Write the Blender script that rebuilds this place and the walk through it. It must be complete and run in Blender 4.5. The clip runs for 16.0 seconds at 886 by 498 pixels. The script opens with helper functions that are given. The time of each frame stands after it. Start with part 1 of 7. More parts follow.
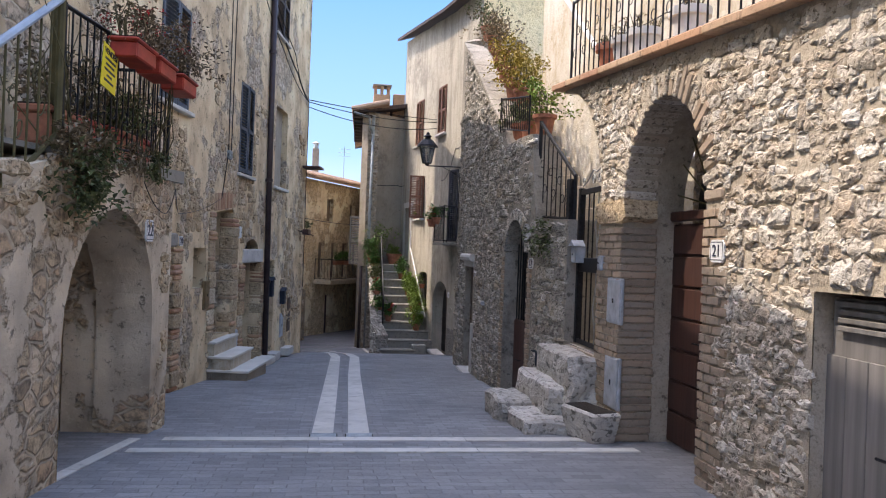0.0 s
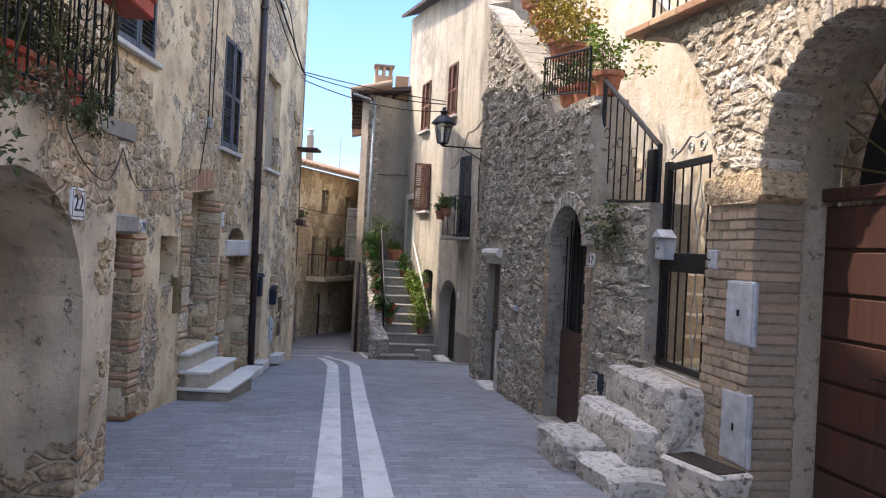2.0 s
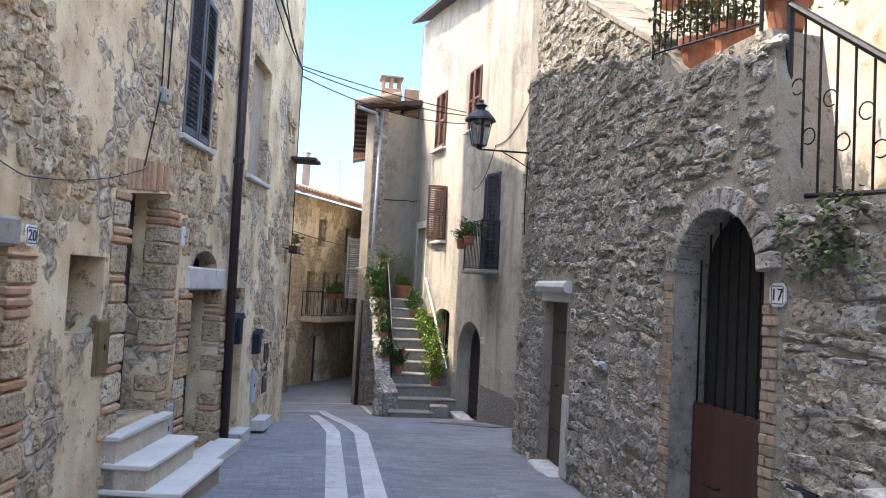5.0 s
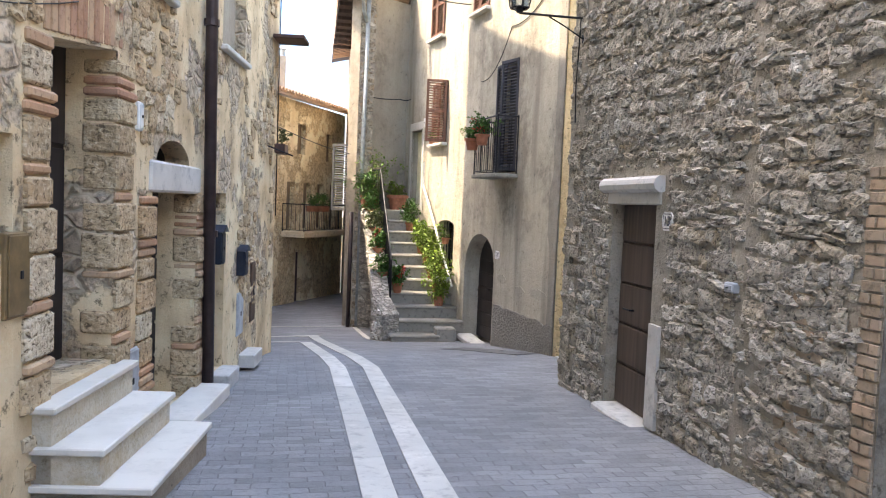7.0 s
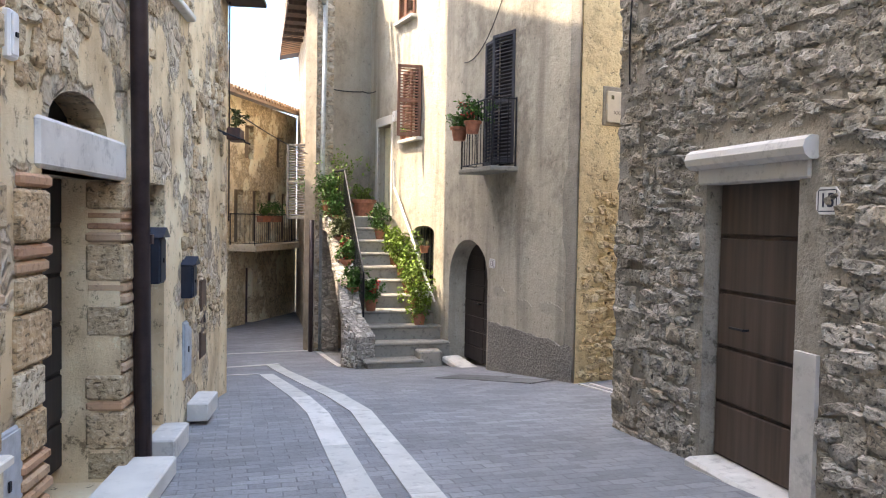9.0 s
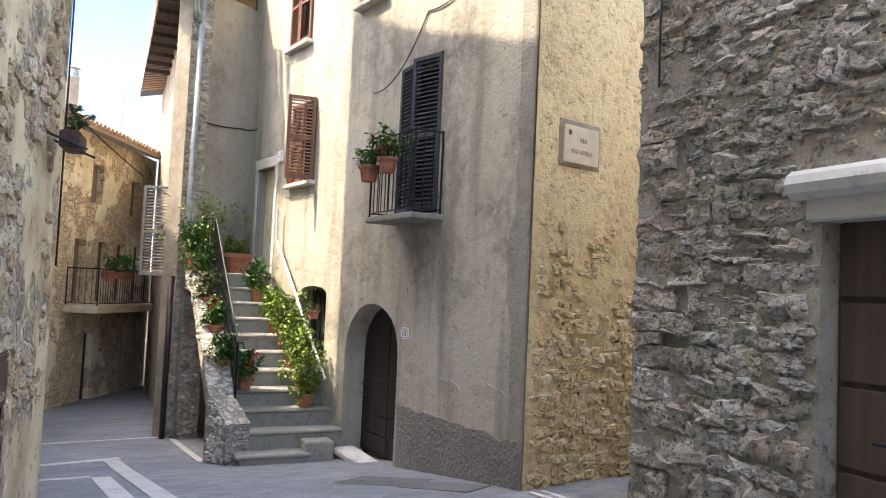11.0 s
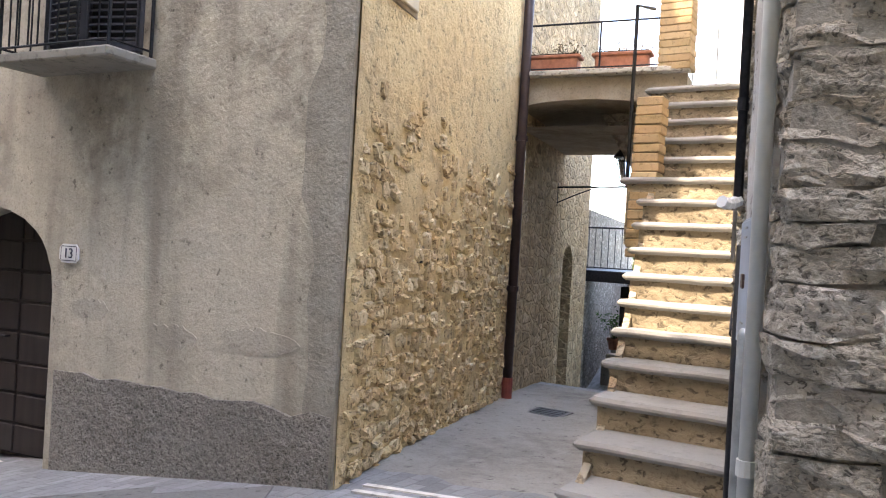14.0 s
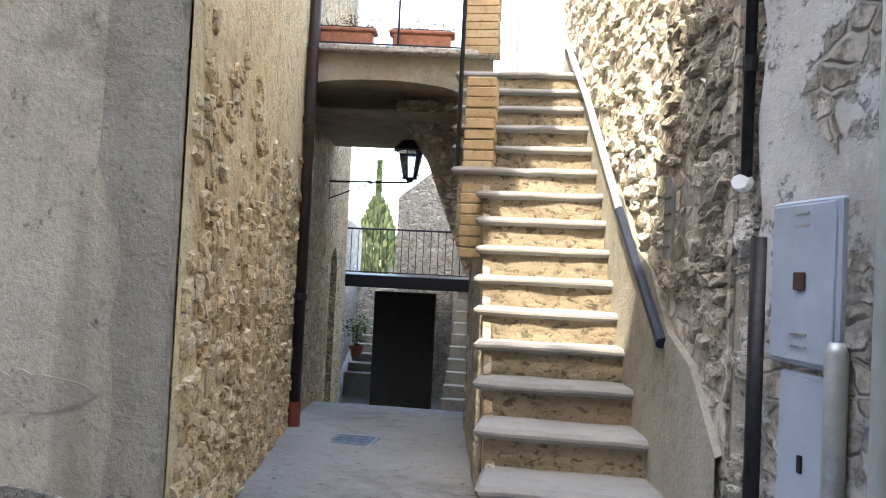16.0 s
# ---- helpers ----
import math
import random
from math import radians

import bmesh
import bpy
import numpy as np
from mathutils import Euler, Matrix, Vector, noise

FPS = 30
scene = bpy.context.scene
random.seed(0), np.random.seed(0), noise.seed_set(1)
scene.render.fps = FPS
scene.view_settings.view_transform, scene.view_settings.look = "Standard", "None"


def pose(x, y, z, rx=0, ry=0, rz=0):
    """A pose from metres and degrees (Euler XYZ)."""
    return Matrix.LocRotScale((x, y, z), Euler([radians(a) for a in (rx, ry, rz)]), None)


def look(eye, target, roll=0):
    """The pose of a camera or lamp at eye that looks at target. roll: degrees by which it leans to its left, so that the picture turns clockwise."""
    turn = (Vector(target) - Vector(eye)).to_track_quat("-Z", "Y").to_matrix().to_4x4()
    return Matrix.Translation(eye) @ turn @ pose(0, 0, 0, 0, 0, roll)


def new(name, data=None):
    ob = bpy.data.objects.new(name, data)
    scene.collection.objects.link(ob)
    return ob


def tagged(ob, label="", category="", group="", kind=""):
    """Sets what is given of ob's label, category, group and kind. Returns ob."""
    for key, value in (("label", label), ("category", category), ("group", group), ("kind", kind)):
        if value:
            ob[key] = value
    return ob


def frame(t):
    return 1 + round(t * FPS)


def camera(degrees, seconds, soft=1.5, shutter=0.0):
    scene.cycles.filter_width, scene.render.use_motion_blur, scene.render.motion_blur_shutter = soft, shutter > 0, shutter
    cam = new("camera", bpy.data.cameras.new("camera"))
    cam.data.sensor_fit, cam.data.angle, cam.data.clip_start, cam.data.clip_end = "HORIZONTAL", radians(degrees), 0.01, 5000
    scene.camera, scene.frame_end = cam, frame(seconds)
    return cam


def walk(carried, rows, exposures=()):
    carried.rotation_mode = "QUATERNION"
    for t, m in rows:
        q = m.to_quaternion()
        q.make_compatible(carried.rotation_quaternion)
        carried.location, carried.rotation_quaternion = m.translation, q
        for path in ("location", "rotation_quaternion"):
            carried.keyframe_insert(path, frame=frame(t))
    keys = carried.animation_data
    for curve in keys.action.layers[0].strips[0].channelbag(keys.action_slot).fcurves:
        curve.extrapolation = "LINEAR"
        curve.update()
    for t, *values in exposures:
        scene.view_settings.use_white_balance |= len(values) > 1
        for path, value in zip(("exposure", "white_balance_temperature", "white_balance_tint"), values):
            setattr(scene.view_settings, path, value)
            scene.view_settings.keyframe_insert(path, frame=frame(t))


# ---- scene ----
cam = camera(59.9, 16.0, soft=1.1)
METRES, EYE, TILT, LEAN, TURN = 17.0, 1.6, 0.0, 0.0, -8.1
ROWS = [
    (0.0, 0.0, 0.0, 0.0, -0.0, 0.13, -2.14),
    (0.5, -0.0084, 0.0305, -0.0027, -1.66, -0.37, -2.38),
    (1.0, -0.0142, 0.0612, -0.0038, -2.35, -0.67, -2.7),
    (1.5, -0.0205, 0.0938, -0.0045, -2.02, -0.52, -2.88),
    (2.0, -0.0265, 0.127, -0.005, -0.68, 0.02, -2.84),
    (2.5, -0.0331, 0.1589, -0.0053, 1.08, 0.88, -2.71),
    (3.0, -0.0372, 0.1898, -0.0069, 2.37, 1.94, -2.58),
    (3.5, -0.0427, 0.2199, -0.0087, 2.53, 3.33, -2.61),
    (6.0, -0.0669, 0.3705, -0.0171, -3.39, 1.24, -3.13),
    (6.5, -0.0782, 0.4009, -0.0209, -3.15, -1.43, -2.89),
    (7.0, -0.0921, 0.4307, -0.0202, -3.21, -3.29, -2.4),
    (7.5, -0.1037, 0.4614, -0.0212, -6.23, -2.4, -0.82),
    (8.0, -0.112, 0.4922, -0.0241, -7.0, -2.41, -0.79),
    (10.5, -0.1292, 0.6537, -0.039, -11.29, 0.32, -3.08),
    (11.0, -0.1319, 0.6869, -0.0393, -17.61, 3.21, -2.57),
    (11.5, -0.1349, 0.7205, -0.0429, -18.67, 3.15, -1.62),
    (12.0, -0.141, 0.7522, -0.0461, -20.34, 1.49, -1.26),
    (12.5, -0.1425, 0.7853, -0.0498, -25.08, 0.48, -2.24),
    (13.0, -0.1477, 0.8188, -0.0539, -32.33, -0.2, -2.72),
    (13.5, -0.1474, 0.851, -0.0572, -40.8, -0.64, -2.67),
    (14.0, -0.1465, 0.8832, -0.0591, -50.69, 0.04, -3.22),
    (14.5, -0.1421, 0.9124, -0.0627, -59.13, -0.02, -3.38),
    (15.0, -0.1367, 0.9388, -0.0638, -64.66, -0.41, -3.33),
    (15.5, -0.1289, 0.9586, -0.0638, -70.2, 0.14, -2.66),
    (16.0, -0.1146, 0.9701, -0.0639, -73.49, 1.58, -2.73),
]
walk(cam, [(t, pose(0, 0, EYE, TILT, LEAN, TURN) @ pose(METRES * x, METRES * y, METRES * z, 90 + pitch, roll, yaw)) for t, x, y, z, yaw, pitch, roll in ROWS],
     exposures=((0.0, 1.37, 6750, 17), (3.5, 2.07, 6900, 17), (6.0, 2.27, 6500, 12), (6.6, 2.55, 7400, 12), (7.5, 2.72, 7600, 14), (10.5, 2.57, 7400, 12), (12.0, 2.42, 7050, 11), (13.5, 2.9, 7500, 15), (16.0, 2.82, 6850, 9)))

# ---- world and sun ----
SUN_EL, SUN_AZ = radians(58), math.atan2(0.4, -1.0)   # the sun stands over the houses on the -x side
world = bpy.data.worlds.new("sky")
scene.world = world
world.use_nodes = True
wn = world.node_tree.nodes
sky = wn.new("ShaderNodeTexSky")
sky.sky_type, sky.sun_disc, sky.sun_elevation = "NISHITA", False, SUN_EL
sky.sun_rotation = math.pi / 2 - SUN_AZ
sky.air_density, sky.dust_density, sky.ozone_density = 1.0, 1.6, 1.5
wn["Background"].inputs["Strength"].default_value = 0.3
world.node_tree.links.new(sky.outputs[0], wn["Background"].inputs["Color"])
sun = new("sun", bpy.data.lights.new("sun", "SUN"))
sun.data.energy, sun.data.angle, sun.data.color = 2.1, radians(0.5), (1.0, 0.91, 0.77)
to_sun = Vector((math.cos(SUN_AZ) * math.cos(SUN_EL), math.sin(SUN_AZ) * math.cos(SUN_EL), math.sin(SUN_EL)))
sun.matrix_world = look(to_sun * 60, (0, 0, 0))


# ---- materials ----
def nodes_of(name, rough=0.85, metal=0.0):
    m = bpy.data.materials.new(name)
    m.use_nodes = True
    b = m.node_tree.nodes["Principled BSDF"]
    b.inputs["Roughness"].default_value, b.inputs["Metallic"].default_value = rough, metal
    b.inputs["Specular IOR Level"].default_value = 0.35
    return m, m.node_tree.nodes, m.node_tree.links, b


def tex(n, l, kind, scale, coord, detail=4, stretch=None, **kw):
    t = n.new(kind)
    t.inputs["Scale"].default_value = scale
    if "Detail" in t.inputs:
        t.inputs["Detail"].default_value = detail
    for k, v in kw.items():
        t.inputs[k].default_value = v
    if stretch:
        mp = n.new("ShaderNodeMapping")
        mp.inputs["Scale"].default_value = stretch
        l.new(coord, mp.inputs["Vector"])
        coord = mp.outputs[0]
    l.new(coord, t.inputs["Vector"])
    return t


def ramp(n, l, fac, stops):
    r = n.new("ShaderNodeValToRGB")
    e = r.color_ramp.elements
    while len(e) < len(stops):
        e.new(0.5)
    for el, (p, c) in zip(e, stops):
        el.position, el.color = p, (*c, 1) if len(c) == 3 else c
    l.new(fac, r.inputs[0])
    return r.outputs[0]


def mixc(n, l, fac, a, b, mode="MIX"):
    m = n.new("ShaderNodeMix")
    m.data_type, m.blend_type = "RGBA", mode
    for s, v in ((0, fac), (6, a), (7, b)):
        if hasattr(v, "links"):
            l.new(v, m.inputs[s])
        else:
            m.inputs[s].default_value = v if s == 0 else (*v, 1)
    return m.outputs[2]


def bumps(n, l, b, pairs):
    last = None
    for h, dist, strength in pairs:
        bp = n.new("ShaderNodeBump")
        bp.inputs["Distance"].default_value, bp.inputs["Strength"].default_value = dist, strength
        l.new(h, bp.inputs["Height"])
        if last:
            l.new(last, bp.inputs["Normal"])
        last = bp.outputs[0]
    l.new(last, b.inputs["Normal"])


GREYS = ((0, (0, 0, 0)), (1, (1, 1, 1)))


def plaster(name, light, mid, dark, streak=0.5, grain=0.004, pit=0.0):
    """Old lime render: blotches, rain streaks, pits and fine grain."""
    m, n, l, b = nodes_of(name, 0.92)
    p = n.new("ShaderNodeNewGeometry").outputs["Position"]
    big = tex(n, l, "ShaderNodeTexNoise", 0.75, p, 6, Roughness=0.62)
    small = tex(n, l, "ShaderNodeTexNoise", 7, p, 6, Roughness=0.7)
    run = tex(n, l, "ShaderNodeTexNoise", 3.2, p, 5, (1, 1, 0.12))
    pits = tex(n, l, "ShaderNodeTexNoise", 12, p, 5, Roughness=0.68)
    fine = tex(n, l, "ShaderNodeTexNoise", 50, p, 5)
    c = ramp(n, l, big.outputs[0], ((0.36, dark), (0.5, mid), (0.62, light)))
    c = mixc(n, l, ramp(n, l, small.outputs[0], ((0.4, (0, 0, 0)), (0.68, (0.8, 0.8, 0.8)))), c, light)
    c = mixc(n, l, ramp(n, l, fine.outputs[0], ((0.34, (0.28, 0.28, 0.28)), (0.5, (0, 0, 0)))), c, tuple(v * 0.7 for v in dark))
    c = mixc(n, l, ramp(n, l, run.outputs[0], ((0.5, (0, 0, 0)), (0.72, (streak, streak, streak)))), c, dark)
    c = mixc(n, l, ramp(n, l, pits.outputs[0], ((0.3 + pit, (0.75, 0.75, 0.75)), (0.37 + pit, (0, 0, 0)))), c, tuple(v * 0.5 for v in dark))
    l.new(c, b.inputs["Base Color"])
    bumps(n, l, b, ((small.outputs[0], 0.028, 0.7), (pits.outputs[0], 0.006 + pit * 0.1, 0.7), (fine.outputs[0], grain, 0.4)))
    return m


def rubble(name, stones, mortar, size=5.0, squash=1.7, bare=None, bare_col=None):
    """Rough stones in wide mortar, in part still under the old render (bare: the share of render)."""
    m, n, l, b = nodes_of(name, 0.93)
    p = n.new("ShaderNodeNewGeometry").outputs["Position"]
    warp = tex(n, l, "ShaderNodeTexNoise", 3.5, p, 3)
    wmix = n.new("ShaderNodeVectorMath")
    wmix.operation = "MULTIPLY_ADD"
    wmix.inputs[1].default_value = (0.22, 0.22, 0.12)
    l.new(warp.outputs["Color"], wmix.inputs[0])
    l.new(p, wmix.inputs[2])
    cell = tex(n, l, "ShaderNodeTexVoronoi", size, wmix.outputs[0], 0, (1, 1, squash))
    edge = n.new("ShaderNodeTexVoronoi")
    edge.feature = "DISTANCE_TO_EDGE"
    edge.inputs["Scale"].default_value = size
    l.new(cell.inputs["Vector"].links[0].from_socket, edge.inputs["Vector"])
    hue = n.new("ShaderNodeSeparateColor")
    l.new(cell.outputs["Color"], hue.inputs[0])
    k = len(stones) - 1
    c = ramp(n, l, hue.outputs[0], tuple((i / k, s) for i, s in enumerate(stones)))
    spot = tex(n, l, "ShaderNodeTexNoise", 14, p, 7, Roughness=0.72)
    c = mixc(n, l, ramp(n, l, spot.outputs[0], ((0.38, (0.85, 0.85, 0.85)), (0.56, (0, 0, 0)))), c, tuple(v * 0.4 for v in stones[0]))
    joint = ramp(n, l, edge.outputs["Distance"], ((0.04, (0, 0, 0)), (0.13, (1, 1, 1))))
    grime = tex(n, l, "ShaderNodeTexNoise", 5, p, 6)
    mc = ramp(n, l, grime.outputs[0], ((0.35, tuple(v * 0.55 for v in mortar)), (0.65, mortar)))
    c = mixc(n, l, joint, mc, c)
    height = joint
    if bare:
        cov = tex(n, l, "ShaderNodeTexNoise", 0.85, p, 9, Roughness=0.66)
        fac = ramp(n, l, cov.outputs[0], ((bare - 0.012, (0, 0, 0)), (bare + 0.012, (1, 1, 1))))
        blot = tex(n, l, "ShaderNodeTexNoise", 2.2, p, 7)
        run = tex(n, l, "ShaderNodeTexNoise", 3.0, p, 5, (1, 1, 0.1))
        pc = ramp(n, l, blot.outputs[0], ((0.3, bare_col[2]), (0.5, bare_col[1]), (0.68, bare_col[0])))
        pc = mixc(n, l, ramp(n, l, run.outputs[0], ((0.52, (0, 0, 0)), (0.7, (0.5, 0.5, 0.5)))), pc, bare_col[2])
        hole = tex(n, l, "ShaderNodeTexNoise", 9, p, 9, Roughness=0.8)
        pc = mixc(n, l, ramp(n, l, hole.outputs[0], ((0.385, (0.95, 0.95, 0.95)), (0.435, (0, 0, 0)))), pc, tuple(v * 0.45 for v in bare_col[2]))
        pc = mixc(n, l, ramp(n, l, hole.outputs[0], ((0.58, (0, 0, 0)), (0.68, (0.5, 0.5, 0.5)))), pc, tuple(min(0.8, v * 1.2) for v in bare_col[0]))
        c = mixc(n, l, fac, c, pc)
        height = mixc(n, l, fac, joint, (1.5, 1.5, 1.5))
    l.new(c, b.inputs["Base Color"])
    bumps(n, l, b, ((height, 0.035, 0.85), (spot.outputs[0], 0.025, 0.7)))
    return m


def stone(name, cols, rough=0.85, grain=18, depth=0.02, fleck=0.5):
    """Loose or laid stones; each piece takes its own tint."""
    m, n, l, b = nodes_of(name, rough)
    p = n.new("ShaderNodeNewGeometry")
    info = n.new("ShaderNodeObjectInfo")
    add = n.new("ShaderNodeMath")
    add.operation = "ADD"
    l.new(p.outputs["Random Per Island"], add.inputs[0])
    l.new(info.outputs["Random"], add.inputs[1])
    fr = n.new("ShaderNodeMath")
    fr.operation = "FRACT"
    l.new(add.outputs[0], fr.inputs[0])
    k = max(1, len(cols) - 1)
    c = ramp(n, l, fr.outputs[0], tuple((i / k, s) for i, s in enumerate(cols)))
    t1 = tex(n, l, "ShaderNodeTexNoise", grain, p.outputs["Position"], 7, Roughness=0.7)
    t2 = tex(n, l, "ShaderNodeTexNoise", 2.5, p.outputs["Position"], 5)
    c = mixc(n, l, ramp(n, l, t1.outputs[0], ((0.34, (0.1 + fleck, 0.1 + fleck, 0.1 + fleck)), (0.47, (0, 0, 0)))), c, tuple(v * 0.4 for v in cols[0]))
    c = mixc(n, l, ramp(n, l, t2.outputs[0], ((0.45, (0, 0, 0)), (0.75, (0.35, 0.35, 0.35)))), c, tuple(v * 0.5 for v in cols[0]))
    t3 = tex(n, l, "ShaderNodeTexNoise", grain * 0.5, p.outputs["Position"], 8, Roughness=0.8)
    c = mixc(n, l, ramp(n, l, t3.outputs[0], ((0.56, (0, 0, 0)), (0.66, (fleck, fleck, fleck)))), c, tuple(min(0.8, v * 1.25) for v in cols[-1]))
    l.new(c, b.inputs["Base Color"])
    rough_ = depth >= 0.02
    t4 = tex(n, l, "ShaderNodeTexNoise", grain * 1.6, p.outputs["Position"], 4, (1, 1, 1.5), Roughness=0.6, Distortion=0.6)
    crack = ramp(n, l, t4.outputs[0], ((0.36, (0, 0, 0)), (0.45, (1, 1, 1))))
    if rough_:
        c = mixc(n, l, crack, tuple(v * 0.42 for v in cols[0]), c)
        lit = ramp(n, l, t4.outputs[0], ((0.55, (0, 0, 0)), (0.68, (0.38, 0.38, 0.38))))
        c = mixc(n, l, lit, c, tuple(min(0.8, v * 1.2) for v in cols[-1]))
    l.new(c, b.inputs["Base Color"])
    d = min(depth, 0.02)
    lumps = tex(n, l, "ShaderNodeTexNoise", grain * 0.7, p.outputs["Position"], 2)
    relief = [(t1.outputs[0], d * 0.5, 0.9)]
    if rough_:
        relief += [(lumps.outputs[0], 0.05, 0.9), (t4.outputs[0], 0.02, 0.9)]
    bumps(n, l, b, relief)
    return m


def plain(name, col, rough=0.6, metal=0.0, var=0.25, scale=9, depth=0.002):
    """Paint, metal, wood or clay with slight blotches and grain."""
    m, n, l, b = nodes_of(name, rough, metal)
    p = n.new("ShaderNodeNewGeometry").outputs["Position"]
    t = tex(n, l, "ShaderNodeTexNoise", scale, p, 6, Roughness=0.65)
    lo, hi = tuple(v * (1 - var) for v in col), tuple(min(1, v * (1 + var)) for v in col)
    l.new(ramp(n, l, t.outputs[0], ((0.32, lo), (0.68, hi))), b.inputs["Base Color"])
    bumps(n, l, b, ((t.outputs[0], depth, 0.6),))
    return m


def wood(name, col, rough=0.65):
    m, n, l, b = nodes_of(name, rough)
    p = n.new("ShaderNodeTexCoord").outputs["Object"]
    g = tex(n, l, "ShaderNodeTexNoise", 14, p, 6, (1, 1, 0.06))
    w = tex(n, l, "ShaderNodeTexNoise", 2, p, 5)
    c = ramp(n, l, g.outputs[0], ((0.3, tuple(v * 0.55 for v in col)), (0.7, tuple(v * 1.2 for v in col))))
    c = mixc(n, l, ramp(n, l, w.outputs[0], ((0.45, (0, 0, 0)), (0.75, (0.5, 0.5, 0.5)))), c, tuple(v * 0.6 + 0.02 for v in col))
    l.new(c, b.inputs["Base Color"])
    bumps(n, l, b, ((g.outputs[0], 0.004, 0.7),))
    return m


def paving(name, dark, light, joint):
    """Small worn stone setts with tight, nearly flush joints."""
    m, n, l, b = nodes_of(name, 0.72)
    p = n.new("ShaderNodeNewGeometry").outputs["Position"]
    warp = tex(n, l, "ShaderNodeTexNoise", 2.0, p, 3)
    w = n.new("ShaderNodeVectorMath")
    w.operation = "MULTIPLY_ADD"
    w.inputs[1].default_value = (0.11, 0.11, 0)
    l.new(warp.outputs["Color"], w.inputs[0])
    l.new(p, w.inputs[2])
    br = n.new("ShaderNodeTexBrick")
    br.offset = 0.5
    for k, v in (("Scale", 1.0), ("Mortar Size", 0.007), ("Mortar Smooth", 0.6), ("Brick Width", 0.21), ("Row Height", 0.105), ("Bias", 0.0)):
        br.inputs[k].default_value = v
    br.inputs["Color1"].default_value, br.inputs["Color2"].default_value, br.inputs["Mortar"].default_value = (*dark, 1), (*light, 1), (*joint, 1)
    l.new(w.outputs[0], br.inputs["Vector"])
    big = tex(n, l, "ShaderNodeTexNoise", 0.6, p, 6, Roughness=0.65)
    fine = tex(n, l, "ShaderNodeTexNoise", 30, p, 5, Roughness=0.7)
    mid = tex(n, l, "ShaderNodeTexNoise", 4, p, 6)
    mean = tuple((a + c) / 2 for a, c in zip(dark, light))
    c = mixc(n, l, ramp(n, l, mid.outputs[0], ((0.42, (0.05, 0.05, 0.05)), (0.62, (0.55, 0.55, 0.55)))), br.outputs["Color"], mean)
    c = mixc(n, l, ramp(n, l, big.outputs[0], ((0.42, (0, 0, 0)), (0.7, (0.55, 0.55, 0.55)))), c, tuple(v * 0.62 for v in dark))
    c = mixc(n, l, ramp(n, l, fine.outputs[0], ((0.3, (0.5, 0.5, 0.5)), (0.5, (0, 0, 0)))), c, tuple(v * 0.6 for v in dark))
    l.new(c, b.inputs["Base Color"])
    bumps(n, l, b, ((br.outputs["Fac"], -0.008, 0.7), (fine.outputs[0], 0.01, 0.8), (mid.outputs[0], 0.01, 0.3)))
    return m


def pitted(name, light, mid, dark):
    """Coarse ochre render with stones and crevices showing through."""
    m, n, l, b = nodes_of(name, 0.93)
    p = n.new("ShaderNodeNewGeometry").outputs["Position"]
    big = tex(n, l, "ShaderNodeTexNoise", 0.8, p, 6, Roughness=0.65)
    lump = tex(n, l, "ShaderNodeTexNoise", 8, p, 7, Roughness=0.62)
    crev = tex(n, l, "ShaderNodeTexNoise", 15, p, 5, (1, 1, 1.5), Roughness=0.62, Distortion=0.8)
    fine = tex(n, l, "ShaderNodeTexNoise", 60, p, 4)
    c = ramp(n, l, big.outputs[0], ((0.36, dark), (0.5, mid), (0.62, light)))
    c = mixc(n, l, ramp(n, l, lump.outputs[0], ((0.45, (0, 0, 0)), (0.66, (0.7, 0.7, 0.7)))), c, light)
    c = mixc(n, l, ramp(n, l, lump.outputs[0], ((0.34, (0.75, 0.75, 0.75)), (0.47, (0, 0, 0)))), c, tuple(v * 0.75 for v in dark))
    c = mixc(n, l, ramp(n, l, crev.outputs[0], ((0.6, (0, 0, 0)), (0.66, (0.85, 0.85, 0.85)))), c, tuple(v * 0.36 for v in dark))
    l.new(c, b.inputs["Base Color"])
    bumps(n, l, b, ((lump.outputs[0], 0.05, 0.8), (crev.outputs[0], -0.03, 0.8), (fine.outputs[0], 0.008, 0.7)))
    return m


M = {}
M["left"] = rubble("left_house_render_over_rubble", ((0.33, 0.255, 0.18), (0.64, 0.52, 0.37), (0.54, 0.4, 0.27), (0.76, 0.65, 0.5)), (0.68, 0.56, 0.4), 5.0, 1.5, 0.47, ((0.8, 0.68, 0.46), (0.73, 0.57, 0.355), (0.47, 0.34, 0.2)))
M["arch"] = rubble("terrace_render_over_rubble", ((0.336, 0.252, 0.168), (0.638, 0.487, 0.302), (0.504, 0.336, 0.202), (0.739, 0.571, 0.37)), (0.672, 0.538, 0.37), 4.5, 2.0, 0.5, ((0.739, 0.622, 0.454), (0.588, 0.487, 0.353), (0.37, 0.302, 0.218)))
M["rubble"] = rubble("grey_rubble_wall", ((0.314, 0.284, 0.245), (0.53, 0.48, 0.411), (0.411, 0.363, 0.304), (0.706, 0.647, 0.549)), (0.392, 0.353, 0.295), 5.5, 2.0)
M["rubble_warm"] = rubble("warm_rubble_wall", ((0.27, 0.216, 0.149), (0.486, 0.405, 0.297), (0.405, 0.297, 0.189), (0.621, 0.54, 0.432)), (0.486, 0.419, 0.324), 4.5, 1.7)
M["passage"] = rubble("golden_rubble_wall", ((0.38, 0.29, 0.18), (0.62, 0.48, 0.29), (0.48, 0.35, 0.2), (0.7, 0.57, 0.37)), (0.58, 0.45, 0.27), 4.5, 1.7)
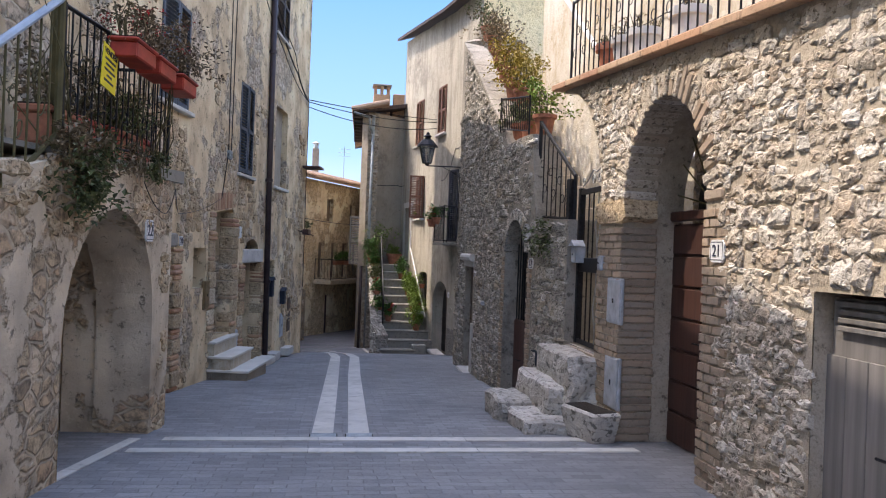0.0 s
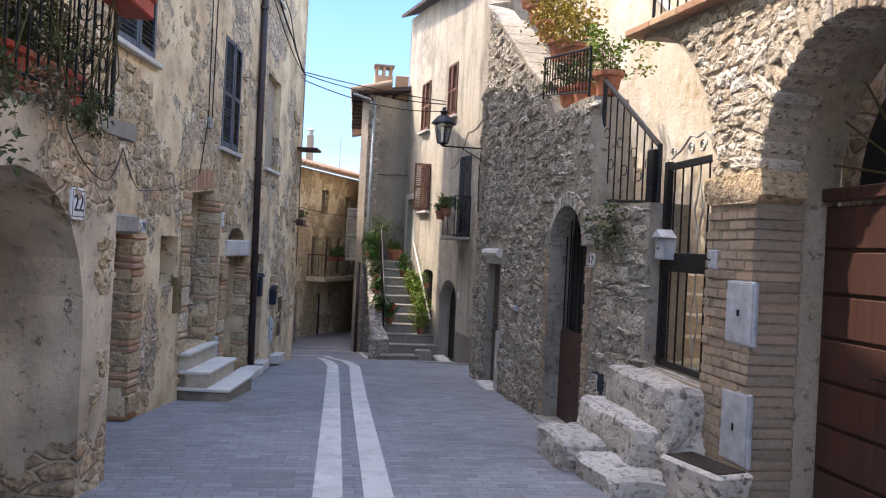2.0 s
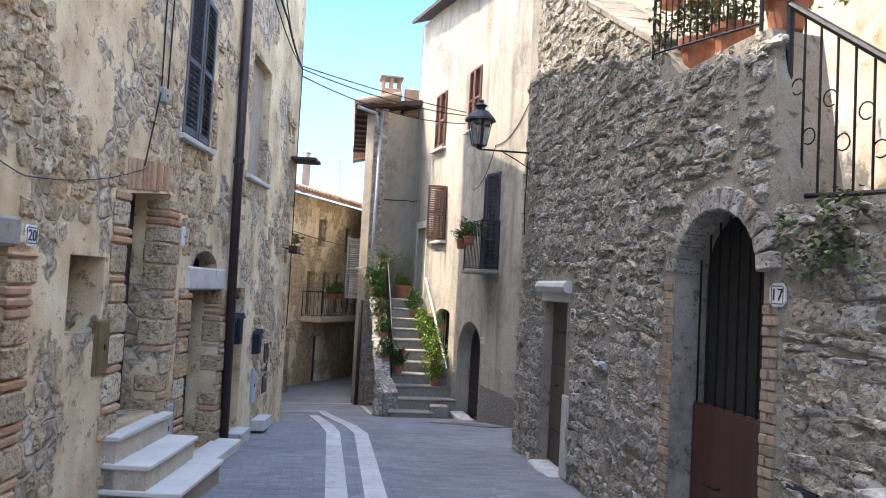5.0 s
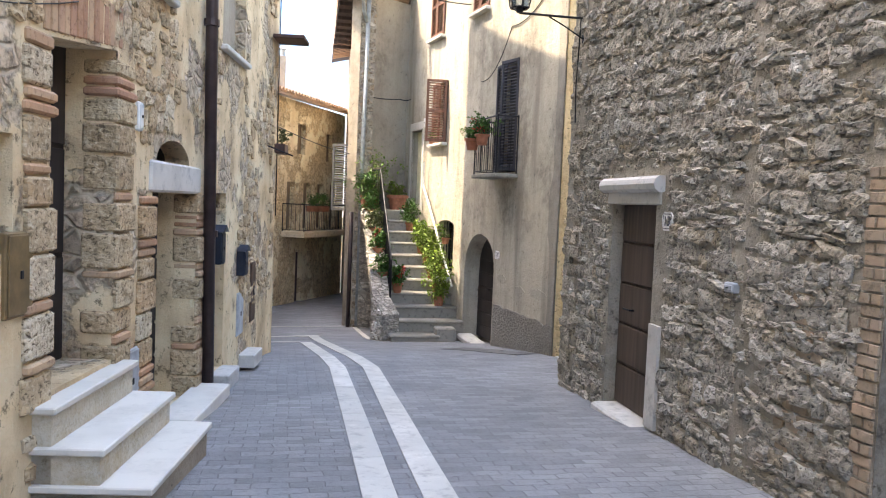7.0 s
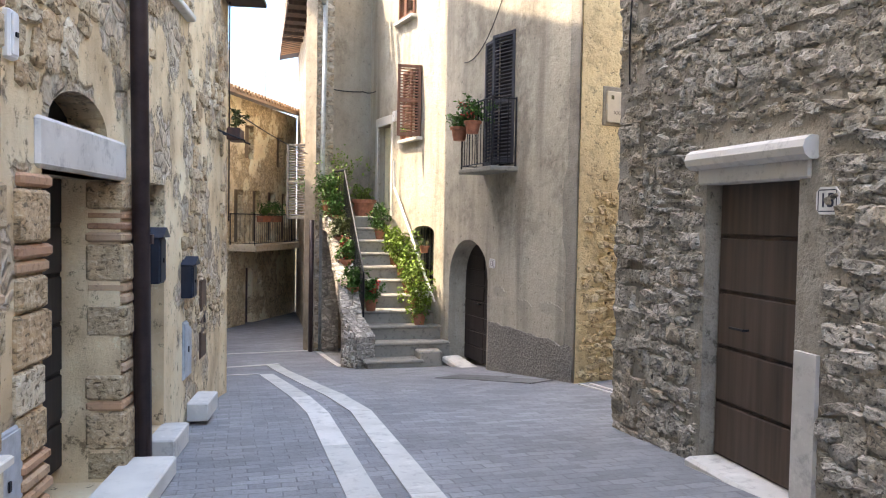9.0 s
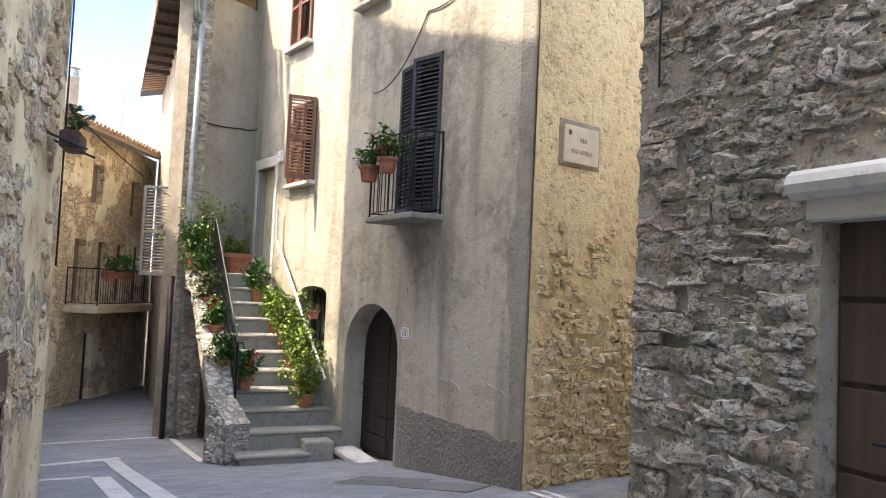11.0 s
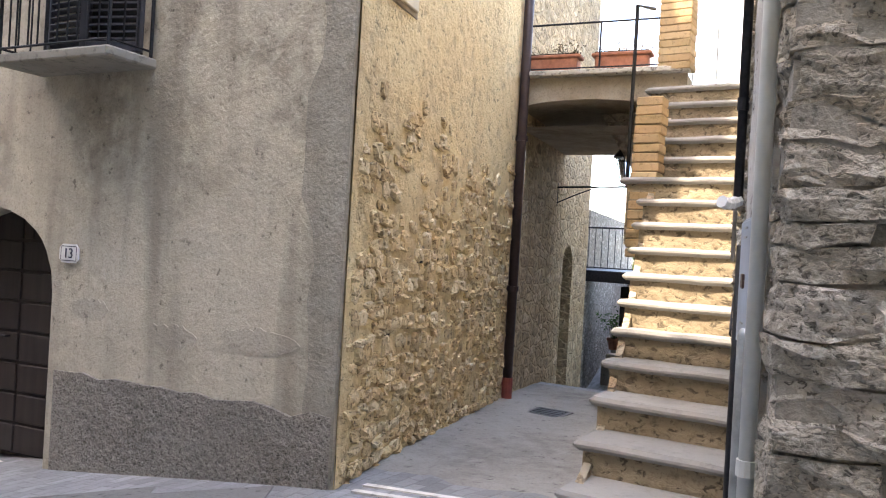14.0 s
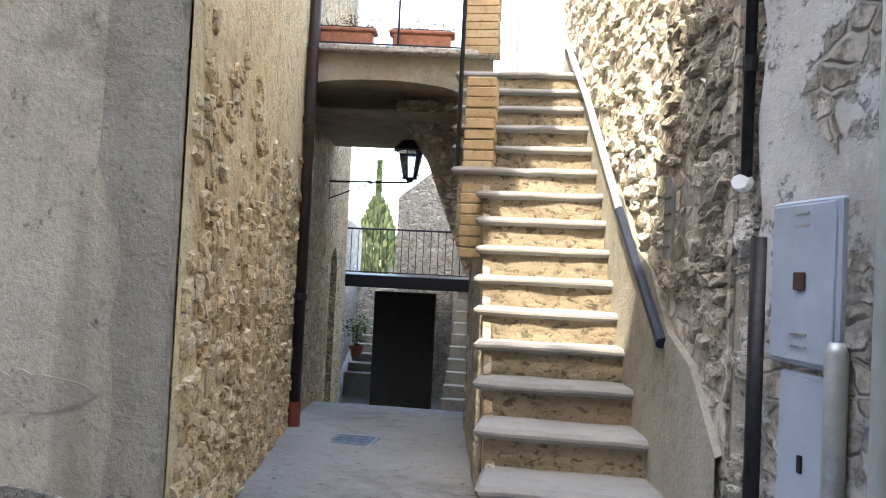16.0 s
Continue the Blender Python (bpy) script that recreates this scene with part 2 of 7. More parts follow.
M["grey"] = plaster("grey_cream_render", (0.51, 0.465, 0.37), (0.42, 0.38, 0.3), (0.225, 0.2, 0.16), 0.75, 0.003, 0.01)
M["house"] = plaster("cream_render", (0.52, 0.47, 0.35), (0.42, 0.37, 0.265), (0.27, 0.23, 0.155))
M["tower"] = plaster("brown_grey_render", (0.405, 0.351, 0.27), (0.338, 0.284, 0.223), (0.216, 0.182, 0.135))
M["yellow"] = pitted("yellow_pitted_render", (0.8, 0.65, 0.38), (0.77, 0.6, 0.335), (0.64, 0.485, 0.275))
M["white"] = plaster("white_flaking_render", (0.6, 0.57, 0.49), (0.5, 0.44, 0.33), (0.38, 0.3, 0.18))
M["far"] = rubble("ochre_far_house", ((0.54, 0.414, 0.252), (0.756, 0.612, 0.378), (0.648, 0.504, 0.306), (0.8, 0.666, 0.45)), (0.72, 0.576, 0.36), 5.0, 1.8, 0.5, ((0.8, 0.76, 0.56), (0.8, 0.7, 0.48), (0.68, 0.55, 0.36)))
M["paving"] = paving("dark_street_setts", (0.19, 0.19, 0.195), (0.31, 0.31, 0.315), (0.17, 0.168, 0.165))
M["travertine"] = stone("pale_travertine", ((0.5, 0.485, 0.44), (0.62, 0.595, 0.545)), 0.78, 9, 0.006, 0.35)
M["marble"] = stone("white_marble", ((0.6, 0.57, 0.5), (0.68, 0.65, 0.58)), 0.6, 9, 0.001, 0.05)
M["step"] = stone("grey_step_stone", ((0.25, 0.236, 0.2), (0.33, 0.305, 0.26), (0.29, 0.27, 0.23)), 0.85, 14, 0.01)
M["brick"] = stone("old_brick", ((0.36, 0.192, 0.114), (0.48, 0.288, 0.168), (0.504, 0.36, 0.228), (0.408, 0.228, 0.144)), 0.9, 25, 0.01)
M["block"] = stone("rubble_stone", ((0.334, 0.304, 0.255), (0.549, 0.5, 0.421), (0.431, 0.373, 0.304), (0.8, 0.764, 0.666)), 0.9, 16, 0.02)
M["block_warm"] = stone("warm_rubble_stone", ((0.4, 0.29, 0.17), (0.56, 0.44, 0.28), (0.5, 0.34, 0.19), (0.68, 0.58, 0.42)), 0.9, 16, 0.02)
M["iron"] = plain("black_iron", (0.022, 0.022, 0.025), 0.5, 0.6, 0.4, 30)
M["pipe"] = plain("dark_brown_pipe", (0.045, 0.03, 0.03), 0.4, 0.3)
M["zinc"] = plain("grey_zinc_pipe", (0.36, 0.38, 0.37), 0.45, 0.5)
M["shutter_blue"] = wood("blue_grey_shutter_paint", (0.084, 0.101, 0.126), 0.55)
M["shutter_brown"] = wood("brown_shutter_paint", (0.2, 0.095, 0.06), 0.6)
M["shutter_dark"] = wood("dark_shutter_paint", (0.06, 0.05, 0.05), 0.6)
M["door_dark"] = wood("dark_stained_door_wood", (0.028, 0.021, 0.02), 0.6)
M["door_brown"] = wood("reddish_brown_door_wood", (0.068, 0.03, 0.022), 0.5)
M["door_grey"] = wood("weathered_grey_door_wood", (0.2, 0.19, 0.18), 0.75)
M["terracotta"] = plain("terracotta", (0.36, 0.145, 0.085), 0.75, 0, 0.3, 12)
M["tile"] = stone("roof_tile", ((0.34, 0.22, 0.15), (0.42, 0.29, 0.2), (0.36, 0.27, 0.2)), 0.9, 20, 0.01)
# near-black colour that paints the shade of unlit rooms, pits and holes
M["dark"] = plain("painted_interior_shade", (0.025, 0.024, 0.022), 0.9)
M["panel"] = plain("grey_painted_steel", (0.4, 0.43, 0.46), 0.5, 0.1)
M["tag"] = plain("white_enamel", (0.72, 0.72, 0.7), 0.35, 0, 0.06)
M["ink"] = plain("dark_lettering", (0.03, 0.035, 0.06), 0.6)


# ---- shapes ----
def box(bm, x0, x1, y0, y1, z0, z1, bev=0.0):
    """A box, its edges chamfered by bev."""
    if bev <= 0:
        v = [bm.verts.new((x, y, z)) for z in (z0, z1) for x, y in ((x0, y0), (x1, y0), (x1, y1), (x0, y1))]
        for f in ((3, 2, 1, 0), (4, 5, 6, 7), (0, 1, 5, 4), (1, 2, 6, 5), (2, 3, 7, 6), (3, 0, 4, 7)):
            bm.faces.new([v[i] for i in f])
        return v
    e = bev
    rings = []
    for z, d in ((z0, e), (z0 + e, 0), (z1 - e, 0), (z1, e)):
        pts = ((x0 + d, y0 + e + d), (x0 + e + d, y0 + d), (x1 - e - d, y0 + d), (x1 - d, y0 + e + d), (x1 - d, y1 - e - d), (x1 - e - d, y1 - d), (x0 + e + d, y1 - d), (x0 + d, y1 - e - d))
        rings.append([bm.verts.new((x, y, z)) for x, y in pts])
    skin(bm, rings, True)
    bm.faces.new(rings[0][::-1])
    bm.faces.new(rings[-1])
    return [v for r in rings for v in r]


def skin(bm, rings, closed=True):
    for a, b in zip(rings, rings[1:]):
        k = len(a)
        for i in range(k if closed else k - 1):
            bm.faces.new((a[i], a[(i + 1) % k], b[(i + 1) % k], b[i]))


def tube(bm, pts, r, seg=8, cap=True):
    """A round bar along points; r a number or one for each point."""
    pts = [Vector(p) for p in pts]
    rs = r if isinstance(r, (list, tuple)) else [r] * len(pts)
    rings = []
    up = None
    for i, p in enumerate(pts):
        d = (pts[min(i + 1, len(pts) - 1)] - pts[max(i - 1, 0)]).normalized()
        if up is None:
            up = Vector((0, 0, 1)) if abs(d.z) < 0.9 else Vector((1, 0, 0))
        a = d.cross(up).normalized()
        up = a.cross(d).normalized()
        rings.append([bm.verts.new(p + (a * math.cos(t) + up * math.sin(t)) * rs[i]) for t in [2 * math.pi * k / seg for k in range(seg)]])
    skin(bm, rings)
    if cap:
        bm.faces.new(rings[0][::-1])
        bm.faces.new(rings[-1])


def lathe(bm, prof, seg=16, at=(0, 0, 0), sx=1.0, sy=1.0):
    """A turned shape from (radius, height) pairs."""
    rings = [[bm.verts.new((at[0] + r * sx * math.cos(2 * math.pi * k / seg), at[1] + r * sy * math.sin(2 * math.pi * k / seg), at[2] + z)) for k in range(seg)] for r, z in prof]
    skin(bm, rings)
    bm.faces.new(rings[0][::-1])
    bm.faces.new(rings[-1])


def prism(bm, poly, y0, y1):
    """A flat outline in x and z, given depth along y."""
    a = [bm.verts.new((x, y0, z)) for x, z in poly]
    b = [bm.verts.new((x, y1, z)) for x, z in poly]
    k = len(poly)
    for i in range(k):
        bm.faces.new((a[i], a[(i + 1) % k], b[(i + 1) % k], b[i]))
    bm.faces.new(a[::-1])
    bm.faces.new(b)


def mesh_of(bm, name, material, smooth=False):
    bmesh.ops.recalc_face_normals(bm, faces=bm.faces)
    me = bpy.data.meshes.new(name)
    bm.to_mesh(me)
    bm.free()
    if smooth:
        me.polygons.foreach_set("use_smooth", [True] * len(me.polygons))
    me.materials.append(material)
    return me


def part(name, bm, material, parent, label="", smooth=False):
    ob = new(name, mesh_of(bm, name, material, smooth) if isinstance(bm, bmesh.types.BMesh) else bm)
    ob.parent = parent
    if label:
        ob["label"] = label
    return ob


def thing(name, label, category, m=None, group="", kind=""):
    ob = new(name)
    ob.empty_display_size = 0.1
    ob.matrix_world = m if m is not None else Matrix()
    return tagged(ob, label, category, group, kind)


def solo(name, bm, material, label="", category="", kind="structure", m=None, smooth=False):
    ob = new(name, mesh_of(bm, name, material, smooth))
    if m is not None:
        ob.matrix_world = m
    return tagged(ob, label, category, "", kind)


def BM():
    return bmesh.new()


# ---- the ground's height ----
GY = (-60, -10, 0, 7.7, 13.45, 18.2, 20.8, 22.9, 26, 32, 60, 400)
GZ = (3.0, 0.75, 0.28, -0.19, -0.54, -0.90, -1.24, -1.52, -1.75, -1.9, -2.6, -6.0)


def ground_z(x, y):
    z = float(np.interp(y, GY, GZ))
    if x > 3.4 and 15 < y < 22:
        k = min(1, (x - 3.4) / 1.0)
        z = z * (1 - k) + (-0.88 - 0.04 * (x - 3.4)) * k
    return z


class Wall:
    """An upright wall along a line of (x, y) points, seen from one side. s runs along it, z up, off out of it. side 1: the outside is to the left of the way, -1: to the right."""

    def __init__(self, pts, side):
        self.p, self.side = [Vector(p) for p in pts], side
        self.cum = [0.0]
        for a, b in zip(self.p, self.p[1:]):
            self.cum.append(self.cum[-1] + (b - a).length)
        self.length = self.cum[-1]

    def seg(self, s):
        for i in range(len(self.p) - 2):
            if s < self.cum[i + 1]:
                return i
        return len(self.p) - 2

    def dirs(self, s):
        i = self.seg(s)
        u = (self.p[i + 1] - self.p[i]).normalized()
        return u, Vector((-u.y, u.x)) * self.side

    def at(self, s, z, off=0.0):
        i = self.seg(s)
        u, o = self.dirs(s)
        for j, c in enumerate(self.cum[1:-1], 1):   # mitred corners
            if abs(s - c) < 1e-4:
                o1, o2 = self.dirs(c - 1e-3)[1], self.dirs(c + 1e-3)[1]
                o = (o1 + o2) / (1 + o1.dot(o2))
        q = self.p[i] + u * (s - self.cum[i]) + o * off
        return Vector((q.x, q.y, z))

    def m(self, s, z, off=0.0):
        """Local x along the wall, y out of it, z up."""
        u, o = self.dirs(s)
        x = u * self.side
        x = Vector((o.y, -o.x))
        r = Matrix(((x.x, o.x, 0), (x.y, o.y, 0), (0, 0, 1))).to_4x4()
        return Matrix.Translation(self.at(s, z, off)) @ r

    def build(self, name, bottom, top, thick, holes, material, label, rough=0.012, step=0.45, lift=0.45, mitre=(0.0, 0.0)):
        """bottom, top: functions of s. holes: (s0, s1, low, high(s))."""
        cuts = set(self.cum)
        for h in holes:
            cuts |= {h[0], h[1]}
            if callable(h[3]):
                cuts |= {h[0] + (h[1] - h[0]) * (0.5 - 0.5 * math.cos(math.pi * k / 12)) for k in range(13)}
        k = int(self.length / step)
        cuts |= {self.length * i / k for i in range(k + 1)}
        cuts = sorted(c for c in cuts if 0 <= c <= self.length)
        cuts = [c for i, c in enumerate(cuts) if i == 0 or c - cuts[i - 1] > 1e-3]
        bm, seen = BM(), {}

        def inner(s):
            return min(max(s, mitre[0]), self.length - mitre[1])

        def vert(s, z, back):
            key = (round(s, 3), round(z, 3), back)
            if key not in seen:
                q = self.at(s, z, 0)
                f = Vector((s, 3.7, 0))
                d = -thick if back else rough * (noise.noise(f * 1.9) + 0.5 * z * noise.noise(f * 0.7))
                seen[key] = bm.verts.new(self.at(inner(s) if back else s, z, d))
            return seen[key]

        def quad(*vs):
            if len(set(vs)) > 2:
                try:
                    bm.faces.new([v for i, v in enumerate(vs) if v not in vs[:i]])
                except ValueError:
                    pass

        def high(h, s):
            return h[3](s) if callable(h[3]) else h[3]

        for a, b in zip(cuts, cuts[1:]):
            mid = (a + b) / 2
            hs = sorted((h for h in holes if h[0] <= mid <= h[1]), key=lambda h: h[2])
            edges = [(bottom(a), bottom(b))]
            for h in hs:
                edges += [(max(h[2], bottom(a)), max(h[2], bottom(b))), (high(h, a), high(h, b))]
            edges.append((top(a), top(b)))
            for j in range(0, len(edges), 2):
                (a0, b0), (a1, b1) = edges[j], edges[j + 1]
                k = max(1, int((a1 - a0) / lift))
                for i in range(k):
                    za, zb, zc, zd = a0 + (a1 - a0) * i / k, b0 + (b1 - b0) * i / k, b0 + (b1 - b0) * (i + 1) / k, a0 + (a1 - a0) * (i + 1) / k
                    quad(vert(a, za, 0), vert(b, zb, 0), vert(b, zc, 0), vert(a, zd, 0))
                    quad(vert(a, za, 1), vert(a, zd, 1), vert(b, zc, 1), vert(b, zb, 1))
                quad(vert(a, a1, 0), vert(b, b1, 0), vert(b, b1, 1), vert(a, a1, 1))
                quad(vert(a, a0, 1), vert(b, b0, 1), vert(b, b0, 0), vert(a, a0, 0))
        ends = [(0, bottom(0), top(0)), (self.length, bottom(self.length), top(self.length))]
        for h in holes:
            if h[1] > self.length - 0.01:
                ends[1] = (self.length, high(h, self.length), top(self.length))
            for s in (h[0], h[1]):
                if 0 < s < self.length - 0.01:
                    ends.append((s, max(h[2], bottom(s)), high(h, s)))
        for s, lo, hi in ends:
            if hi - lo > 0.01:
                q = [bm.verts.new(self.at(inner(s) if d else s, z, d)) for z, d in ((lo, 0), (hi, 0), (hi, -thick), (lo, -thick))]
                bm.faces.new(q)
        return solo(name, bm, material, label, "wall")


def arch(s0, s1, spring, crown):
    c, r = (s0 + s1) / 2, (s1 - s0) / 2
    return lambda s: spring + (crown - spring) * math.sqrt(max(0, 1 - ((s - c) / r) ** 2))


def flat(z):
    return lambda s: z

# ---- ground ----
bm = BM()
gx = [-400, -80, -30, -15, -8, -5, -3.5, -2.4, -1.8, -1.2, -0.6, 0, 0.6, 1.2, 1.8, 2.4, 3.0, 3.4, 3.8, 4.4, 5, 6, 7, 8, 9.3, 9.32, 12, 20, 40, 80, 400]
gy = [-400, -80, -30, -10] + [i * 0.8 for i in range(-8, 45)] + [40, 60, 90, 150, 400]
grid = [[bm.verts.new((x, y, ground_z(x, y) - (1.6 if x > 9.31 and x < 15 and 12 < y < 24 else 0) + 0.008 * noise.noise(Vector((x, y, 0))))) for x in gx] for y in gy]
skin(bm, grid, False)
ground = solo("ground", bm, M["paving"], "dark grey paved village street sloping downhill", "ground")

M["mortar"] = plaster("warm_rough_mortar", (0.52, 0.45, 0.35), (0.42, 0.36, 0.275), (0.26, 0.22, 0.165), 0.4, 0.02, 0.05)
M["mortar_grey"] = plaster("grey_rough_mortar", (0.39, 0.355, 0.295), (0.31, 0.28, 0.23), (0.18, 0.16, 0.13), 0.4, 0.02, 0.05)

M["alley_floor"] = plaster("worn_alley_concrete", (0.3, 0.285, 0.26), (0.25, 0.238, 0.218), (0.17, 0.16, 0.145), 0.1, 0.01, 0.03)
bm = BM()
ax, ay = [3.75 + .35 * i for i in range(16)], [16.0 + .25 * i for i in range(15)]
skin(bm, [[bm.verts.new((x, y, ground_z(x, y) + (-0.014 if x < 3.8 else 0.01 + 0.004 * noise.noise(Vector((x * 1.7, y * 1.7, 3)))))) for x in ax] for y in ay], False)
solo("floor_alley", bm, M["alley_floor"], "worn grey concrete floor of the alley", "floor")

# ---- walls ----
LEFT = Wall(((-4.0, -3.0), (-2.38, 7.8), (-0.72, 18.75)), -1)
L0 = LEFT.cum[1]
TERR = Wall(((-2.06, 2.6), (-1.57, 7.8)), -1)
NEAR = Wall(((2.7, -3.0), (2.7, 9.0)), 1)
STONE = Wall(((2.68, 8.62), (2.46, 10.0), (2.42, 12.0), (2.52, 15.58), (3.6, 15.9)), 1)
ALLEY = Wall(((7.62, 19.1195), (3.352, 18.14)), 1)
ALLEY_IN = Wall(((11.9, 19.82), (7.62, 19.1195)), 1)
GREY = Wall(((3.35, 18.143), (3.1, 20.9), (2.25, 26.4)), 1)
TOWER = Wall(((2.3, 26.45), (1.0, 25.6)), 1)
FLANK = Wall(((1.0, 25.603), (1.35, 34.5)), 1)
FARW = Wall(((-2.2, 27.2), (1.3, 34.2)), -1)
LOWW = Wall(((-2.4, 24.0), (-0.95, 28.2)), -1)


def gz_on(w, sink=0.3):
    return lambda s: ground_z(*w.at(s, 0).xy) - sink


l = lambda s: L0 + s
# s0, s1, low, high
H20 = (l(1.72), l(2.42), -0.4, 1.52)
HW20 = (l(3.18), l(3.74), 0.94, 1.51)
HD1 = (l(4.12), l(5.02), 0.16, lambda s: 2.05 + 0.1 * (s - l(4.12)) / 0.9)
HD2 = (l(5.78), l(6.98), -0.6, 1.26)
HLUN = (l(5.86), l(6.72), 1.5, arch(l(5.86), l(6.72), 1.5, 1.68))
HNIC = (l(7.45), l(8.1), -0.55, 1.28)
HSA = (l(5.2), l(6.06), 2.76, 4.28)
HSB = (l(1.75), l(2.72), 3.3, 4.6)
HREC = (l(7.8), l(8.85), 2.76, 4.36)
HTOP = (l(7.5), l(8.6), 5.74, 7.1)
LEFT.build("wall_left_house", gz_on(LEFT), flat(9.7), 0.42, [H20, HW20, HD1, HD2, HLUN, HNIC, HSA, HSB, HREC, HTOP], M["left"], "old house wall of flaking beige render over rubble")
HT = (2.9, 4.74, -0.6, arch(2.9, 4.74, 0.85, 1.84))
TERR.build("wall_terrace", gz_on(TERR), lambda s: 0.4 + min(1.78, max(0, s - 0.2) * 0.75) if s < 2.6 else 2.13 + 0.04 * (s - 2.6), 0.5, [HT], M["arch"], "terrace wall with a low arch, worn render and brick")
n_ = lambda y: y + 3.0
HGAR = (n_(2.6), n_(4.0), -0.3, 1.45)
H21 = (n_(5.33), n_(6.97), -0.5, arch(n_(5.33), n_(6.97), 2.02, 2.97))
HGATE = (n_(7.58), n_(9.0), 0.57, lambda s: 2.05 + 1.5 * math.sqrt(max(0, 1 - ((n_(9.05) - s) / 1.48) ** 2)))
NEAR.build("wall_arch_house", gz_on(NEAR), lambda s: 2.5 + 0.118 * s * 0.8, 0.6, [H21, HGAR, HGATE], M["mortar"], "rubble stone wall with an arched doorway")
H17 = (1.12, 2.2, -0.5, arch(1.12, 2.2, 1.62, 2.07))
H19 = (4.75, 5.68, -0.56, 1.36)


def stone_top(s):
    if s < 1.12:
        return 2.02
    if s < 2.62:
        return 3.16
    return min(3.5 + (s - 2.62) * 0.55, 6.0)


STONE.build("wall_stone_house", gz_on(STONE), stone_top, 0.4, [H17, H19], M["mortar_grey"], "grey rubble stone wall under a stair parapet")
HB = (1.81, 2.84, 1.86, 3.78)
H13 = (2.62, 4.05, -1.6, arch(2.62, 4.05, 0.1, 0.74))
g2 = GREY.cum[1]
HSR = (g2 + 2.62, g2 + 3.5, 2.58, 3.88)
HUP = (g2 + 2.98, g2 + 3.8, 4.9, 6.3)
HDH = (g2 + 4.2, g2 + 5.0, 1.1, 2.98)
HLOW = (g2 + 1.95, g2 + 2.9, -0.15, arch(g2 + 1.95, g2 + 2.9, 0.82, 0.94))
HBS = (g2 + 0.55, g2 + 1.3, 4.95, 6.3)
GREY.build("wall_grey_house", gz_on(GREY), lambda s: 7.9 + 0.1 * s, 0.35, [H13, HB, HSR, HUP, HDH, HLOW, HBS], M["grey"], "grey cream lime render on the corner house", mitre=(0.4, 0.0))
ALLEY.build("wall_yellow_flank", gz_on(ALLEY, 1.8), flat(7.9), 0.35, [], M["yellow"], "yellow ochre render over rubble along the alley", mitre=(0.0, 0.4))
ALLEY_IN.build("wall_passage_left", gz_on(ALLEY_IN, 1.8), flat(7.9), 0.35, [(1.1, 1.75, -1.6, arch(1.1, 1.75, 0.5, 0.75))], M["passage"], "golden brown rubble wall inside the passage")
TOWER.build("wall_tower_house", gz_on(TOWER), flat(6.1), 0.35, [], M["tower"], "brown-grey rendered house wall")
FLANK.build("wall_tower_flank", gz_on(FLANK), flat(6.1), 0.35, [(0.9, 1.9, -1.9, 0.35), (1.6, 2.4, 2.2, 3.7)], M["rubble_warm"], "rough stone flank of the house with a downpipe")
HF = [(4.3, 4.75, -2.2, -0.35), (5.1, 5.35, -0.85, -0.35)] + [(a, a + 0.5, 0.35, 1.75) for a in (3.6, 4.7, 5.7, 6.7)] + [(4.2, 4.75, 2.6, 3.5), (6.3, 6.8, 2.5, 3.4)]
FARW.build("wall_far_house", gz_on(FARW, 0.6), flat(4.15), 0.4, HF, M["far"], "ochre stone house closing the street")
LOWW.build("wall_low_rubble", gz_on(LOWW, 0.6), lambda s: 1.1 - 0.25 * s, 0.5, [], M["rubble_warm"], "rubble wall beside the far steps")


def block(name, pts, z0, z1, material, label):
    """A closed plain body over a plan outline."""
    b = BM()
    lo, hi = [b.verts.new((x, y, z0)) for x, y in pts], [b.verts.new((x, y, z1(x, y) if callable(z1) else z1)) for x, y in pts]
    skin(b, [lo, hi])
    b.faces.new(lo[::-1])
    b.faces.new(hi)
    return solo(name, b, material, label, "wall")


# plain bodies behind the facades, which close the place and cast its shade
block("wall_left_back", ((-4.45, -3.0), (-2.83, 7.8), (-1.2, 18.6), (-7.0, 19.0), (-8.0, -3.0)), -0.9, 9.68, M["tower"], "body of the old house behind its facade")
block("roof_left", ((-3.7, -3.2), (-2.05, 7.8), (-0.4, 18.9), (-7.0, 19.2), (-8.2, -3.2)), 9.7, 9.86, M["tile"], "tiled eaves of the old house")
block("wall_left_north", ((-7.5, 18.95), (-1.3, 18.95), (-1.3, 24.08), (-7.5, 24.08)), -2, lambda x, y: 11.25 + 0.17 * (y - 19.0), M["tower"], "taller house behind the street corner")
block("wall_rear", ((-8.0, -6.0), (9.0, -6.0), (9.0, -5.6), (-8.0, -5.6)), -0.5, 6.0, M["rubble_warm"], "plain house wall behind the start of the walk")
block("wall_grey_body", ((3.75, 18.7), (13, 20.85), (13, 29), (2.7, 29), (3.5, 21)), -2, 8.0, M["grey"], "body of the corner house")
# unseen block added on top only to shade the lower court
block("wall_corner_back", ((7, 19.75), (12.8, 21.05), (12.8, 28.8), (7, 28.8)), 7.9, 13.0, M["grey"], "unseen block above the corner house, added to shade the court")
block("wall_tower_body", ((1.4, 26.05), (2.7, 26.9), (2.7, 34.4), (1.75, 34.4)), -2, 6.05, M["tower"], "body of the house beyond the stairs")
block("wall_far_body", ((-2.65, 27.4), (0.85, 34.4), (-2, 37), (-8, 33), (-6, 27.4)), -2.3, 4.1, M["far"], "body of the far house")
block("wall_stair_house", ((3.95, 2.0), (9.0, 2.0), (9.0, 14.8), (3.95, 14.8)), -0.5, 7.4, M["white"], "white and ochre flaking render of the house above the steps")
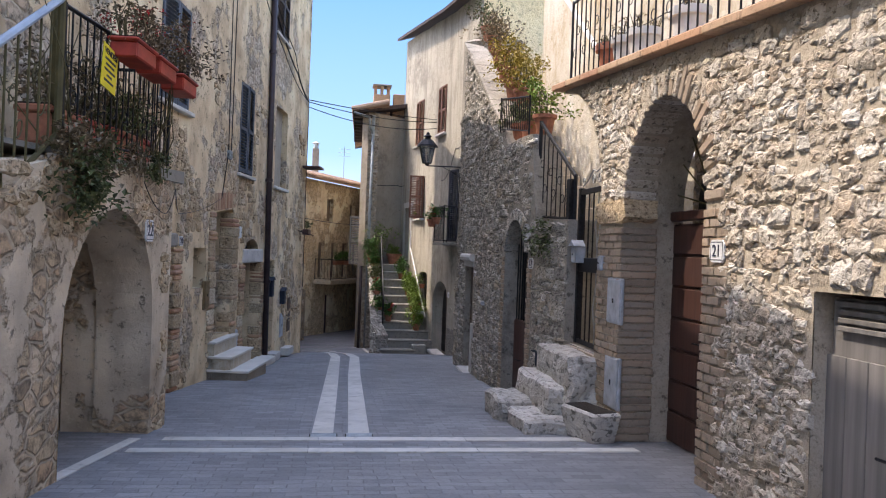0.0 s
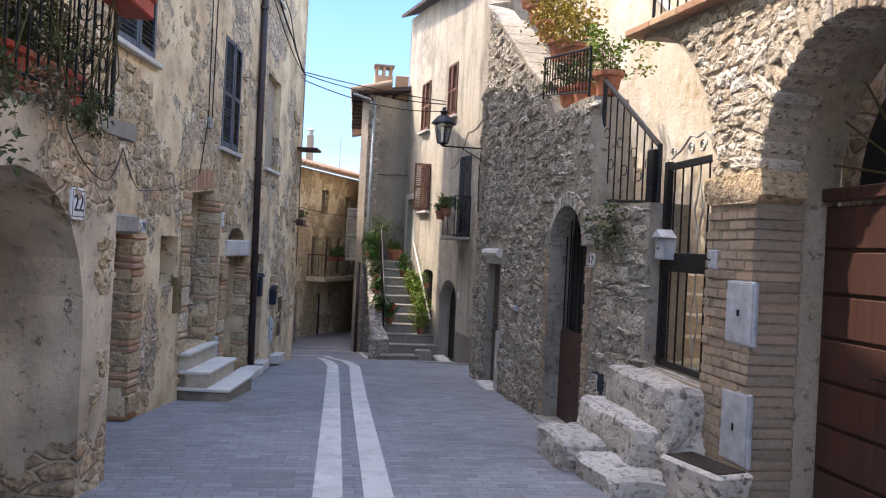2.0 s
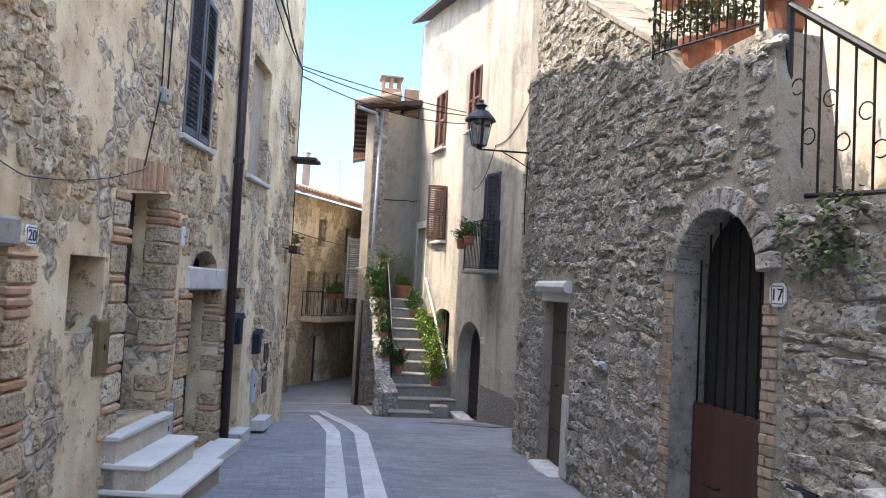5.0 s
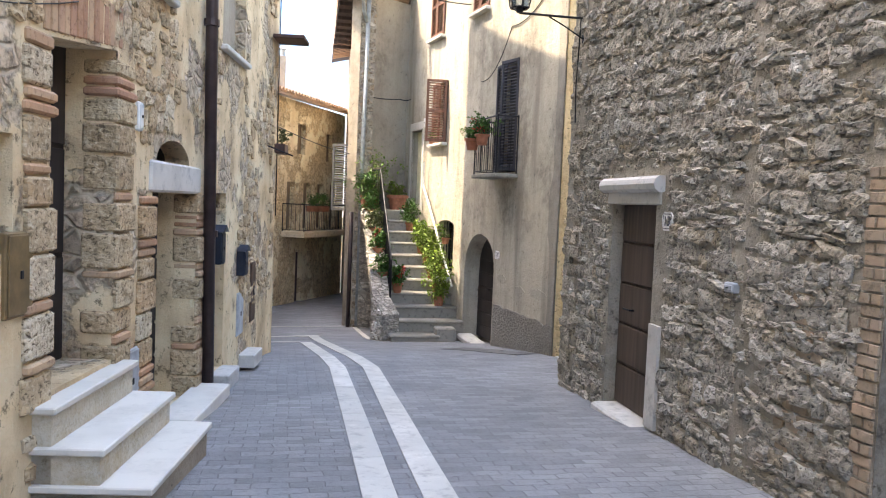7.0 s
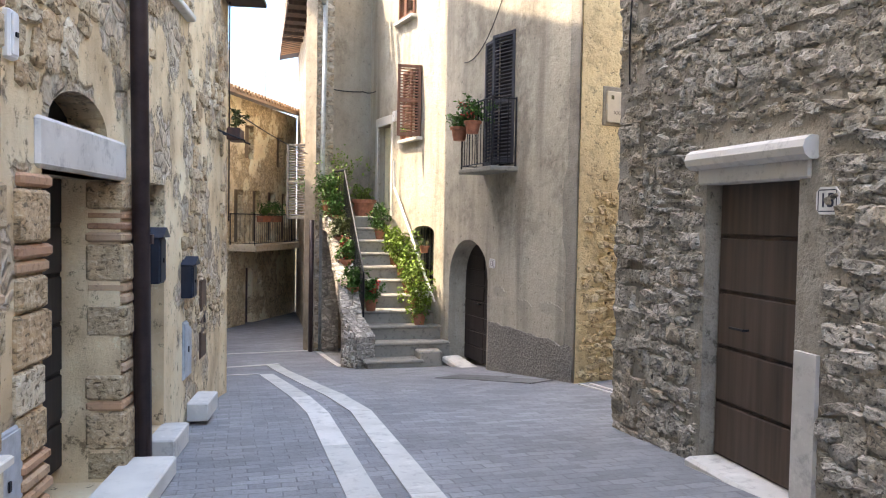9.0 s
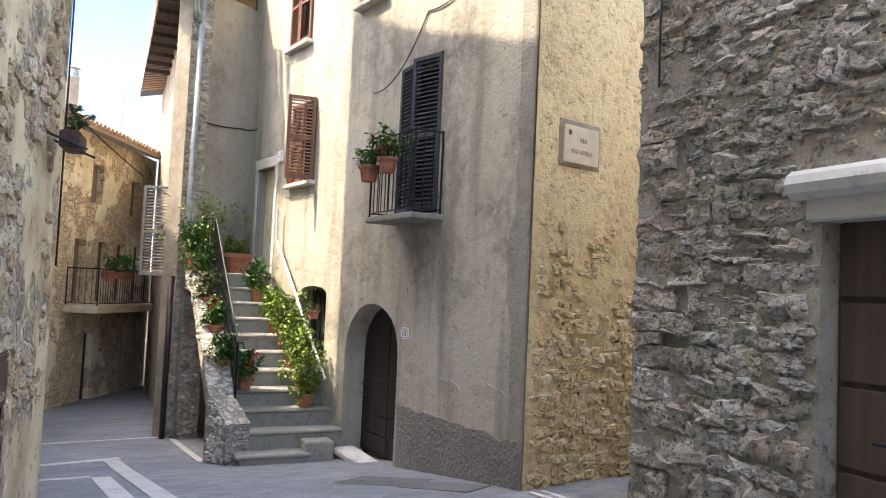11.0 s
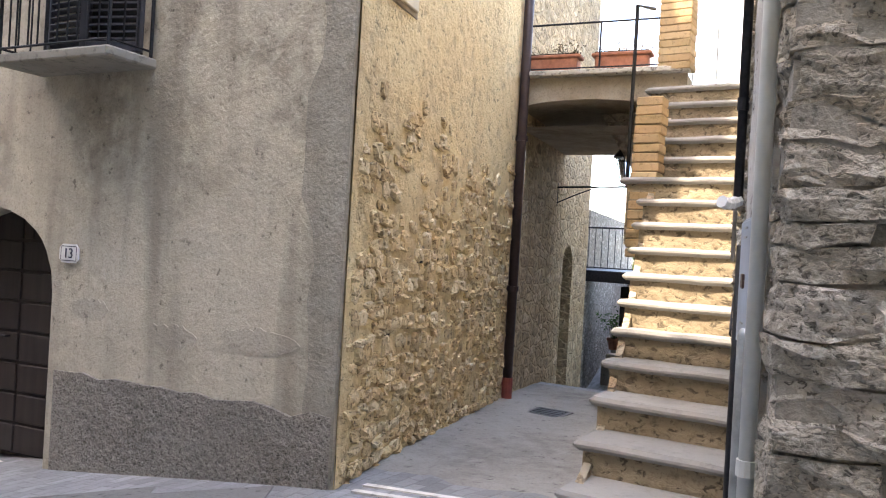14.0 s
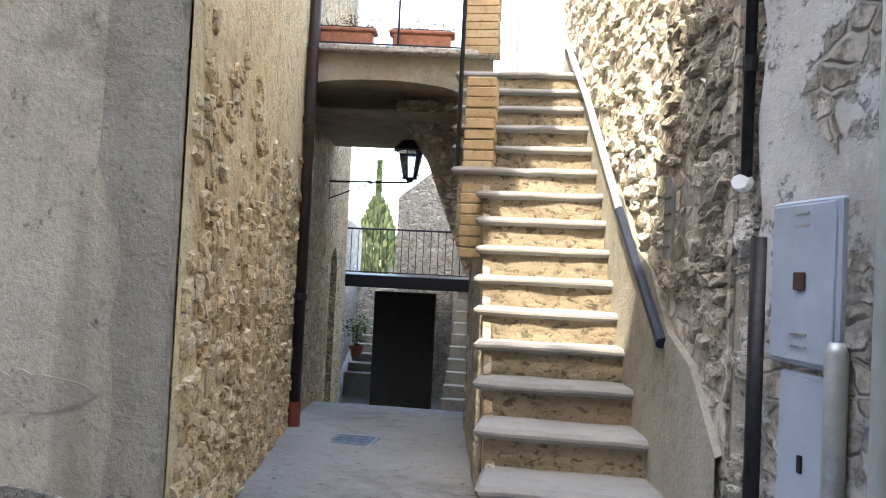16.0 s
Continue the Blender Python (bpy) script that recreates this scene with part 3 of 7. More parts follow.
block("wall_terrace_body", ((3.56, -3.0), (3.94, -3.0), (3.94, 7.3), (3.56, 7.3)), -0.5, 3.2, M["rubble_warm"], "body of the terrace above the arch")

# the clear sky over the valley, far beyond the houses
m_, n_n, n_l, n_b = nodes_of("clear_sky", 1.0)
sep = n_n.new("ShaderNodeSeparateXYZ")
n_l.new(n_n.new("ShaderNodeNewGeometry").outputs["Position"], sep.inputs[0])
mr = n_n.new("ShaderNodeMapRange")
mr.inputs["From Min"].default_value, mr.inputs["From Max"].default_value = 0, 70
n_l.new(sep.outputs[2], mr.inputs[0])
n_b.inputs["Base Color"].default_value = (0, 0, 0, 1)
n_b.inputs["Specular IOR Level"].default_value = 0
n_l.new(ramp(n_n, n_l, mr.outputs[0], ((0, (0.5, 0.53, 0.56)), (0.3, (0.21, 0.36, 0.6)), (1, (0.07, 0.22, 0.53)))), n_b.inputs["Emission Color"])
n_b.inputs["Emission Strength"].default_value = 1.0
b = BM()
rings = [[b.verts.new((150 * math.sin(radians(a)), 10 + 150 * math.cos(radians(a)), z)) for a in range(-52, 41, 4)] for z in (-12, 20, 60, 110)]
skin(b, rings, False)
solo("backdrop", b, m_, "clear blue sky far beyond the houses", "sky")

# ---- builders of things ----
def text_mesh(words, size, depth=0.002):
    c = bpy.data.curves.new("lettering", "FONT")
    c.body, c.size, c.extrude, c.align_x, c.align_y = words, size, depth, "CENTER", "CENTER"
    ob = bpy.data.objects.new("lettering", c)
    scene.collection.objects.link(ob)
    bpy.context.view_layer.update()
    me = bpy.data.meshes.new_from_object(ob.evaluated_get(bpy.context.evaluated_depsgraph_get()))
    bpy.data.objects.remove(ob)
    return me


ON_WALL = Matrix(((-1, 0, 0, 0), (0, 0, 1, 0), (0, 1, 0, 0), (0, 0, 0, 1)))


def lettering(words, size, parent, x=0, y=0.02, z=0, material=None):
    me = text_mesh(words, size)
    me.materials.clear()
    me.materials.append(material or M["ink"])
    ob = new("lettering", me)
    ob.parent = parent
    ob.matrix_local = Matrix.Translation((x, y, z)) @ ON_WALL
    return ob


def plate(w, s, z, words, wide=0.2, high=0.15):
    t = thing("house_number_plate", "white enamel house number plate reading %s" % words, "sign", w.m(s, z, 0.012), "house numbers")
    b = BM()
    e = 0.03
    a, c = wide / 2, high / 2
    prism(b, ((-a + e, -c), (a - e, -c), (a, -c + e), (a, c - e), (a - e, c), (-a + e, c), (-a, c - e), (-a, -c + e)), 0, 0.014)
    part("plate", b, M["tag"], t)
    b = BM()
    for x0, x1, z0, z1 in ((-a + .02, a - .02, -c + .014, -c + .02), (-a + .02, a - .02, c - .02, c - .014), (-a + .014, -a + .02, -c + .02, c - .02), (a - .02, a - .014, -c + .02, c - .02)):
        box(b, x0, x1, 0.0142, 0.0155, z0, z1)
    part("border", b, M["ink"], t, "thin dark border line")
    lettering(words, high * 0.75, t, 0, 0.017, -0.002)
    return t


def louvre_leaf(parent, wide, high, material, m, slats, name="shutter_leaf"):
    """A louvred shutter leaf hung at its x = 0 edge."""
    b = BM()
    f = 0.055
    for x0, x1, z0, z1 in ((0, f, 0, high), (wide - f, wide, 0, high), (f, wide - f, 0, f * 1.3), (f, wide - f, high - f, high), (f, wide - f, high * 0.47, high * 0.47 + f)):
        box(b, x0, x1, -0.02, 0.02, z0, z1, 0.004)
    ob = part(name, b, material, parent)
    ob.matrix_local = m
    b = BM()
    v = box(b, f - 0.004, wide - f + 0.004, -0.019, 0.019, -0.004, 0.004)
    bmesh.ops.rotate(b, verts=v, cent=(0, 0, 0), matrix=Matrix.Rotation(radians(-38), 3, "X"))
    me = mesh_of(b, "slat", material)
    for i in range(slats):
        z = f * 1.3 + (high - f * 2.3) * (i + 0.5) / slats
        if abs(z - high * 0.47 - f / 2) > f * 0.6:
            sl = new("slat", me)
            sl.parent, sl.location = ob, (0, 0, z)
    return ob


def shutters(w, s0, s1, z0, z1, material, label, opened=(4, 4), proud=0.03, slats=18, sill=True):
    wide = (s1 - s0)
    t = thing("window_shutters", label, "shutters", w.m((s0 + s1) / 2, z0, proud), "louvred shutters")
    a, b_ = opened
    louvre_leaf(t, wide / 2 - 0.004, z1 - z0, material, Matrix.Translation((-wide / 2, 0, 0)) @ Matrix.Rotation(radians(a), 4, "Z"), slats)
    louvre_leaf(t, wide / 2 - 0.004, z1 - z0, material, Matrix.Translation((wide / 2, 0, 0)) @ Matrix.Rotation(radians(180 - b_), 4, "Z"), slats)
    return t


def window_fill(w, s0, s1, z0, z1, depth, n, wood_mat, sill=True, glass="glass"):
    """A casement set back in its opening, with a stone sill."""
    t = thing("window_%d" % n, "old wooden window set back in its opening", "window", w.m((s0 + s1) / 2, z0, 0), kind="structure")
    a, h = (s1 - s0) / 2, z1 - z0
    b = BM()
    for x0, x1, q0, q1 in ((-a, -a + .06, 0, h), (a - .06, a, 0, h), (-a + .06, a - .06, 0, .06), (-a + .06, a - .06, h - .06, h), (-.03, .03, .06, h - .06)):
        box(b, x0, x1, -depth - .05, -depth, q0, q1, .006)
    part("window_frame", b, wood_mat, t)
    for x0, x1 in ((-a + .06, -.03), (.03, a - .06)):
        b = BM()
        box(b, x0, x1, -depth - .03, -depth - .024, .06, h - .06)
        part("pane", b, M[glass], t)
    # solid near-black block paints the room's shade behind the panes
    b = BM()
    box(b, -a, a, -depth - .4, -depth - .1, 0, h)
    part("room_shade_block", b, M["dark"], t)
    if sill:
        b = BM()
        box(b, -a - .08, a + .08, -.1, .06, -.05, -.004, .008)
        part("window_sill", b, M["travertine"], t)
    return t


def blind(w, s0, s1, z0, z1, depth, material, name, label):
    """A plain leaf that closes an opening."""
    b = BM()
    a = (s1 - s0) / 2 + 0.06
    box(b, -a, a, -depth - 0.06, -depth, -0.02, z1 - z0 + 0.1, 0.006)
    return solo(name, b, material, label, "wall", m=w.m((s0 + s1) / 2, z0, 0))


def outline(a, spring, crown, n=14):
    """Half-width a, arched above the spring."""
    p = [(a, 0.0)]
    p += [(a * math.cos(math.pi * k / n), spring + (crown - spring) * math.sin(math.pi * k / n)) for k in range(n + 1)]
    p += [(-a, 0.0)]
    return p


def plank_door(w, s0, s1, z0, spring, crown, depth, material, n, label, boards=8, split=True, lattice=None):
    """A door of horizontal boards; arched when the crown is above the spring. lattice: height above which it is an iron grille."""
    t = thing("door_%d" % n, label, "door", w.m((s0 + s1) / 2, z0, 0), kind="structure")
    a = (s1 - s0) / 2
    top = crown if lattice is None else lattice
    b = BM()
    if lattice is None:
        prism(b, outline(a, spring, crown) if crown > spring else ((a, 0), (a, spring), (-a, spring), (-a, 0)), -depth - 0.06, -depth - 0.02)
    else:
        box(b, -a, a, -depth - 0.06, -depth - 0.02, 0, lattice, 0.004)
    part("leaf", b, material, t)
    for i in range(boards):
        q0, q1 = top * i / boards + 0.012, top * (i + 1) / boards - 0.012
        wa = a - 0.02
        if lattice is None and crown > spring and q1 > spring:
            wa = a * math.sqrt(max(0.0, 1 - ((q1 - spring) / (crown - spring)) ** 2)) - 0.03
        for x0, x1 in (((-wa, -0.012), (0.012, wa)) if split else ((-wa, wa),)):
            if x1 - x0 > 0.08:
                b = BM()
                box(b, x0, x1, -depth - 0.021, -depth - 0.002, q0, q1, 0.007)
                part("plank", b, material, t)
    if lattice is not None:
        k = 9
        for i in range(k):
            x = -a + 0.03 + (2 * a - 0.06) * i / (k - 1)
            hi = spring + (crown - spring) * math.sqrt(max(0, 1 - (x / a) ** 2)) if crown > spring else spring
            b = BM()
            tube(b, ((x, -depth - 0.03, lattice), (x, -depth - 0.03, max(lattice + 0.1, hi))), 0.009, 6)
            part("bar", b, M["iron"], t)
        # near-black sheet paints the shade seen between the bars
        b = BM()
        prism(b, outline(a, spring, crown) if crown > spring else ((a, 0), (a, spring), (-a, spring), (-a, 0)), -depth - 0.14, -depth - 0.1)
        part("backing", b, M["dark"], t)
    b = BM()
    tube(b, ((0.1, -depth, top * 0.48), (0.1, -depth + 0.04, top * 0.48), (0.24, -depth + 0.045, top * 0.48)), 0.009, 6)
    part("door_handle", b, M["iron"], t, "dark iron handle")
    return t


def lintel(w, s0, s1, z0, z1, material, label, name="lintel", proud=0.03, bev=0.02):
    b = BM()
    box(b, -(s1 - s0) / 2, (s1 - s0) / 2, -0.2, proud, 0, z1 - z0, bev)
    return solo(name, b, material, label, "lintel", m=w.m((s0 + s1) / 2, z0, 0))


def piece_stone(rng, seed):
    """A rough broken stone of unit width and height, about 45 triangles; y is out of the wall."""
    b = BM()
    k = 9
    off = rng.random()
    rad = [0.5 * (0.72 + 0.4 * rng.random()) for _ in range(k)]
    sq = lambda v: math.copysign(abs(v) ** 0.55, v)
    at_ = lambda i: 2 * math.pi * (i + off) / k
    ring = lambda sc, y, dy, j: [b.verts.new((1.12 * rad[i] * sc * sq(math.cos(at_(i))) + j * (rng.random() - .5), y + dy * (rng.random() - .5), 1.12 * rad[i] * sc * sq(math.sin(at_(i))) + j * (rng.random() - .5))) for i in range(k)]
    r = [ring(1.0, -0.6, 0, 0), ring(0.97, 0.3, .6, .07), ring(0.76, 0.8, .7, .16)]
    skin(b, r)
    c = b.verts.new((0.3 * (rng.random() - .5), 0.75 + .3 * rng.random(), 0.3 * (rng.random() - .5)))
    for i in range(k):
        b.faces.new((r[2][i], r[2][(i + 1) % k], c))
    return b


def stone_cells(w, s_from, s_to, z_lo, z_hi, holes, rng, row=(0.07, 0.15), length=(0.1, 0.32), gap=0.82, keep=0.93, inside=None):
    """Irregular courses of stones over a stretch of wall: (s, z, width, height, proud)."""
    out = []
    z = min(z_lo(s_from), z_lo(s_to)) - 0.1
    while z < 9:
        h = rng.uniform(*row)
        s = s_from + rng.random() * 0.1
        any_ = False
        while s < s_to:
            ln = rng.uniform(*length)
            c, zc = s + ln / 2, z + h / 2 + 0.03 * math.sin(s * 2.3 + z * 4) + rng.uniform(-.022, .022)
            ok = zc - h / 2 > z_lo(c) - 0.08 and zc + h / 2 < z_hi(c) + 0.01 and c + ln / 2 < s_to and rng.random() < keep
            any_ |= zc < z_hi(c)
            for a, b_, lo, hi, *_ in holes:
                if a - ln * 0.45 < c < b_ + ln * 0.45 and zc + h / 2 > lo:
                    top = max(hi(min(max(q, a), b_)) if callable(hi) else hi for q in (c - ln / 2, c, c + ln / 2))
                    if zc - h / 2 < top + 0.01:
                        ok = False
            for c0 in w.cum[1:-1]:
                if abs(c - c0) < ln / 2:
                    ok = False
            if ok and (inside is None or inside(c, zc)):
                out.append((c, zc, ln * gap + 0.02, h * rng.uniform(0.75, 1.25), rng.uniform(0.018, 0.05)))
            s += ln
        if not any_:
            break
        z += h
    return out


def lay_stones(w, cells, parent, material, near, seed, name="stone", limit=300):
    """The cells inside the stretch near (s0, s1) become single pieces, the rest one joined mesh."""
    rng = random.Random(seed)
    base = [mesh_of(piece_stone(rng, i), name, material) for i in range(14)]
    arrays = []
    for me in base:
        v = np.empty(len(me.vertices) * 3)
        me.vertices.foreach_get("co", v)
        arrays.append((v.reshape(-1, 3), [tuple(p.vertices) for p in me.polygons]))
    verts, faces, count = [], [], 0
    for s, z, ln, h, pr in cells:
        i = rng.randrange(14)
        m = w.m(s, z, 0) @ Matrix.Rotation(rng.gauss(0, .12), 4, "Y") @ Matrix.Diagonal((ln, pr, h, 1))
        if near[0] < s < near[1] and count < limit:
            ob = new(name, base[i])
            ob.parent = parent
            ob.matrix_parent_inverse = parent.matrix_world.inverted()
            ob.matrix_basis = m
            count += 1
        else:
            a, f = arrays[i]
            k = len(verts)
            mm = np.array(m)
            verts.extend(map(tuple, a @ mm[:3, :3].T + mm[:3, 3]))
            faces.extend(tuple(j + k for j in q) for q in f)
    if verts:
        me = bpy.data.meshes.new(name + "_field")
        me.from_pydata(verts, [], faces)
        me.materials.append(material)
        ob = new(name + "_field", me)
        ob.parent = parent
        ob.matrix_parent_inverse = parent.matrix_world.inverted()
        tagged(ob, kind="stuff")
        me.validate()


def brick_pier(w, s0, s1, z0, z1, parent, material, proud=0.02, high=0.065, long=0.24, thick=0.1, seed=1):
    """Courses of brick on a strip of wall, each brick a piece."""
    rng = random.Random(seed)
    b = BM()
    box(b, -0.5, 0.5, -0.5, 0.5, -0.5, 0.5, 0.04)
    me = mesh_of(b, "brick", material)
    z, odd = z0, 0
    while z + high < z1:
        s = s0 - (long / 2 if odd else 0)
        while s < s1 - 0.02:
            a, c = max(s, s0), min(s + long, s1)
            if c - a > 0.05:
                ob = new("brick", me)
                ob.parent = parent
                ob.matrix_parent_inverse = parent.matrix_world.inverted()
                ob.matrix_basis = w.m((a + c) / 2, z + high / 2, proud - thick / 2 + rng.uniform(-.008, .008)) @ Matrix.Rotation(rng.uniform(-.02, .02), 4, "Y") @ Matrix.Diagonal((c - a - 0.012, thick, high - 0.013, 1))
            s += long
        z += high
        odd ^= 1


LEAFS = {}
for key, col in dict(green=(0.055, 0.13, 0.02), lime=(0.16, 0.24, 0.03), gold=(0.33, 0.25, 0.04), olive=(0.1, 0.12, 0.045), dry=(0.2, 0.15, 0.09), red=(0.5, 0.03, 0.03)).items():
    m_, n_n, n_l, n_b = nodes_of("leaf_" + key, 0.6)
    info_ = n_n.new("ShaderNodeNewGeometry")
    n_l.new(ramp(n_n, n_l, info_.outputs["Random Per Island"], ((0, tuple(v * 0.6 for v in col)), (0.6, col), (1, tuple(min(1, v * 1.6) for v in col)))), n_b.inputs["Base Color"])
    n_b.inputs["Subsurface Weight"].default_value = 0.0
    LEAFS[key] = m_


def foliage(rng, n, size, leaf, droop=0.3, spread=(1, 1, 1), centre=(0, 0, 0)):
    """Leaves on thin upright sprays: an uneven tuft of small bent leaves."""
    b = BM()
    sprays = [Vector((rng.gauss(0, .42), rng.gauss(0, .42), rng.uniform(-.25, .95))) for _ in range(max(5, n // 14))]
    for i in range(n):
        c = sprays[rng.randrange(len(sprays))]
        p = Vector((c.x + rng.gauss(0, .13), c.y + rng.gauss(0, .13), c.z + rng.gauss(0, .13)))
        p = Vector((p.x * size * spread[0], p.y * size * spread[1], p.z * size * spread[2])) + Vector(centre)
        d = Vector((rng.gauss(0, 1), rng.gauss(0, 1), rng.gauss(0.2, .7))).normalized()
        side = d.cross(Vector((0, 0, 1))).normalized() if abs(d.z) < .95 else Vector((1, 0, 0))
        up = side.cross(d)
        ln = leaf * rng.uniform(.6, 1.3)
        wd = ln * 0.34
        q = [p, p + d * ln * .5 + side * wd + up * .1 * ln, p + d * ln - up * droop * ln, p + d * ln * .5 - side * wd + up * .1 * ln]
        b.faces.new([b.verts.new(v) for v in q])
    return b


def pot_plant(m, label, colour, tall, leaf=0.05, n=220, pot="terracotta", r=0.12, h=0.2, box_len=0, flower=None, spread=(1, 1, 1), seed=0, group=""):
    """A clay pot or trough, its soil and a tuft of leaves."""
    rng = random.Random(seed)
    t = thing("potted_plant", label, "plant", m, group)
    b = BM()
    if box_len:
        a, c = box_len / 2, r
        for z0, z1, k in ((0, h * .8, .88), (h * .8, h, 1.0)):
            box(b, -a * k, a * k, -c * k, c * k, z0, z1, .012)
        part("trough", b, M[pot], t)
        b = BM()
        box(b, -a * .9, a * .9, -c * .85, c * .85, h - .01, h + .012)
    else:
        lathe(b, ((r * .68, 0), (r * .9, h * .78), (r * 1.08, h * .8), (r * 1.1, h), (r * .92, h), (r * .9, h * .93)), 16)
        part("pot", b, M[pot], t, smooth=False)
        b = BM()
        lathe(b, ((r * .88, h * .9), (r * .86, h * .94)), 12)
    part("soil", b, M["soil"], t)
    b = BM()
    for _ in range(9):
        x, y = rng.uniform(-.6, .6) * (box_len / 2 if box_len else r), rng.uniform(-.5, .5) * r
        tube(b, ((x, y, h * .9), (x * 1.4, y * 1.4, h + tall * .5), (x * 1.4 + rng.gauss(0, .2) * tall, y + rng.gauss(0, .2) * tall, h + tall * rng.uniform(.7, 1.1))), (.006, .005, .002), 5)
    part("stem", b, M["stem"], t)
    sp = spread if not box_len else (box_len / tall * .6, spread[1], spread[2])
    part("foliage", foliage(rng, n, tall, leaf, spread=sp, centre=(0, 0, h + tall * .25)), LEAFS[colour], t)
    if flower:
        part("blossom", foliage(rng, max(20, n // 6), tall * .8, leaf * .7, spread=sp, centre=(0, 0, h + tall * .5)), LEAFS[flower], t, "red blossoms")
    return t


def railing(name, label, pts, high, gap=0.11, top_r=0.018, bar_r=0.007, scroll=False, group="", material=None, foot=0.05, highs=None):
    """Iron railing over ground points: posts, two rails, upright bars."""
    material = material or M["iron"]
    t = thing(name, label, "railing", Matrix.Translation(pts[0]), group)
    o = Vector(pts[0])
    P = [Vector(p) - o for p in pts]
    up = Vector((0, 0, 1))
    hs = highs or [high] * len(P)
    for (a, ha), (c, hc) in zip(zip(P, hs), list(zip(P, hs))[1:]):
        b = BM()
        tube(b, (a + up * ha, c + up * hc), top_r, 8)
        part("top_rail", b, material, t)
        b = BM()
        tube(b, (a + up * foot, c + up * foot), top_r * .7, 6)
        part("bottom_rail", b, material, t)
        k = max(1, int((c - a).length / gap))
        for i in range(1, k):
            q, high = a + (c - a) * (i / k), ha + (hc - ha) * (i / k)
            b = BM()
            tube(b, (q + up * foot, q + up * high), bar_r, 5)
            if scroll and i % 2:
                for zc, sg in ((.35, 1), (.62, -1)):
                    u = (c - a).normalized()
                    tube(b, [q + up * (high * zc) + u * sg * (.05 - .05 * math.cos(g)) + up * .05 * math.sin(g) for g in [math.pi * 2 * j / 10 * .85 for j in range(11)]], .005, 5)
            part("bar", b, material, t)
    for p, high in zip(P, hs):
        b = BM()
        tube(b, (p, p + up * (high + .02)), top_r, 8)
        part("post", b, material, t)
    return t


def pipe(name, label, pts, r, material, clips=(), seg=12):
    t = thing(name, label, "pipe", Matrix.Translation(pts[0]))
    o = Vector(pts[0])
    b = BM()
    tube(b, [Vector(p) - o for p in pts], r, seg)
    part("tube", b, material, t, smooth=True)
    for q in clips:
        b = BM()
        lathe(b, ((r * 1.25, -.03), (r * 1.25, .03)), seg, Vector(q) - o)
        part("collar", b, material, t)
    return t


def cable(name, label, pts, r=0.006, sag=0.1, n=8):
    out = []
    for a, c in zip(pts, pts[1:]):
        a, c = Vector(a), Vector(c)
        out += [a + (c - a) * (i / n) - Vector((0, 0, sag * 4 * (i / n) * (1 - i / n))) for i in range(n)]
    out.append(Vector(pts[-1]))
    b = BM()
    tube(b, [p - out[0] for p in out], r, 5)
    ob = new(name, mesh_of(b, name, M["iron"]))
    ob.location = out[0]
    return tagged(ob, label, "cable")


def lantern(m, label, arm=0.9):
    """A black street lantern on a wall arm; local y is out of the wall."""
    t = thing("street_lamp", label, "street lamp", m, "wall lanterns")
    b = BM()
    tube(b, ((0, 0, 0), (0, arm, 0)), .013, 8)
    tube(b, ((0, 0, -.22), (0, arm * .3, -.1), (0, arm * .55, -.012)), .008, 6)
    box(b, -.03, .03, -.01, .012, -.26, .06, .006)
    part("arm", b, M["iron"], t)
    y = arm + .0
    b = BM()
    lathe(b, ((.03, 0), (.05, .03), (.05, .05)), 6, (0, y, 0))
    for k in range(6):
        a = math.pi / 3 * k
        ca, sa = math.cos(a), math.sin(a)
        tube(b, ((.1 * ca, y + .1 * sa, .05), (.17 * ca, y + .17 * sa, .38)), .008, 5)
        a2 = a + math.pi / 3
        tube(b, ((.1 * ca, y + .1 * sa, .05), (.1 * math.cos(a2), y + .1 * math.sin(a2), .05)), .008, 5)
        tube(b, ((.17 * ca, y + .17 * sa, .38), (.17 * math.cos(a2), y + .17 * math.sin(a2), .38)), .01, 5)
    part("cage", b, M["iron"], t)
    b = BM()
    lathe(b, ((.215, .38), (.2, .41), (.12, .5), (.06, .54), (.06, .57), (.085, .59), (.03, .63), (.035, .66), (.0, .68)), 12, (0, y, 0))
    part("cap", b, M["iron"], t)
    b = BM()
    lathe(b, ((.09, .055), (.155, .375)), 6, (0, y, 0))
    part("glass_panes", b, M["glass"], t)
    return t


M["soil"] = plain("dark_soil", (0.03, 0.022, 0.015), 0.95, 0, 0.4, 40, 0.01)
M["stem"] = plain("plant_stem", (0.09, 0.075, 0.03), 0.8)
M["curtain"] = plain("cream_curtain", (0.7, 0.65, 0.45), 0.9, 0, 0.12, 6)
M["yellow_sign"] = plain("yellow_card", (0.75, 0.62, 0.03), 0.5, 0, 0.06)
M["red_pot"] = plain("red_plastic", (0.38, 0.05, 0.03), 0.5)
M["white_pot"] = plain("white_plastic", (0.62, 0.62, 0.6), 0.5, 0, 0.1)
M["blue_box"] = plain("dark_blue_mailbox", (0.012, 0.018, 0.032), 0.5, 0.0)
gm, gn, gl, gb = nodes_of("window_glass", 0.06)
gb.inputs["Base Color"].default_value = (0.5, 0.55, 0.58, 1)
gb.inputs["Transmission Weight"].default_value = 0.9
gb.inputs["IOR"].default_value = 1.45
M["glass"] = gm
M["step_pale"] = stone("pale_worn_stone", ((0.44, 0.41, 0.355), (0.56, 0.525, 0.46)), 0.92, 9, 0.03, 0.6)
M["step_ochre"] = stone("ochre_stair_stone", ((0.546, 0.442, 0.299), (0.624, 0.52, 0.364)), 0.9, 14, 0.01)
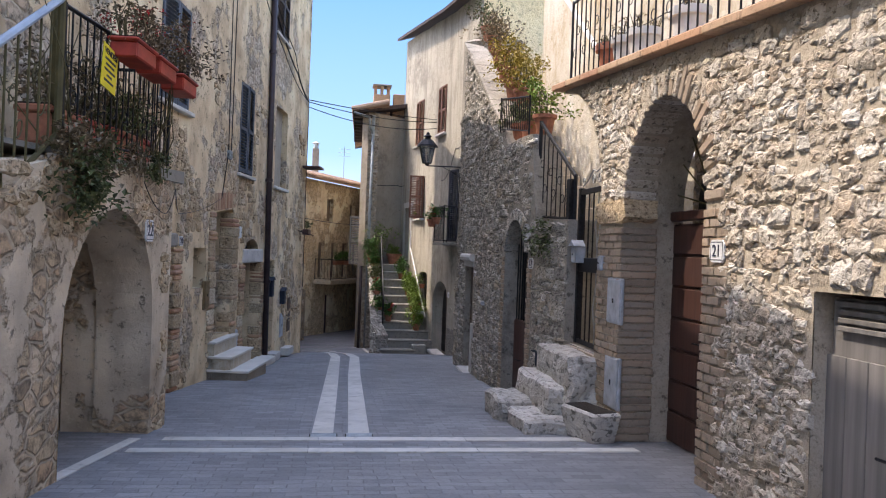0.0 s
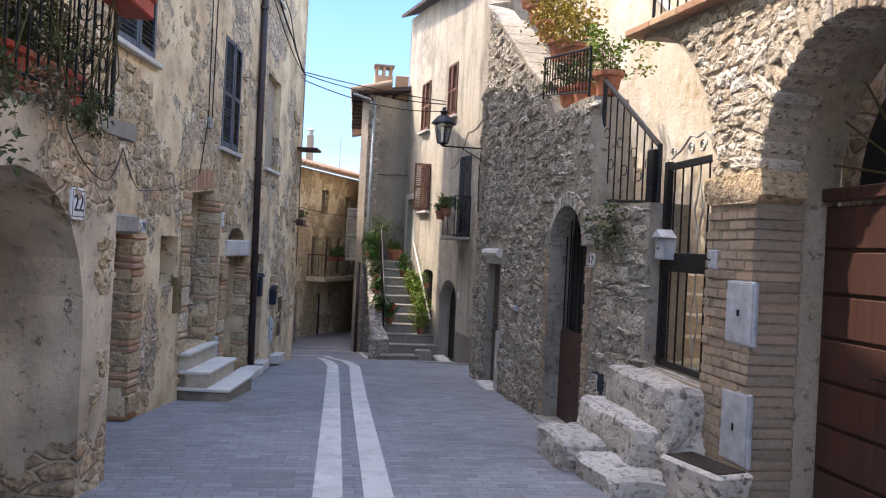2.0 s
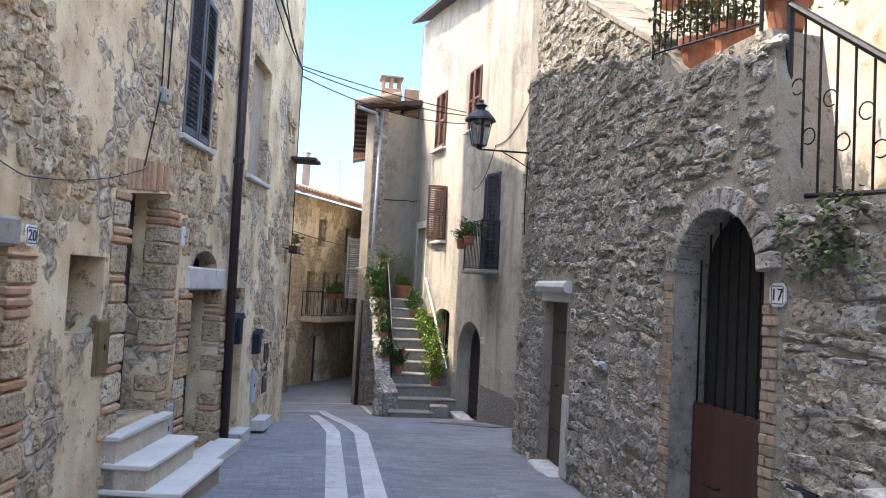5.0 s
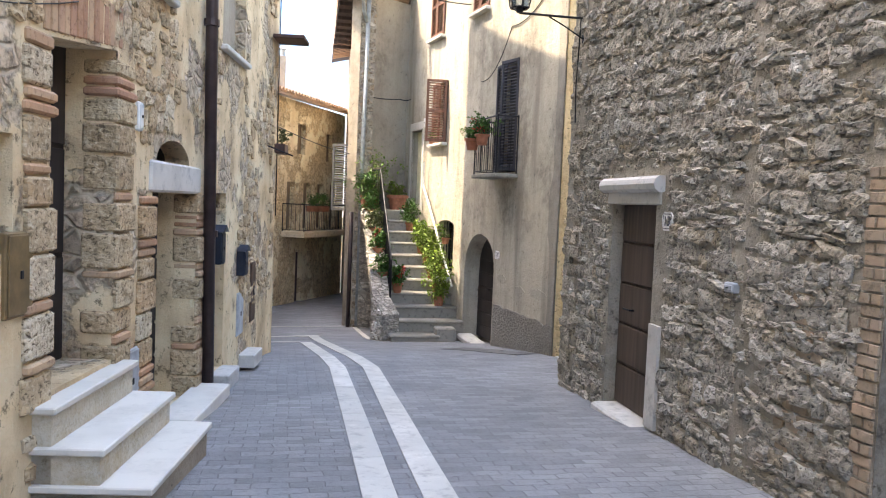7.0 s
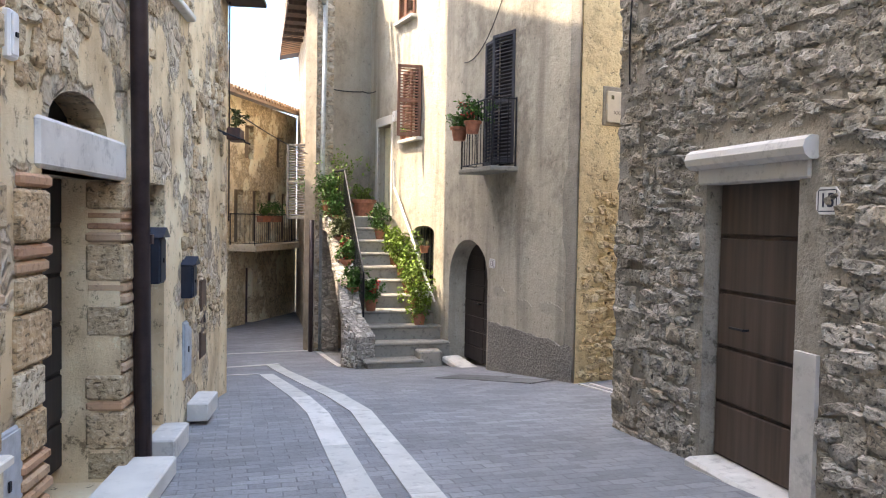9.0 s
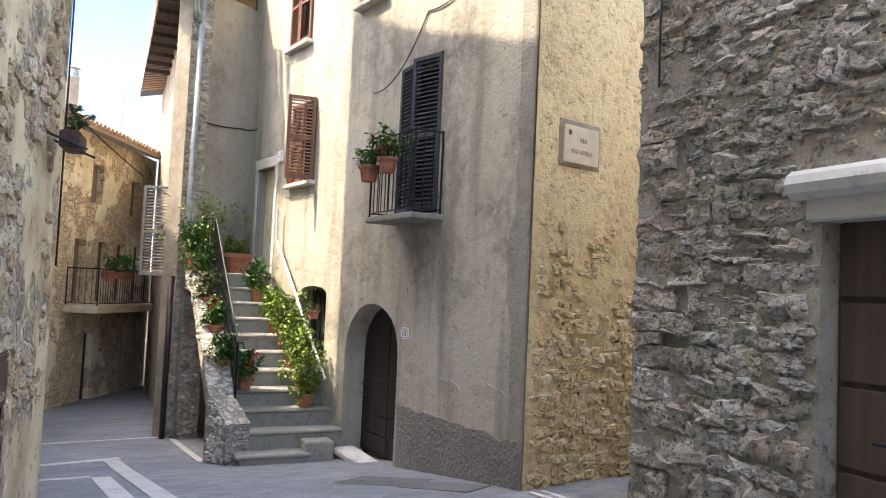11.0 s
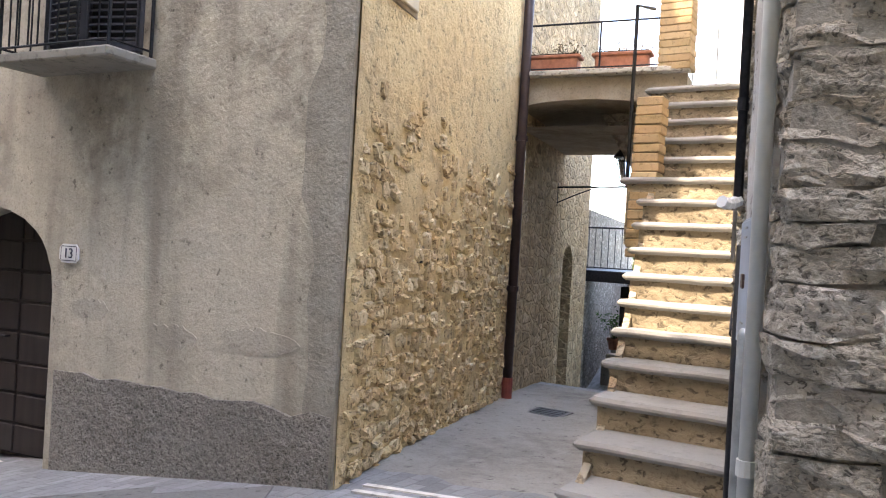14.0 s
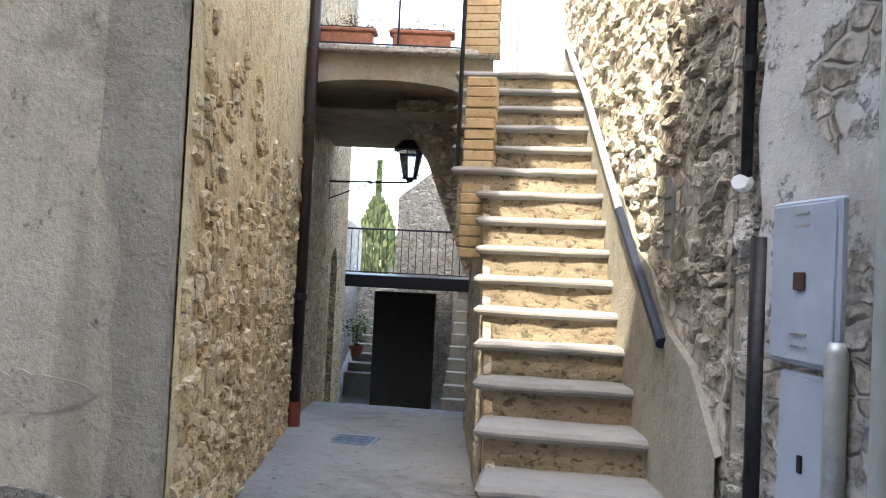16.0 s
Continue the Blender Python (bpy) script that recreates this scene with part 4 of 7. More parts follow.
M["door_dark_brown"] = wood("old_brown_door_wood", (0.085, 0.06, 0.045), 0.7)
M["plinth"] = stone("rough_dark_cement", ((0.24, 0.22, 0.19), (0.27, 0.25, 0.215)), 0.95, 30, 0.03, 0.55)
M["shutter_dark_blue"] = wood("dark_balcony_shutter_paint", (0.05, 0.05, 0.062), 0.6)
M["shutter_far"] = wood("far_shutter_paint", (0.24, 0.18, 0.12), 0.7)
M["eave"] = wood("dark_eave_timber", (0.07, 0.05, 0.045), 0.8)
M["tread"] = stone("grey_tread_stone", ((0.25, 0.245, 0.235), (0.31, 0.3, 0.285)), 0.75, 12, 0.01, 0.2)
M["rubble_pale"] = rubble("pale_rubble_wall", ((0.39, 0.338, 0.26), (0.572, 0.52, 0.429), (0.468, 0.39, 0.299), (0.676, 0.624, 0.546)), (0.546, 0.494, 0.403), 5.5, 1.8)
M["brick_yellow"] = stone("yellow_brick", ((0.42, 0.3, 0.16), (0.5, 0.38, 0.23), (0.46, 0.32, 0.18)), 0.9, 20, 0.008)
M["brick_dull"] = stone("dull_old_brick", ((0.273, 0.215, 0.156), (0.39, 0.305, 0.221), (0.338, 0.273, 0.208), (0.429, 0.312, 0.215)), 0.92, 22, 0.012)
M["block_pale"] = stone("pale_rubble_stone", ((0.4, 0.33, 0.25), (0.56, 0.5, 0.4), (0.47, 0.38, 0.28), (0.7, 0.66, 0.58), (0.5, 0.44, 0.35)), 0.92, 14, 0.03)
M["block_yellow"] = stone("yellowish_rubble_stone", ((0.58, 0.43, 0.24), (0.78, 0.6, 0.34), (0.64, 0.47, 0.26), (0.8, 0.67, 0.45), (0.72, 0.54, 0.3)), 0.92, 14, 0.02, 0.35)
# cream lifted so that the upper stair wall looks sunlit
M["block_sunlit"] = stone("sunlit_cream_rubble_stone", ((0.6, 0.53, 0.42), (0.72, 0.66, 0.54), (0.66, 0.58, 0.45), (0.78, 0.74, 0.65)), 0.92, 14, 0.02, 0.3)
M["panel_blue"] = plain("pale_blue_grey_steel", (0.33, 0.39, 0.46), 0.5, 0.1, 0.12, 5)
M["zinc_pale"] = plain("pale_grey_plastic_pipe", (0.6, 0.61, 0.57), 0.4, 0, 0.08)
M["cement"] = plaster("dark_cement_repair", (0.34, 0.315, 0.26), (0.28, 0.26, 0.215), (0.19, 0.172, 0.14), 0.4, 0.012, 0.0)
M["cement_patch"] = plaster("faint_cement_patch", (0.44, 0.4, 0.325), (0.36, 0.33, 0.265), (0.22, 0.2, 0.16), 0.6, 0.01, 0.02)
M["peel"] = rubble("peeling_pale_render", ((0.24, 0.21, 0.17), (0.42, 0.38, 0.32), (0.33, 0.28, 0.22), (0.5, 0.46, 0.4)), (0.42, 0.39, 0.34), 7, 1.6, 0.47, ((0.56, 0.55, 0.52), (0.47, 0.46, 0.43), (0.32, 0.3, 0.27)))
M["block_grey"] = stone("grey_rubble_stone", ((0.26, 0.24, 0.205), (0.4, 0.37, 0.32), (0.31, 0.28, 0.23), (0.54, 0.51, 0.45), (0.38, 0.32, 0.235)), 0.92, 18, 0.03, 0.55)
# brown corner stone, used too as the shaded copy on the stair wall
M["block_rough"] = stone("brown_pitted_corner_and_shade_stone", ((0.27, 0.235, 0.18), (0.4, 0.355, 0.285), (0.32, 0.27, 0.2), (0.47, 0.42, 0.345)), 0.95, 20, 0.05, 0.6)
M["slab_dark"] = plaster("dark_worn_slab", (0.17, 0.165, 0.16), (0.135, 0.13, 0.125), (0.09, 0.087, 0.083), 0.2, 0.015, 0.05)
M["riser"] = stone("brown_riser_stone", ((0.24, 0.195, 0.135), (0.32, 0.265, 0.185), (0.28, 0.225, 0.155)), 0.92, 9, 0.03)

# ---- street paving bands ----
def band(pts, wide, piece, parent, material, lift=0.006, thick=0.03, name="slab"):
    """Pale stone slabs laid along a line, following the ground."""
    for a, c in zip(pts, pts[1:]):
        a, c = Vector(a), Vector(c)
        u = (c - a).normalized()
        o = Vector((-u.y, u.x)) * wide / 2
        k = max(1, round((c - a).length / piece))
        for i in range(k):
            p, q = a + (c - a) * (i / k) + u * .003, a + (c - a) * ((i + 1) / k) - u * .003
            b = BM()
            top = [b.verts.new((v.x, v.y, ground_z(v.x, v.y) + lift + .004)) for v in (p - o, q - o, q + o, p + o)]
            low = [b.verts.new((v.co.x, v.co.y, v.co.z - thick)) for v in top]
            skin(b, [low, top])
            b.faces.new(top)
            part(name, b, material, parent)


bands = thing("paving_bands", "pale travertine strips set in the street paving", "paving", kind="structure")
band(((-1.42, 7.03), (2.62, 7.05)), 0.17, 1.25, bands, M["travertine"])
band(((-1.6, 6.53), (2.75, 6.55)), 0.16, 1.25, bands, M["travertine"])
band(((-1.66, 7.05), (-1.95, 4.6)), 0.1, 1.2, bands, M["travertine"])
band(((-0.04, 7.3), (0.06, 12.6), (0.13, 16.9), (-0.02, 19.0), (-0.15, 21.4)), 0.2, 1.3, bands, M["travertine"])
band(((0.30, 7.3), (0.41, 12.6), (0.54, 16.9), (0.32, 19.0), (0.05, 23.3)), 0.2, 1.3, bands, M["travertine"])
band(((-1.4, 21.3), (-0.25, 21.5)), 0.16, 1.2, bands, M["travertine"])
band(((-1.6, 22.9), (0.17, 23.45)), 0.16, 1.2, bands, M["travertine"])
band(((-1.6, 25.3), (0.95, 25.75)), 0.12, 1.2, bands, M["travertine"])
band(((1.08, 25.4), (1.14, 22.6)), 0.1, 1.2, bands, M["travertine"])
band(((3.36, 18.0), (3.45, 16.3)), 0.05, 0.9, bands, M["travertine"])
band(((3.5, 18.02), (3.6, 16.4)), 0.05, 0.9, bands, M["travertine"])

t = thing("manhole_cover", "rectangular cast iron cover in the alley floor", "manhole cover", Matrix.Translation((6.9, 18.3, ground_z(6.9, 18.3) + .004)))
b = BM()
box(b, -.3, .3, -.2, .2, -.02, .006, .004)
part("plate", b, M["pipe"], t)
for k in range(7):
    b = BM()
    box(b, -.26 + k * .08, -.2 + k * .08, -.16, .16, .006, .01)
    part("rib", b, M["iron"], t)
band(((2.2, 19.75), (2.75, 19.1)), .62, .9, bands, M["slab_dark"], .003, .03, "dark_slab")
band(((2.62, 19.05), (3.05, 18.4)), .5, .8, bands, M["slab_dark"], .003, .03, "dark_slab")

# ---- left house ----
plank_door(LEFT, H20[0], H20[1], -0.32, 1.9, 1.9, 0.24, M["door_brown"], 1, "brown wooden door in a stone frame", 1, False)
lintel(LEFT, l(1.62), l(2.5), 1.52, 1.7, M["step"], "heavy stone lintel over the brown door")
window_fill(LEFT, HW20[0], HW20[1], HW20[2], HW20[3], 0.28, 1, M["door_dark"], False)
plank_door(LEFT, HD1[0], HD1[1], 0.15, 2.06, 2.06, 0.3, M["door_dark"], 2, "dark double door up marble steps", 3)
plank_door(LEFT, HD2[0], HD2[1], -0.5, 1.78, 1.78, 0.33, M["door_dark"], 3, "dark wooden door under a stone lintel", 6)
lintel(LEFT, l(5.7), l(7.05), 1.26, 1.5, M["travertine"], "pale stone lintel below a small lunette", proud=0.02)
# near-black leaf paints the shade inside the lunette
blind(LEFT, HLUN[0], HLUN[1], 1.5, 1.7, 0.2, M["dark"], "lunette", "near-black panel painting the unlit lunette vent over the lintel")
blind(LEFT, HNIC[0], HNIC[1], -0.5, 1.26, 0.22, M["door_brown"], "door_4", "brown blocked door in a narrow opening")
shutters(LEFT, HSA[0], HSA[1], 2.78, 4.26, M["shutter_blue"], "closed blue-grey louvred window shutters", (3, 2), 0.0, 26)
shutters(LEFT, HSB[0], HSB[1], 3.3, 4.6, M["shutter_blue"], "closed blue-grey shutters above the terrace", (3, 3), 0.0, 24)
shutters(LEFT, HTOP[0], HTOP[1], 5.76, 7.08, M["shutter_dark"], "closed dark green upper shutters", (2, 2), 0.0, 20)
blind(LEFT, HREC[0], HREC[1], HREC[2], HREC[3], 0.12, M["tower"], "window_2", "blocked window recess, rendered over")
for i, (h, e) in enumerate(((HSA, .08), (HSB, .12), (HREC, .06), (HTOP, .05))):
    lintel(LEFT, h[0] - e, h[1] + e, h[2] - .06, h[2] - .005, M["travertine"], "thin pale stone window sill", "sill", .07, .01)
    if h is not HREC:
        # no room is built: a near-black leaf paints its shade
        blind(LEFT, h[0], h[1], h[2], h[3], 0.2, M["dark"], "window_back", "near-black panel painting the unlit window behind closed shutters")

t = thing("marble_steps", "three white marble steps up to the dark door", "steps", LEFT.m(l(4.55), -0.45, 0))
for k, (off, z) in enumerate(((0.63, .17), (0.38, .37), (0.13, .58))):
    b = BM()
    box(b, -.59, .59, -.02, off - .03, -.15, z - .041)
    part("riser_block", b, M["white"] if k else M["tower"], t, "rendered block under the tread")
    b = BM()
    box(b, -.62, .62, -.02, off, z - .04, z, .007)
    part("tread", b, M["marble"], t)
b = BM()
box(b, -.62, .62, -.02, .3, 0, .12, .01)
solo("door_sill", b, M["marble"], "white marble threshold slab", "sill", m=LEFT.m(l(6.55), -.62, 0))
for s_, z_ in ((7.0, -.7), (8.3, -.75)):
    b = BM()
    box(b, -.25, .25, -.02, .18, 0, .16, .01)
    solo("door_sill", b, M["travertine"], "low pale step at the wall's foot", "sill", m=LEFT.m(l(s_ + .9), z_, 0))


def quoins(w, s0, s1, z0, z1, seed, material, name, label, parent=None):
    """Squared stones and brick courses that frame a door."""
    rng = random.Random(seed)
    t = parent or thing(name, label, "door jamb", kind="structure")
    z = z0
    while z < z1 - .04:
        h = min(rng.choice((.07, .07, .065, .16, .2, .24)), z1 - z)
        m_ = M["brick"] if h < .1 else material
        a, c = s0 - rng.uniform(0, .04), s1 + rng.uniform(-.02, .06)
        b = BM()
        box(b, -(c - a) / 2, (c - a) / 2, -.2, .022 + rng.uniform(0, .02), .005, h - .006, .014)
        o = part("brick" if h < .1 else "stone_block", b, m_, t)
        o.matrix_local = w.m((a + c) / 2, z, 0)
        z += h
    return t


quoins(LEFT, l(5.03), l(5.28), -.3, 2.1, 3, M["block_warm"], "door_jamb", "stone and brick door jamb")
quoins(LEFT, l(5.5), l(5.77), -.5, 1.26, 4, M["block_warm"], "door_jamb", "squared stone door jamb")
quoins(LEFT, l(6.99), l(7.28), -.6, 1.26, 5, M["block_warm"], "door_jamb", "squared stone door jamb")
quoins(LEFT, l(3.86), l(4.11), .1, 2.05, 6, M["block_warm"], "door_jamb", "brick and stone door jamb")
quoins(LEFT, l(2.43), l(2.68), -.35, 1.5, 7, M["block_warm"], "door_jamb", "worn stone door jamb")
t = thing("brick_lintel", "soldier course of old bricks over the dark door", "lintel", kind="structure")
for k in range(14):
    b = BM()
    box(b, -.033, .033, -.1, .012 + .01 * ((k * 7) % 3) / 3, 0, .26, .006)
    o = part("brick", b, M["brick"], t)
    o.matrix_local = LEFT.m(l(4.06 + k * .077), 2.07 + .008 * k, 0)

pipe("downpipe", "tall dark brown rainwater downpipe on the old house", [LEFT.at(l(7.22), -.7, .08), LEFT.at(l(7.05), 3, .08), LEFT.at(l(6.9), 8.6, .08)], .055, M["pipe"], [LEFT.at(l(7.18), .9, .08), LEFT.at(l(7.05), 2.8, .08), LEFT.at(l(6.98), 5.2, .08)])


def wall_box(w, s, z, wide, high, deep, material, name, label, category, hood=False):
    t = thing(name, label, category, w.m(s, z, 0))
    b = BM()
    box(b, -wide / 2, wide / 2, -.02, deep, 0, high, .008)
    part("body", b, material, t)
    b = BM()
    box(b, -wide / 2 + .015, wide / 2 - .015, deep, deep + .008, .015, high - .015, .004)
    part("door", b, material, t)
    b = BM()
    box(b, -.012, .012, deep + .008, deep + .016, high * .45, high * .55, .002)
    part("lock", b, M["iron"], t)
    if hood:
        b = BM()
        prism(b, ((-wide / 2 - .02, high), (wide / 2 + .02, high), (0, high + .07)), -.01, deep + .03)
        part("hood", b, material, t)
    return t


wall_box(LEFT, l(7.62), .58, .17, .32, .1, M["blue_box"], "mailbox", "dark blue steel mailbox on the wall", "mailbox", True)
wall_box(LEFT, l(8.78), .36, .17, .28, .09, M["blue_box"], "mailbox", "dark blue steel mailbox on the wall", "mailbox", True)
wall_box(LEFT, l(5.38), -.3, .3, .46, .012, M["panel"], "meter_box", "grey steel meter hatch beside the steps", "meter box")
wall_box(LEFT, l(3.78), .62, .26, .42, .02, plain("bronze_hatch", (.2, .14, .07), .5, .3), "meter_box", "bronze coloured meter hatch", "meter box")
wall_box(LEFT, l(5.42), 1.68, .09, .2, .03, M["tag"], "intercom", "white plastic intercom plate", "intercom")
wall_box(LEFT, l(7.3), .9, .08, .17, .03, M["tag"], "intercom", "pale plastic intercom plate", "intercom")
wall_box(LEFT, l(8.9), -.35, .3, .5, .012, M["panel"], "meter_box", "weathered grey meter hatch", "meter box")
wall_box(LEFT, l(9.6), -.3, .28, .75, .012, plain("rust_hatch", (.11, .07, .05), .6, .3), "meter_box", "rusty brown meter hatch", "meter box")
plate(LEFT, l(2.62), 1.6, "20", .15, .13)


wall_box(LEFT, l(4.6), 2.9, .12, .14, .06, M["zinc"], "junction_box", "small grey junction box on the render", "junction box")
t = thing("flower_bracket", "dark red-brown flower trough on an iron bracket", "planter", LEFT.m(l(10.5), 1.85, 0))
b = BM()
box(b, -.16, .16, .1, .24, 0, .13, .012)
part("trough", b, M["door_brown"], t)
for x_ in (-.2, .2):
    b = BM()
    tube(b, ((x_, 0, .1), (x_, .3, -.01)), .01, 6)
    part("bracket", b, M["iron"], t)
part("foliage", foliage(random.Random(5), 160, .12, .045, spread=(1.3, .7, .8), centre=(0, .2, .2)), LEAFS["olive"], t)
b = BM()
box(b, -.5, .02, .0, .42, 0, .05, .006)
solo("timber_bracket", b, M["door_brown"], "red-brown timber board sticking out of the wall", "board", "", LEFT.m(l(10.6), 3.42, 0))
# cables on the facade and over the street
hook = LEFT.at(l(10.8), 5.0, .06)
cable("facade_cable", "bundle of black cables along the facade", (LEFT.at(l(5.2), 6.9, .05), LEFT.at(l(7.6), 5.9, .05), LEFT.at(l(9.4), 5.35, .06), hook), .016, .06)
cable("facade_cable", "loose black cable along the facade", (LEFT.at(l(5.4), 6.6, .05), LEFT.at(l(8.0), 5.5, .05), hook), .009, .14)
cable("facade_cable", "loose black cable along the facade", (LEFT.at(l(5.0), 7.3, .05), LEFT.at(l(9.0), 5.7, .07), hook), .009, .2)
cable("facade_cable", "black cable dropping down the corner", (hook, LEFT.at(l(10.9), 3.5, .04), LEFT.at(l(11.0), 1.0, .03)), .008, .02)
cable("facade_cable", "thin cable running down the old render", (LEFT.at(l(4.45), 8.0, .03), LEFT.at(l(4.55), 3.0, .03), LEFT.at(l(4.3), 2.3, .03)), .007, .0)
cable("facade_cable", "thin cable running down the old render", (LEFT.at(l(4.75), 8.0, .03), LEFT.at(l(4.7), 3.0, .03)), .007, .0)
cable("facade_cable", "thin black cable looping under the terrace", (TERR.at(4.3, 2.1, .03), TERR.at(4.9, 1.85, .03), TERR.at(5.2, 2.1, .03), LEFT.at(l(2.5), 1.95, .02), LEFT.at(l(4.4), 2.3, .02)), .004, .06)
for dz, sag in ((0, .12), (-.12, .2), (.05, .05)):
    cable("street_cable", "black cable hung across the street", (hook + Vector((0, 0, dz)), GREY.at(g2 + 1.45, 5.35 + dz * 1.5, .03)), .011, sag, 14)
cable("street_cable", "thin pale line across the far street", (LEFT.at(l(10.9), 2.25, .05), FLANK.at(1.0, 2.4, .03)), .008, .05, 12)

# ---- terrace with arch ----
block("terrace_floor", ((-2.1, 4.8), (-1.5, 7.95), (-2.3, 7.95), (-2.9, 4.8)), 2.17, lambda x, y: 2.2 + .03 * (y - 5), M["step"], "stone terrace slab with a worn edge")
block("terrace_niche_back", ((-2.75, 4.6), (-2.5, 7.7), (-2.62, 7.7), (-2.9, 4.6)), -.4, 2.1, M["arch"], "rendered back wall of the niche under the terrace")
block("terrace_end", ((-1.585, 7.79), (-2.4, 7.79), (-2.4, 7.4), (-1.66, 7.4)), -.5, 2.12, M["arch"], "end pier of the terrace")
TN = Wall(((-2.72, 4.6), (-2.47, 7.7)), -1)
wall_box(TN, 1.25, .62, .85, .5, .05, plain("dull_green_steel", (.16, .16, .13), .5, .3), "meter_cabinet", "dull grey-green steel cabinet in the niche", "cabinet")
plate(TERR, 4.52, 1.68, "22", .2, .19)
t = thing("terrace_steps", "worn stone steps up to the terrace", "steps", kind="structure")
for k in range(9):
    b = BM()
    y = 2.9 + k * .25
    box(b, -2.75, -2.03 + .094 * (y - 2.9), y, y + .27, .0, .35 + k * .205, .012)
    part("step", b, M["step"], t)
rail = [TERR.at(2.9, 2.24, -.06), TERR.at(5.2, 2.32, -.06)]
railing("terrace_railing", "bellied black iron balcony railing with scrolls", [rail[0], rail[1], Vector((-2.2, 7.85, 2.32))], .92, .12, .016, .008, True)
t = railing("stair_railing", "iron stair railing with scrolled bars and a grey handrail", [TERR.at(.5, .7, -.06), TERR.at(2.85, 2.24, -.06)], .95, .16, .026, .008, True, material=M["stem"])
for o in t.children:
    if o.name.startswith("top_rail"):
        o.data.materials[0] = M["panel_blue"]
        o["label"] = "blue-grey painted handrail"
b = BM()
tube(b, (TERR.at(3.05, 2.2, -.15), TERR.at(3.0, 3.3, -.15), TERR.at(2.9, 4.4, -.22)), .05, 8)
solo("old_vine_trunk", b, M["stem"], "thick dark vine stem beside the railing", "vine", "")
t = thing("for_sale_sign", "yellow for-sale card hung on the railing", "sign", TERR.m(3.45, 2.86, .03) @ Matrix.Rotation(radians(-8), 4, "Y"))
b = BM()
box(b, -.14, .14, 0, .006, -.16, .16)
part("card", b, M["yellow_sign"], t)
lettering("VENDESI", .062, t, 0, .008, .11)
for k, wd in enumerate((.2, .16, .2, .1, .18)):
    b = BM()
    box(b, -wd / 2, wd / 2, .006, .008, .05 - k * .04, .066 - k * .04)
    part("line_of_print", b, M["ink"], t)
rng = random.Random(11)
for k, (s_, kind_, tall, ln) in enumerate(((3.6, "red_pot", .22, .5), (4.2, "red_pot", .2, .45), (4.85, "red_pot", .25, .38), (4.45, "terracotta", .2, .55), (3.2, "terracotta", .3, .5))):
    pot_plant(Matrix.Translation(TERR.at(s_, 2.235 + .02 * (s_ - 3), -.28)) @ Matrix.Rotation(1.48, 4, "Z"), "terracotta trough with dry trailing plants", ("dry", "olive")[k % 2], tall * 1.25, .045, 420, kind_, .13, .26, ln, spread=(1, 1.2, 1), seed=20 + k, group="terrace pots")
for k, s_ in enumerate((3.75, 4.3, 4.95)):
    pot_plant(Matrix.Translation(TERR.at(s_, 2.98, .1)) @ Matrix.Rotation(1.48, 4, "Z"), "red hanging basket of withered flowers", "dry", .3, .04, 620, "red_pot", .12, .15, .5, flower="red" if k != 2 else None, spread=(1, 1.5, .8), seed=40 + k, group="railing baskets")
t = thing("trailing_plant", "dry trailing plant spilling over the terrace wall", "plant", Matrix.Translation(TERR.at(3.0, 2.1, .1)))
part("foliage", foliage(random.Random(8), 900, .42, .05, spread=(.35, 1.3, -.85)), LEAFS["olive"], t)
part("dry_foliage", foliage(random.Random(9), 500, .4, .05, spread=(.35, 1.6, .7)), LEAFS["dry"], t, "withered brown leaves")
b = BM()
rng = random.Random(3)
for k in range(46):
    s_ = rng.uniform(2.9, 5.1)
    p = TERR.at(s_, 2.3, -.1 + rng.uniform(-.15, .1))
    q = p + Vector((rng.gauss(0, .12), rng.gauss(0, .2), rng.uniform(.4, .95)))
    tube(b, (p, (p + q) / 2 + Vector((rng.gauss(0, .06), rng.gauss(0, .06), 0)), q), (.006, .005, .003), 4)
tagged(solo("withered_stems", b, M["stem"], "tangle of withered climber stems", "plant", "stuff"))


# drain grates where the pale strips begin
for x0, x1 in ((-.16, .1), (.17, .43)):
    g_ = thing("drain_grate", "dark iron drain grate at the end of a pale strip", "drain grate", Matrix.Translation(((x0 + x1) / 2, 7.215, ground_z(0, 7.215))), "drain grates")
    # near-black slab at street level paints the shade below the bars
    b = BM()
    box(b, -(x1 - x0) / 2, (x1 - x0) / 2, -.075, .075, -.02, .004)
    part("pit", b, M["dark"], g_)
    for k in range(6):
        b = BM()
        box(b, -(x1 - x0) / 2 + .01, (x1 - x0) / 2 - .01, -.075 + k * .027, -.06 + k * .027, 0, .012, .002)
        part("bar", b, M["zinc"], g_)

# withered creepers that hang over the terrace edge
for k, s_ in enumerate((2.9, 3.5, 4.1, 4.6)):
    t = thing("withered_creeper", "withered creeper trailing over the terrace edge", "plant", Matrix.Translation(TERR.at(s_, 2.32, .02)), "terrace creepers")
    part("foliage", foliage(random.Random(90 + k), 380, .24, .04, spread=(.3, 1.3, -.8)), LEAFS[("dry", "olive")[k % 2]], t)
    rg = random.Random(70 + k)
    for j in range(5):
        b = BM()
        y_ = rg.uniform(-.25, .25)
        tube(b, ((-.05, y_, .02), (.05, y_ + rg.uniform(-.05, .05), .05), (.07, y_ + rg.uniform(-.1, .1), -rg.uniform(.1, .3))), .004, 5)
        part("stem", b, M["stem"], t)

# ---- right: arch house ----
t = plank_door(NEAR, H21[0], H21[1], -0.12, 2.05, 2.05, 0.5, M["door_brown"], 5, "reddish brown boarded double door under an arch", 7)
# near-black half disc paints the shade behind the fan of rays
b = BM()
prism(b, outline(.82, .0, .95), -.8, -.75)
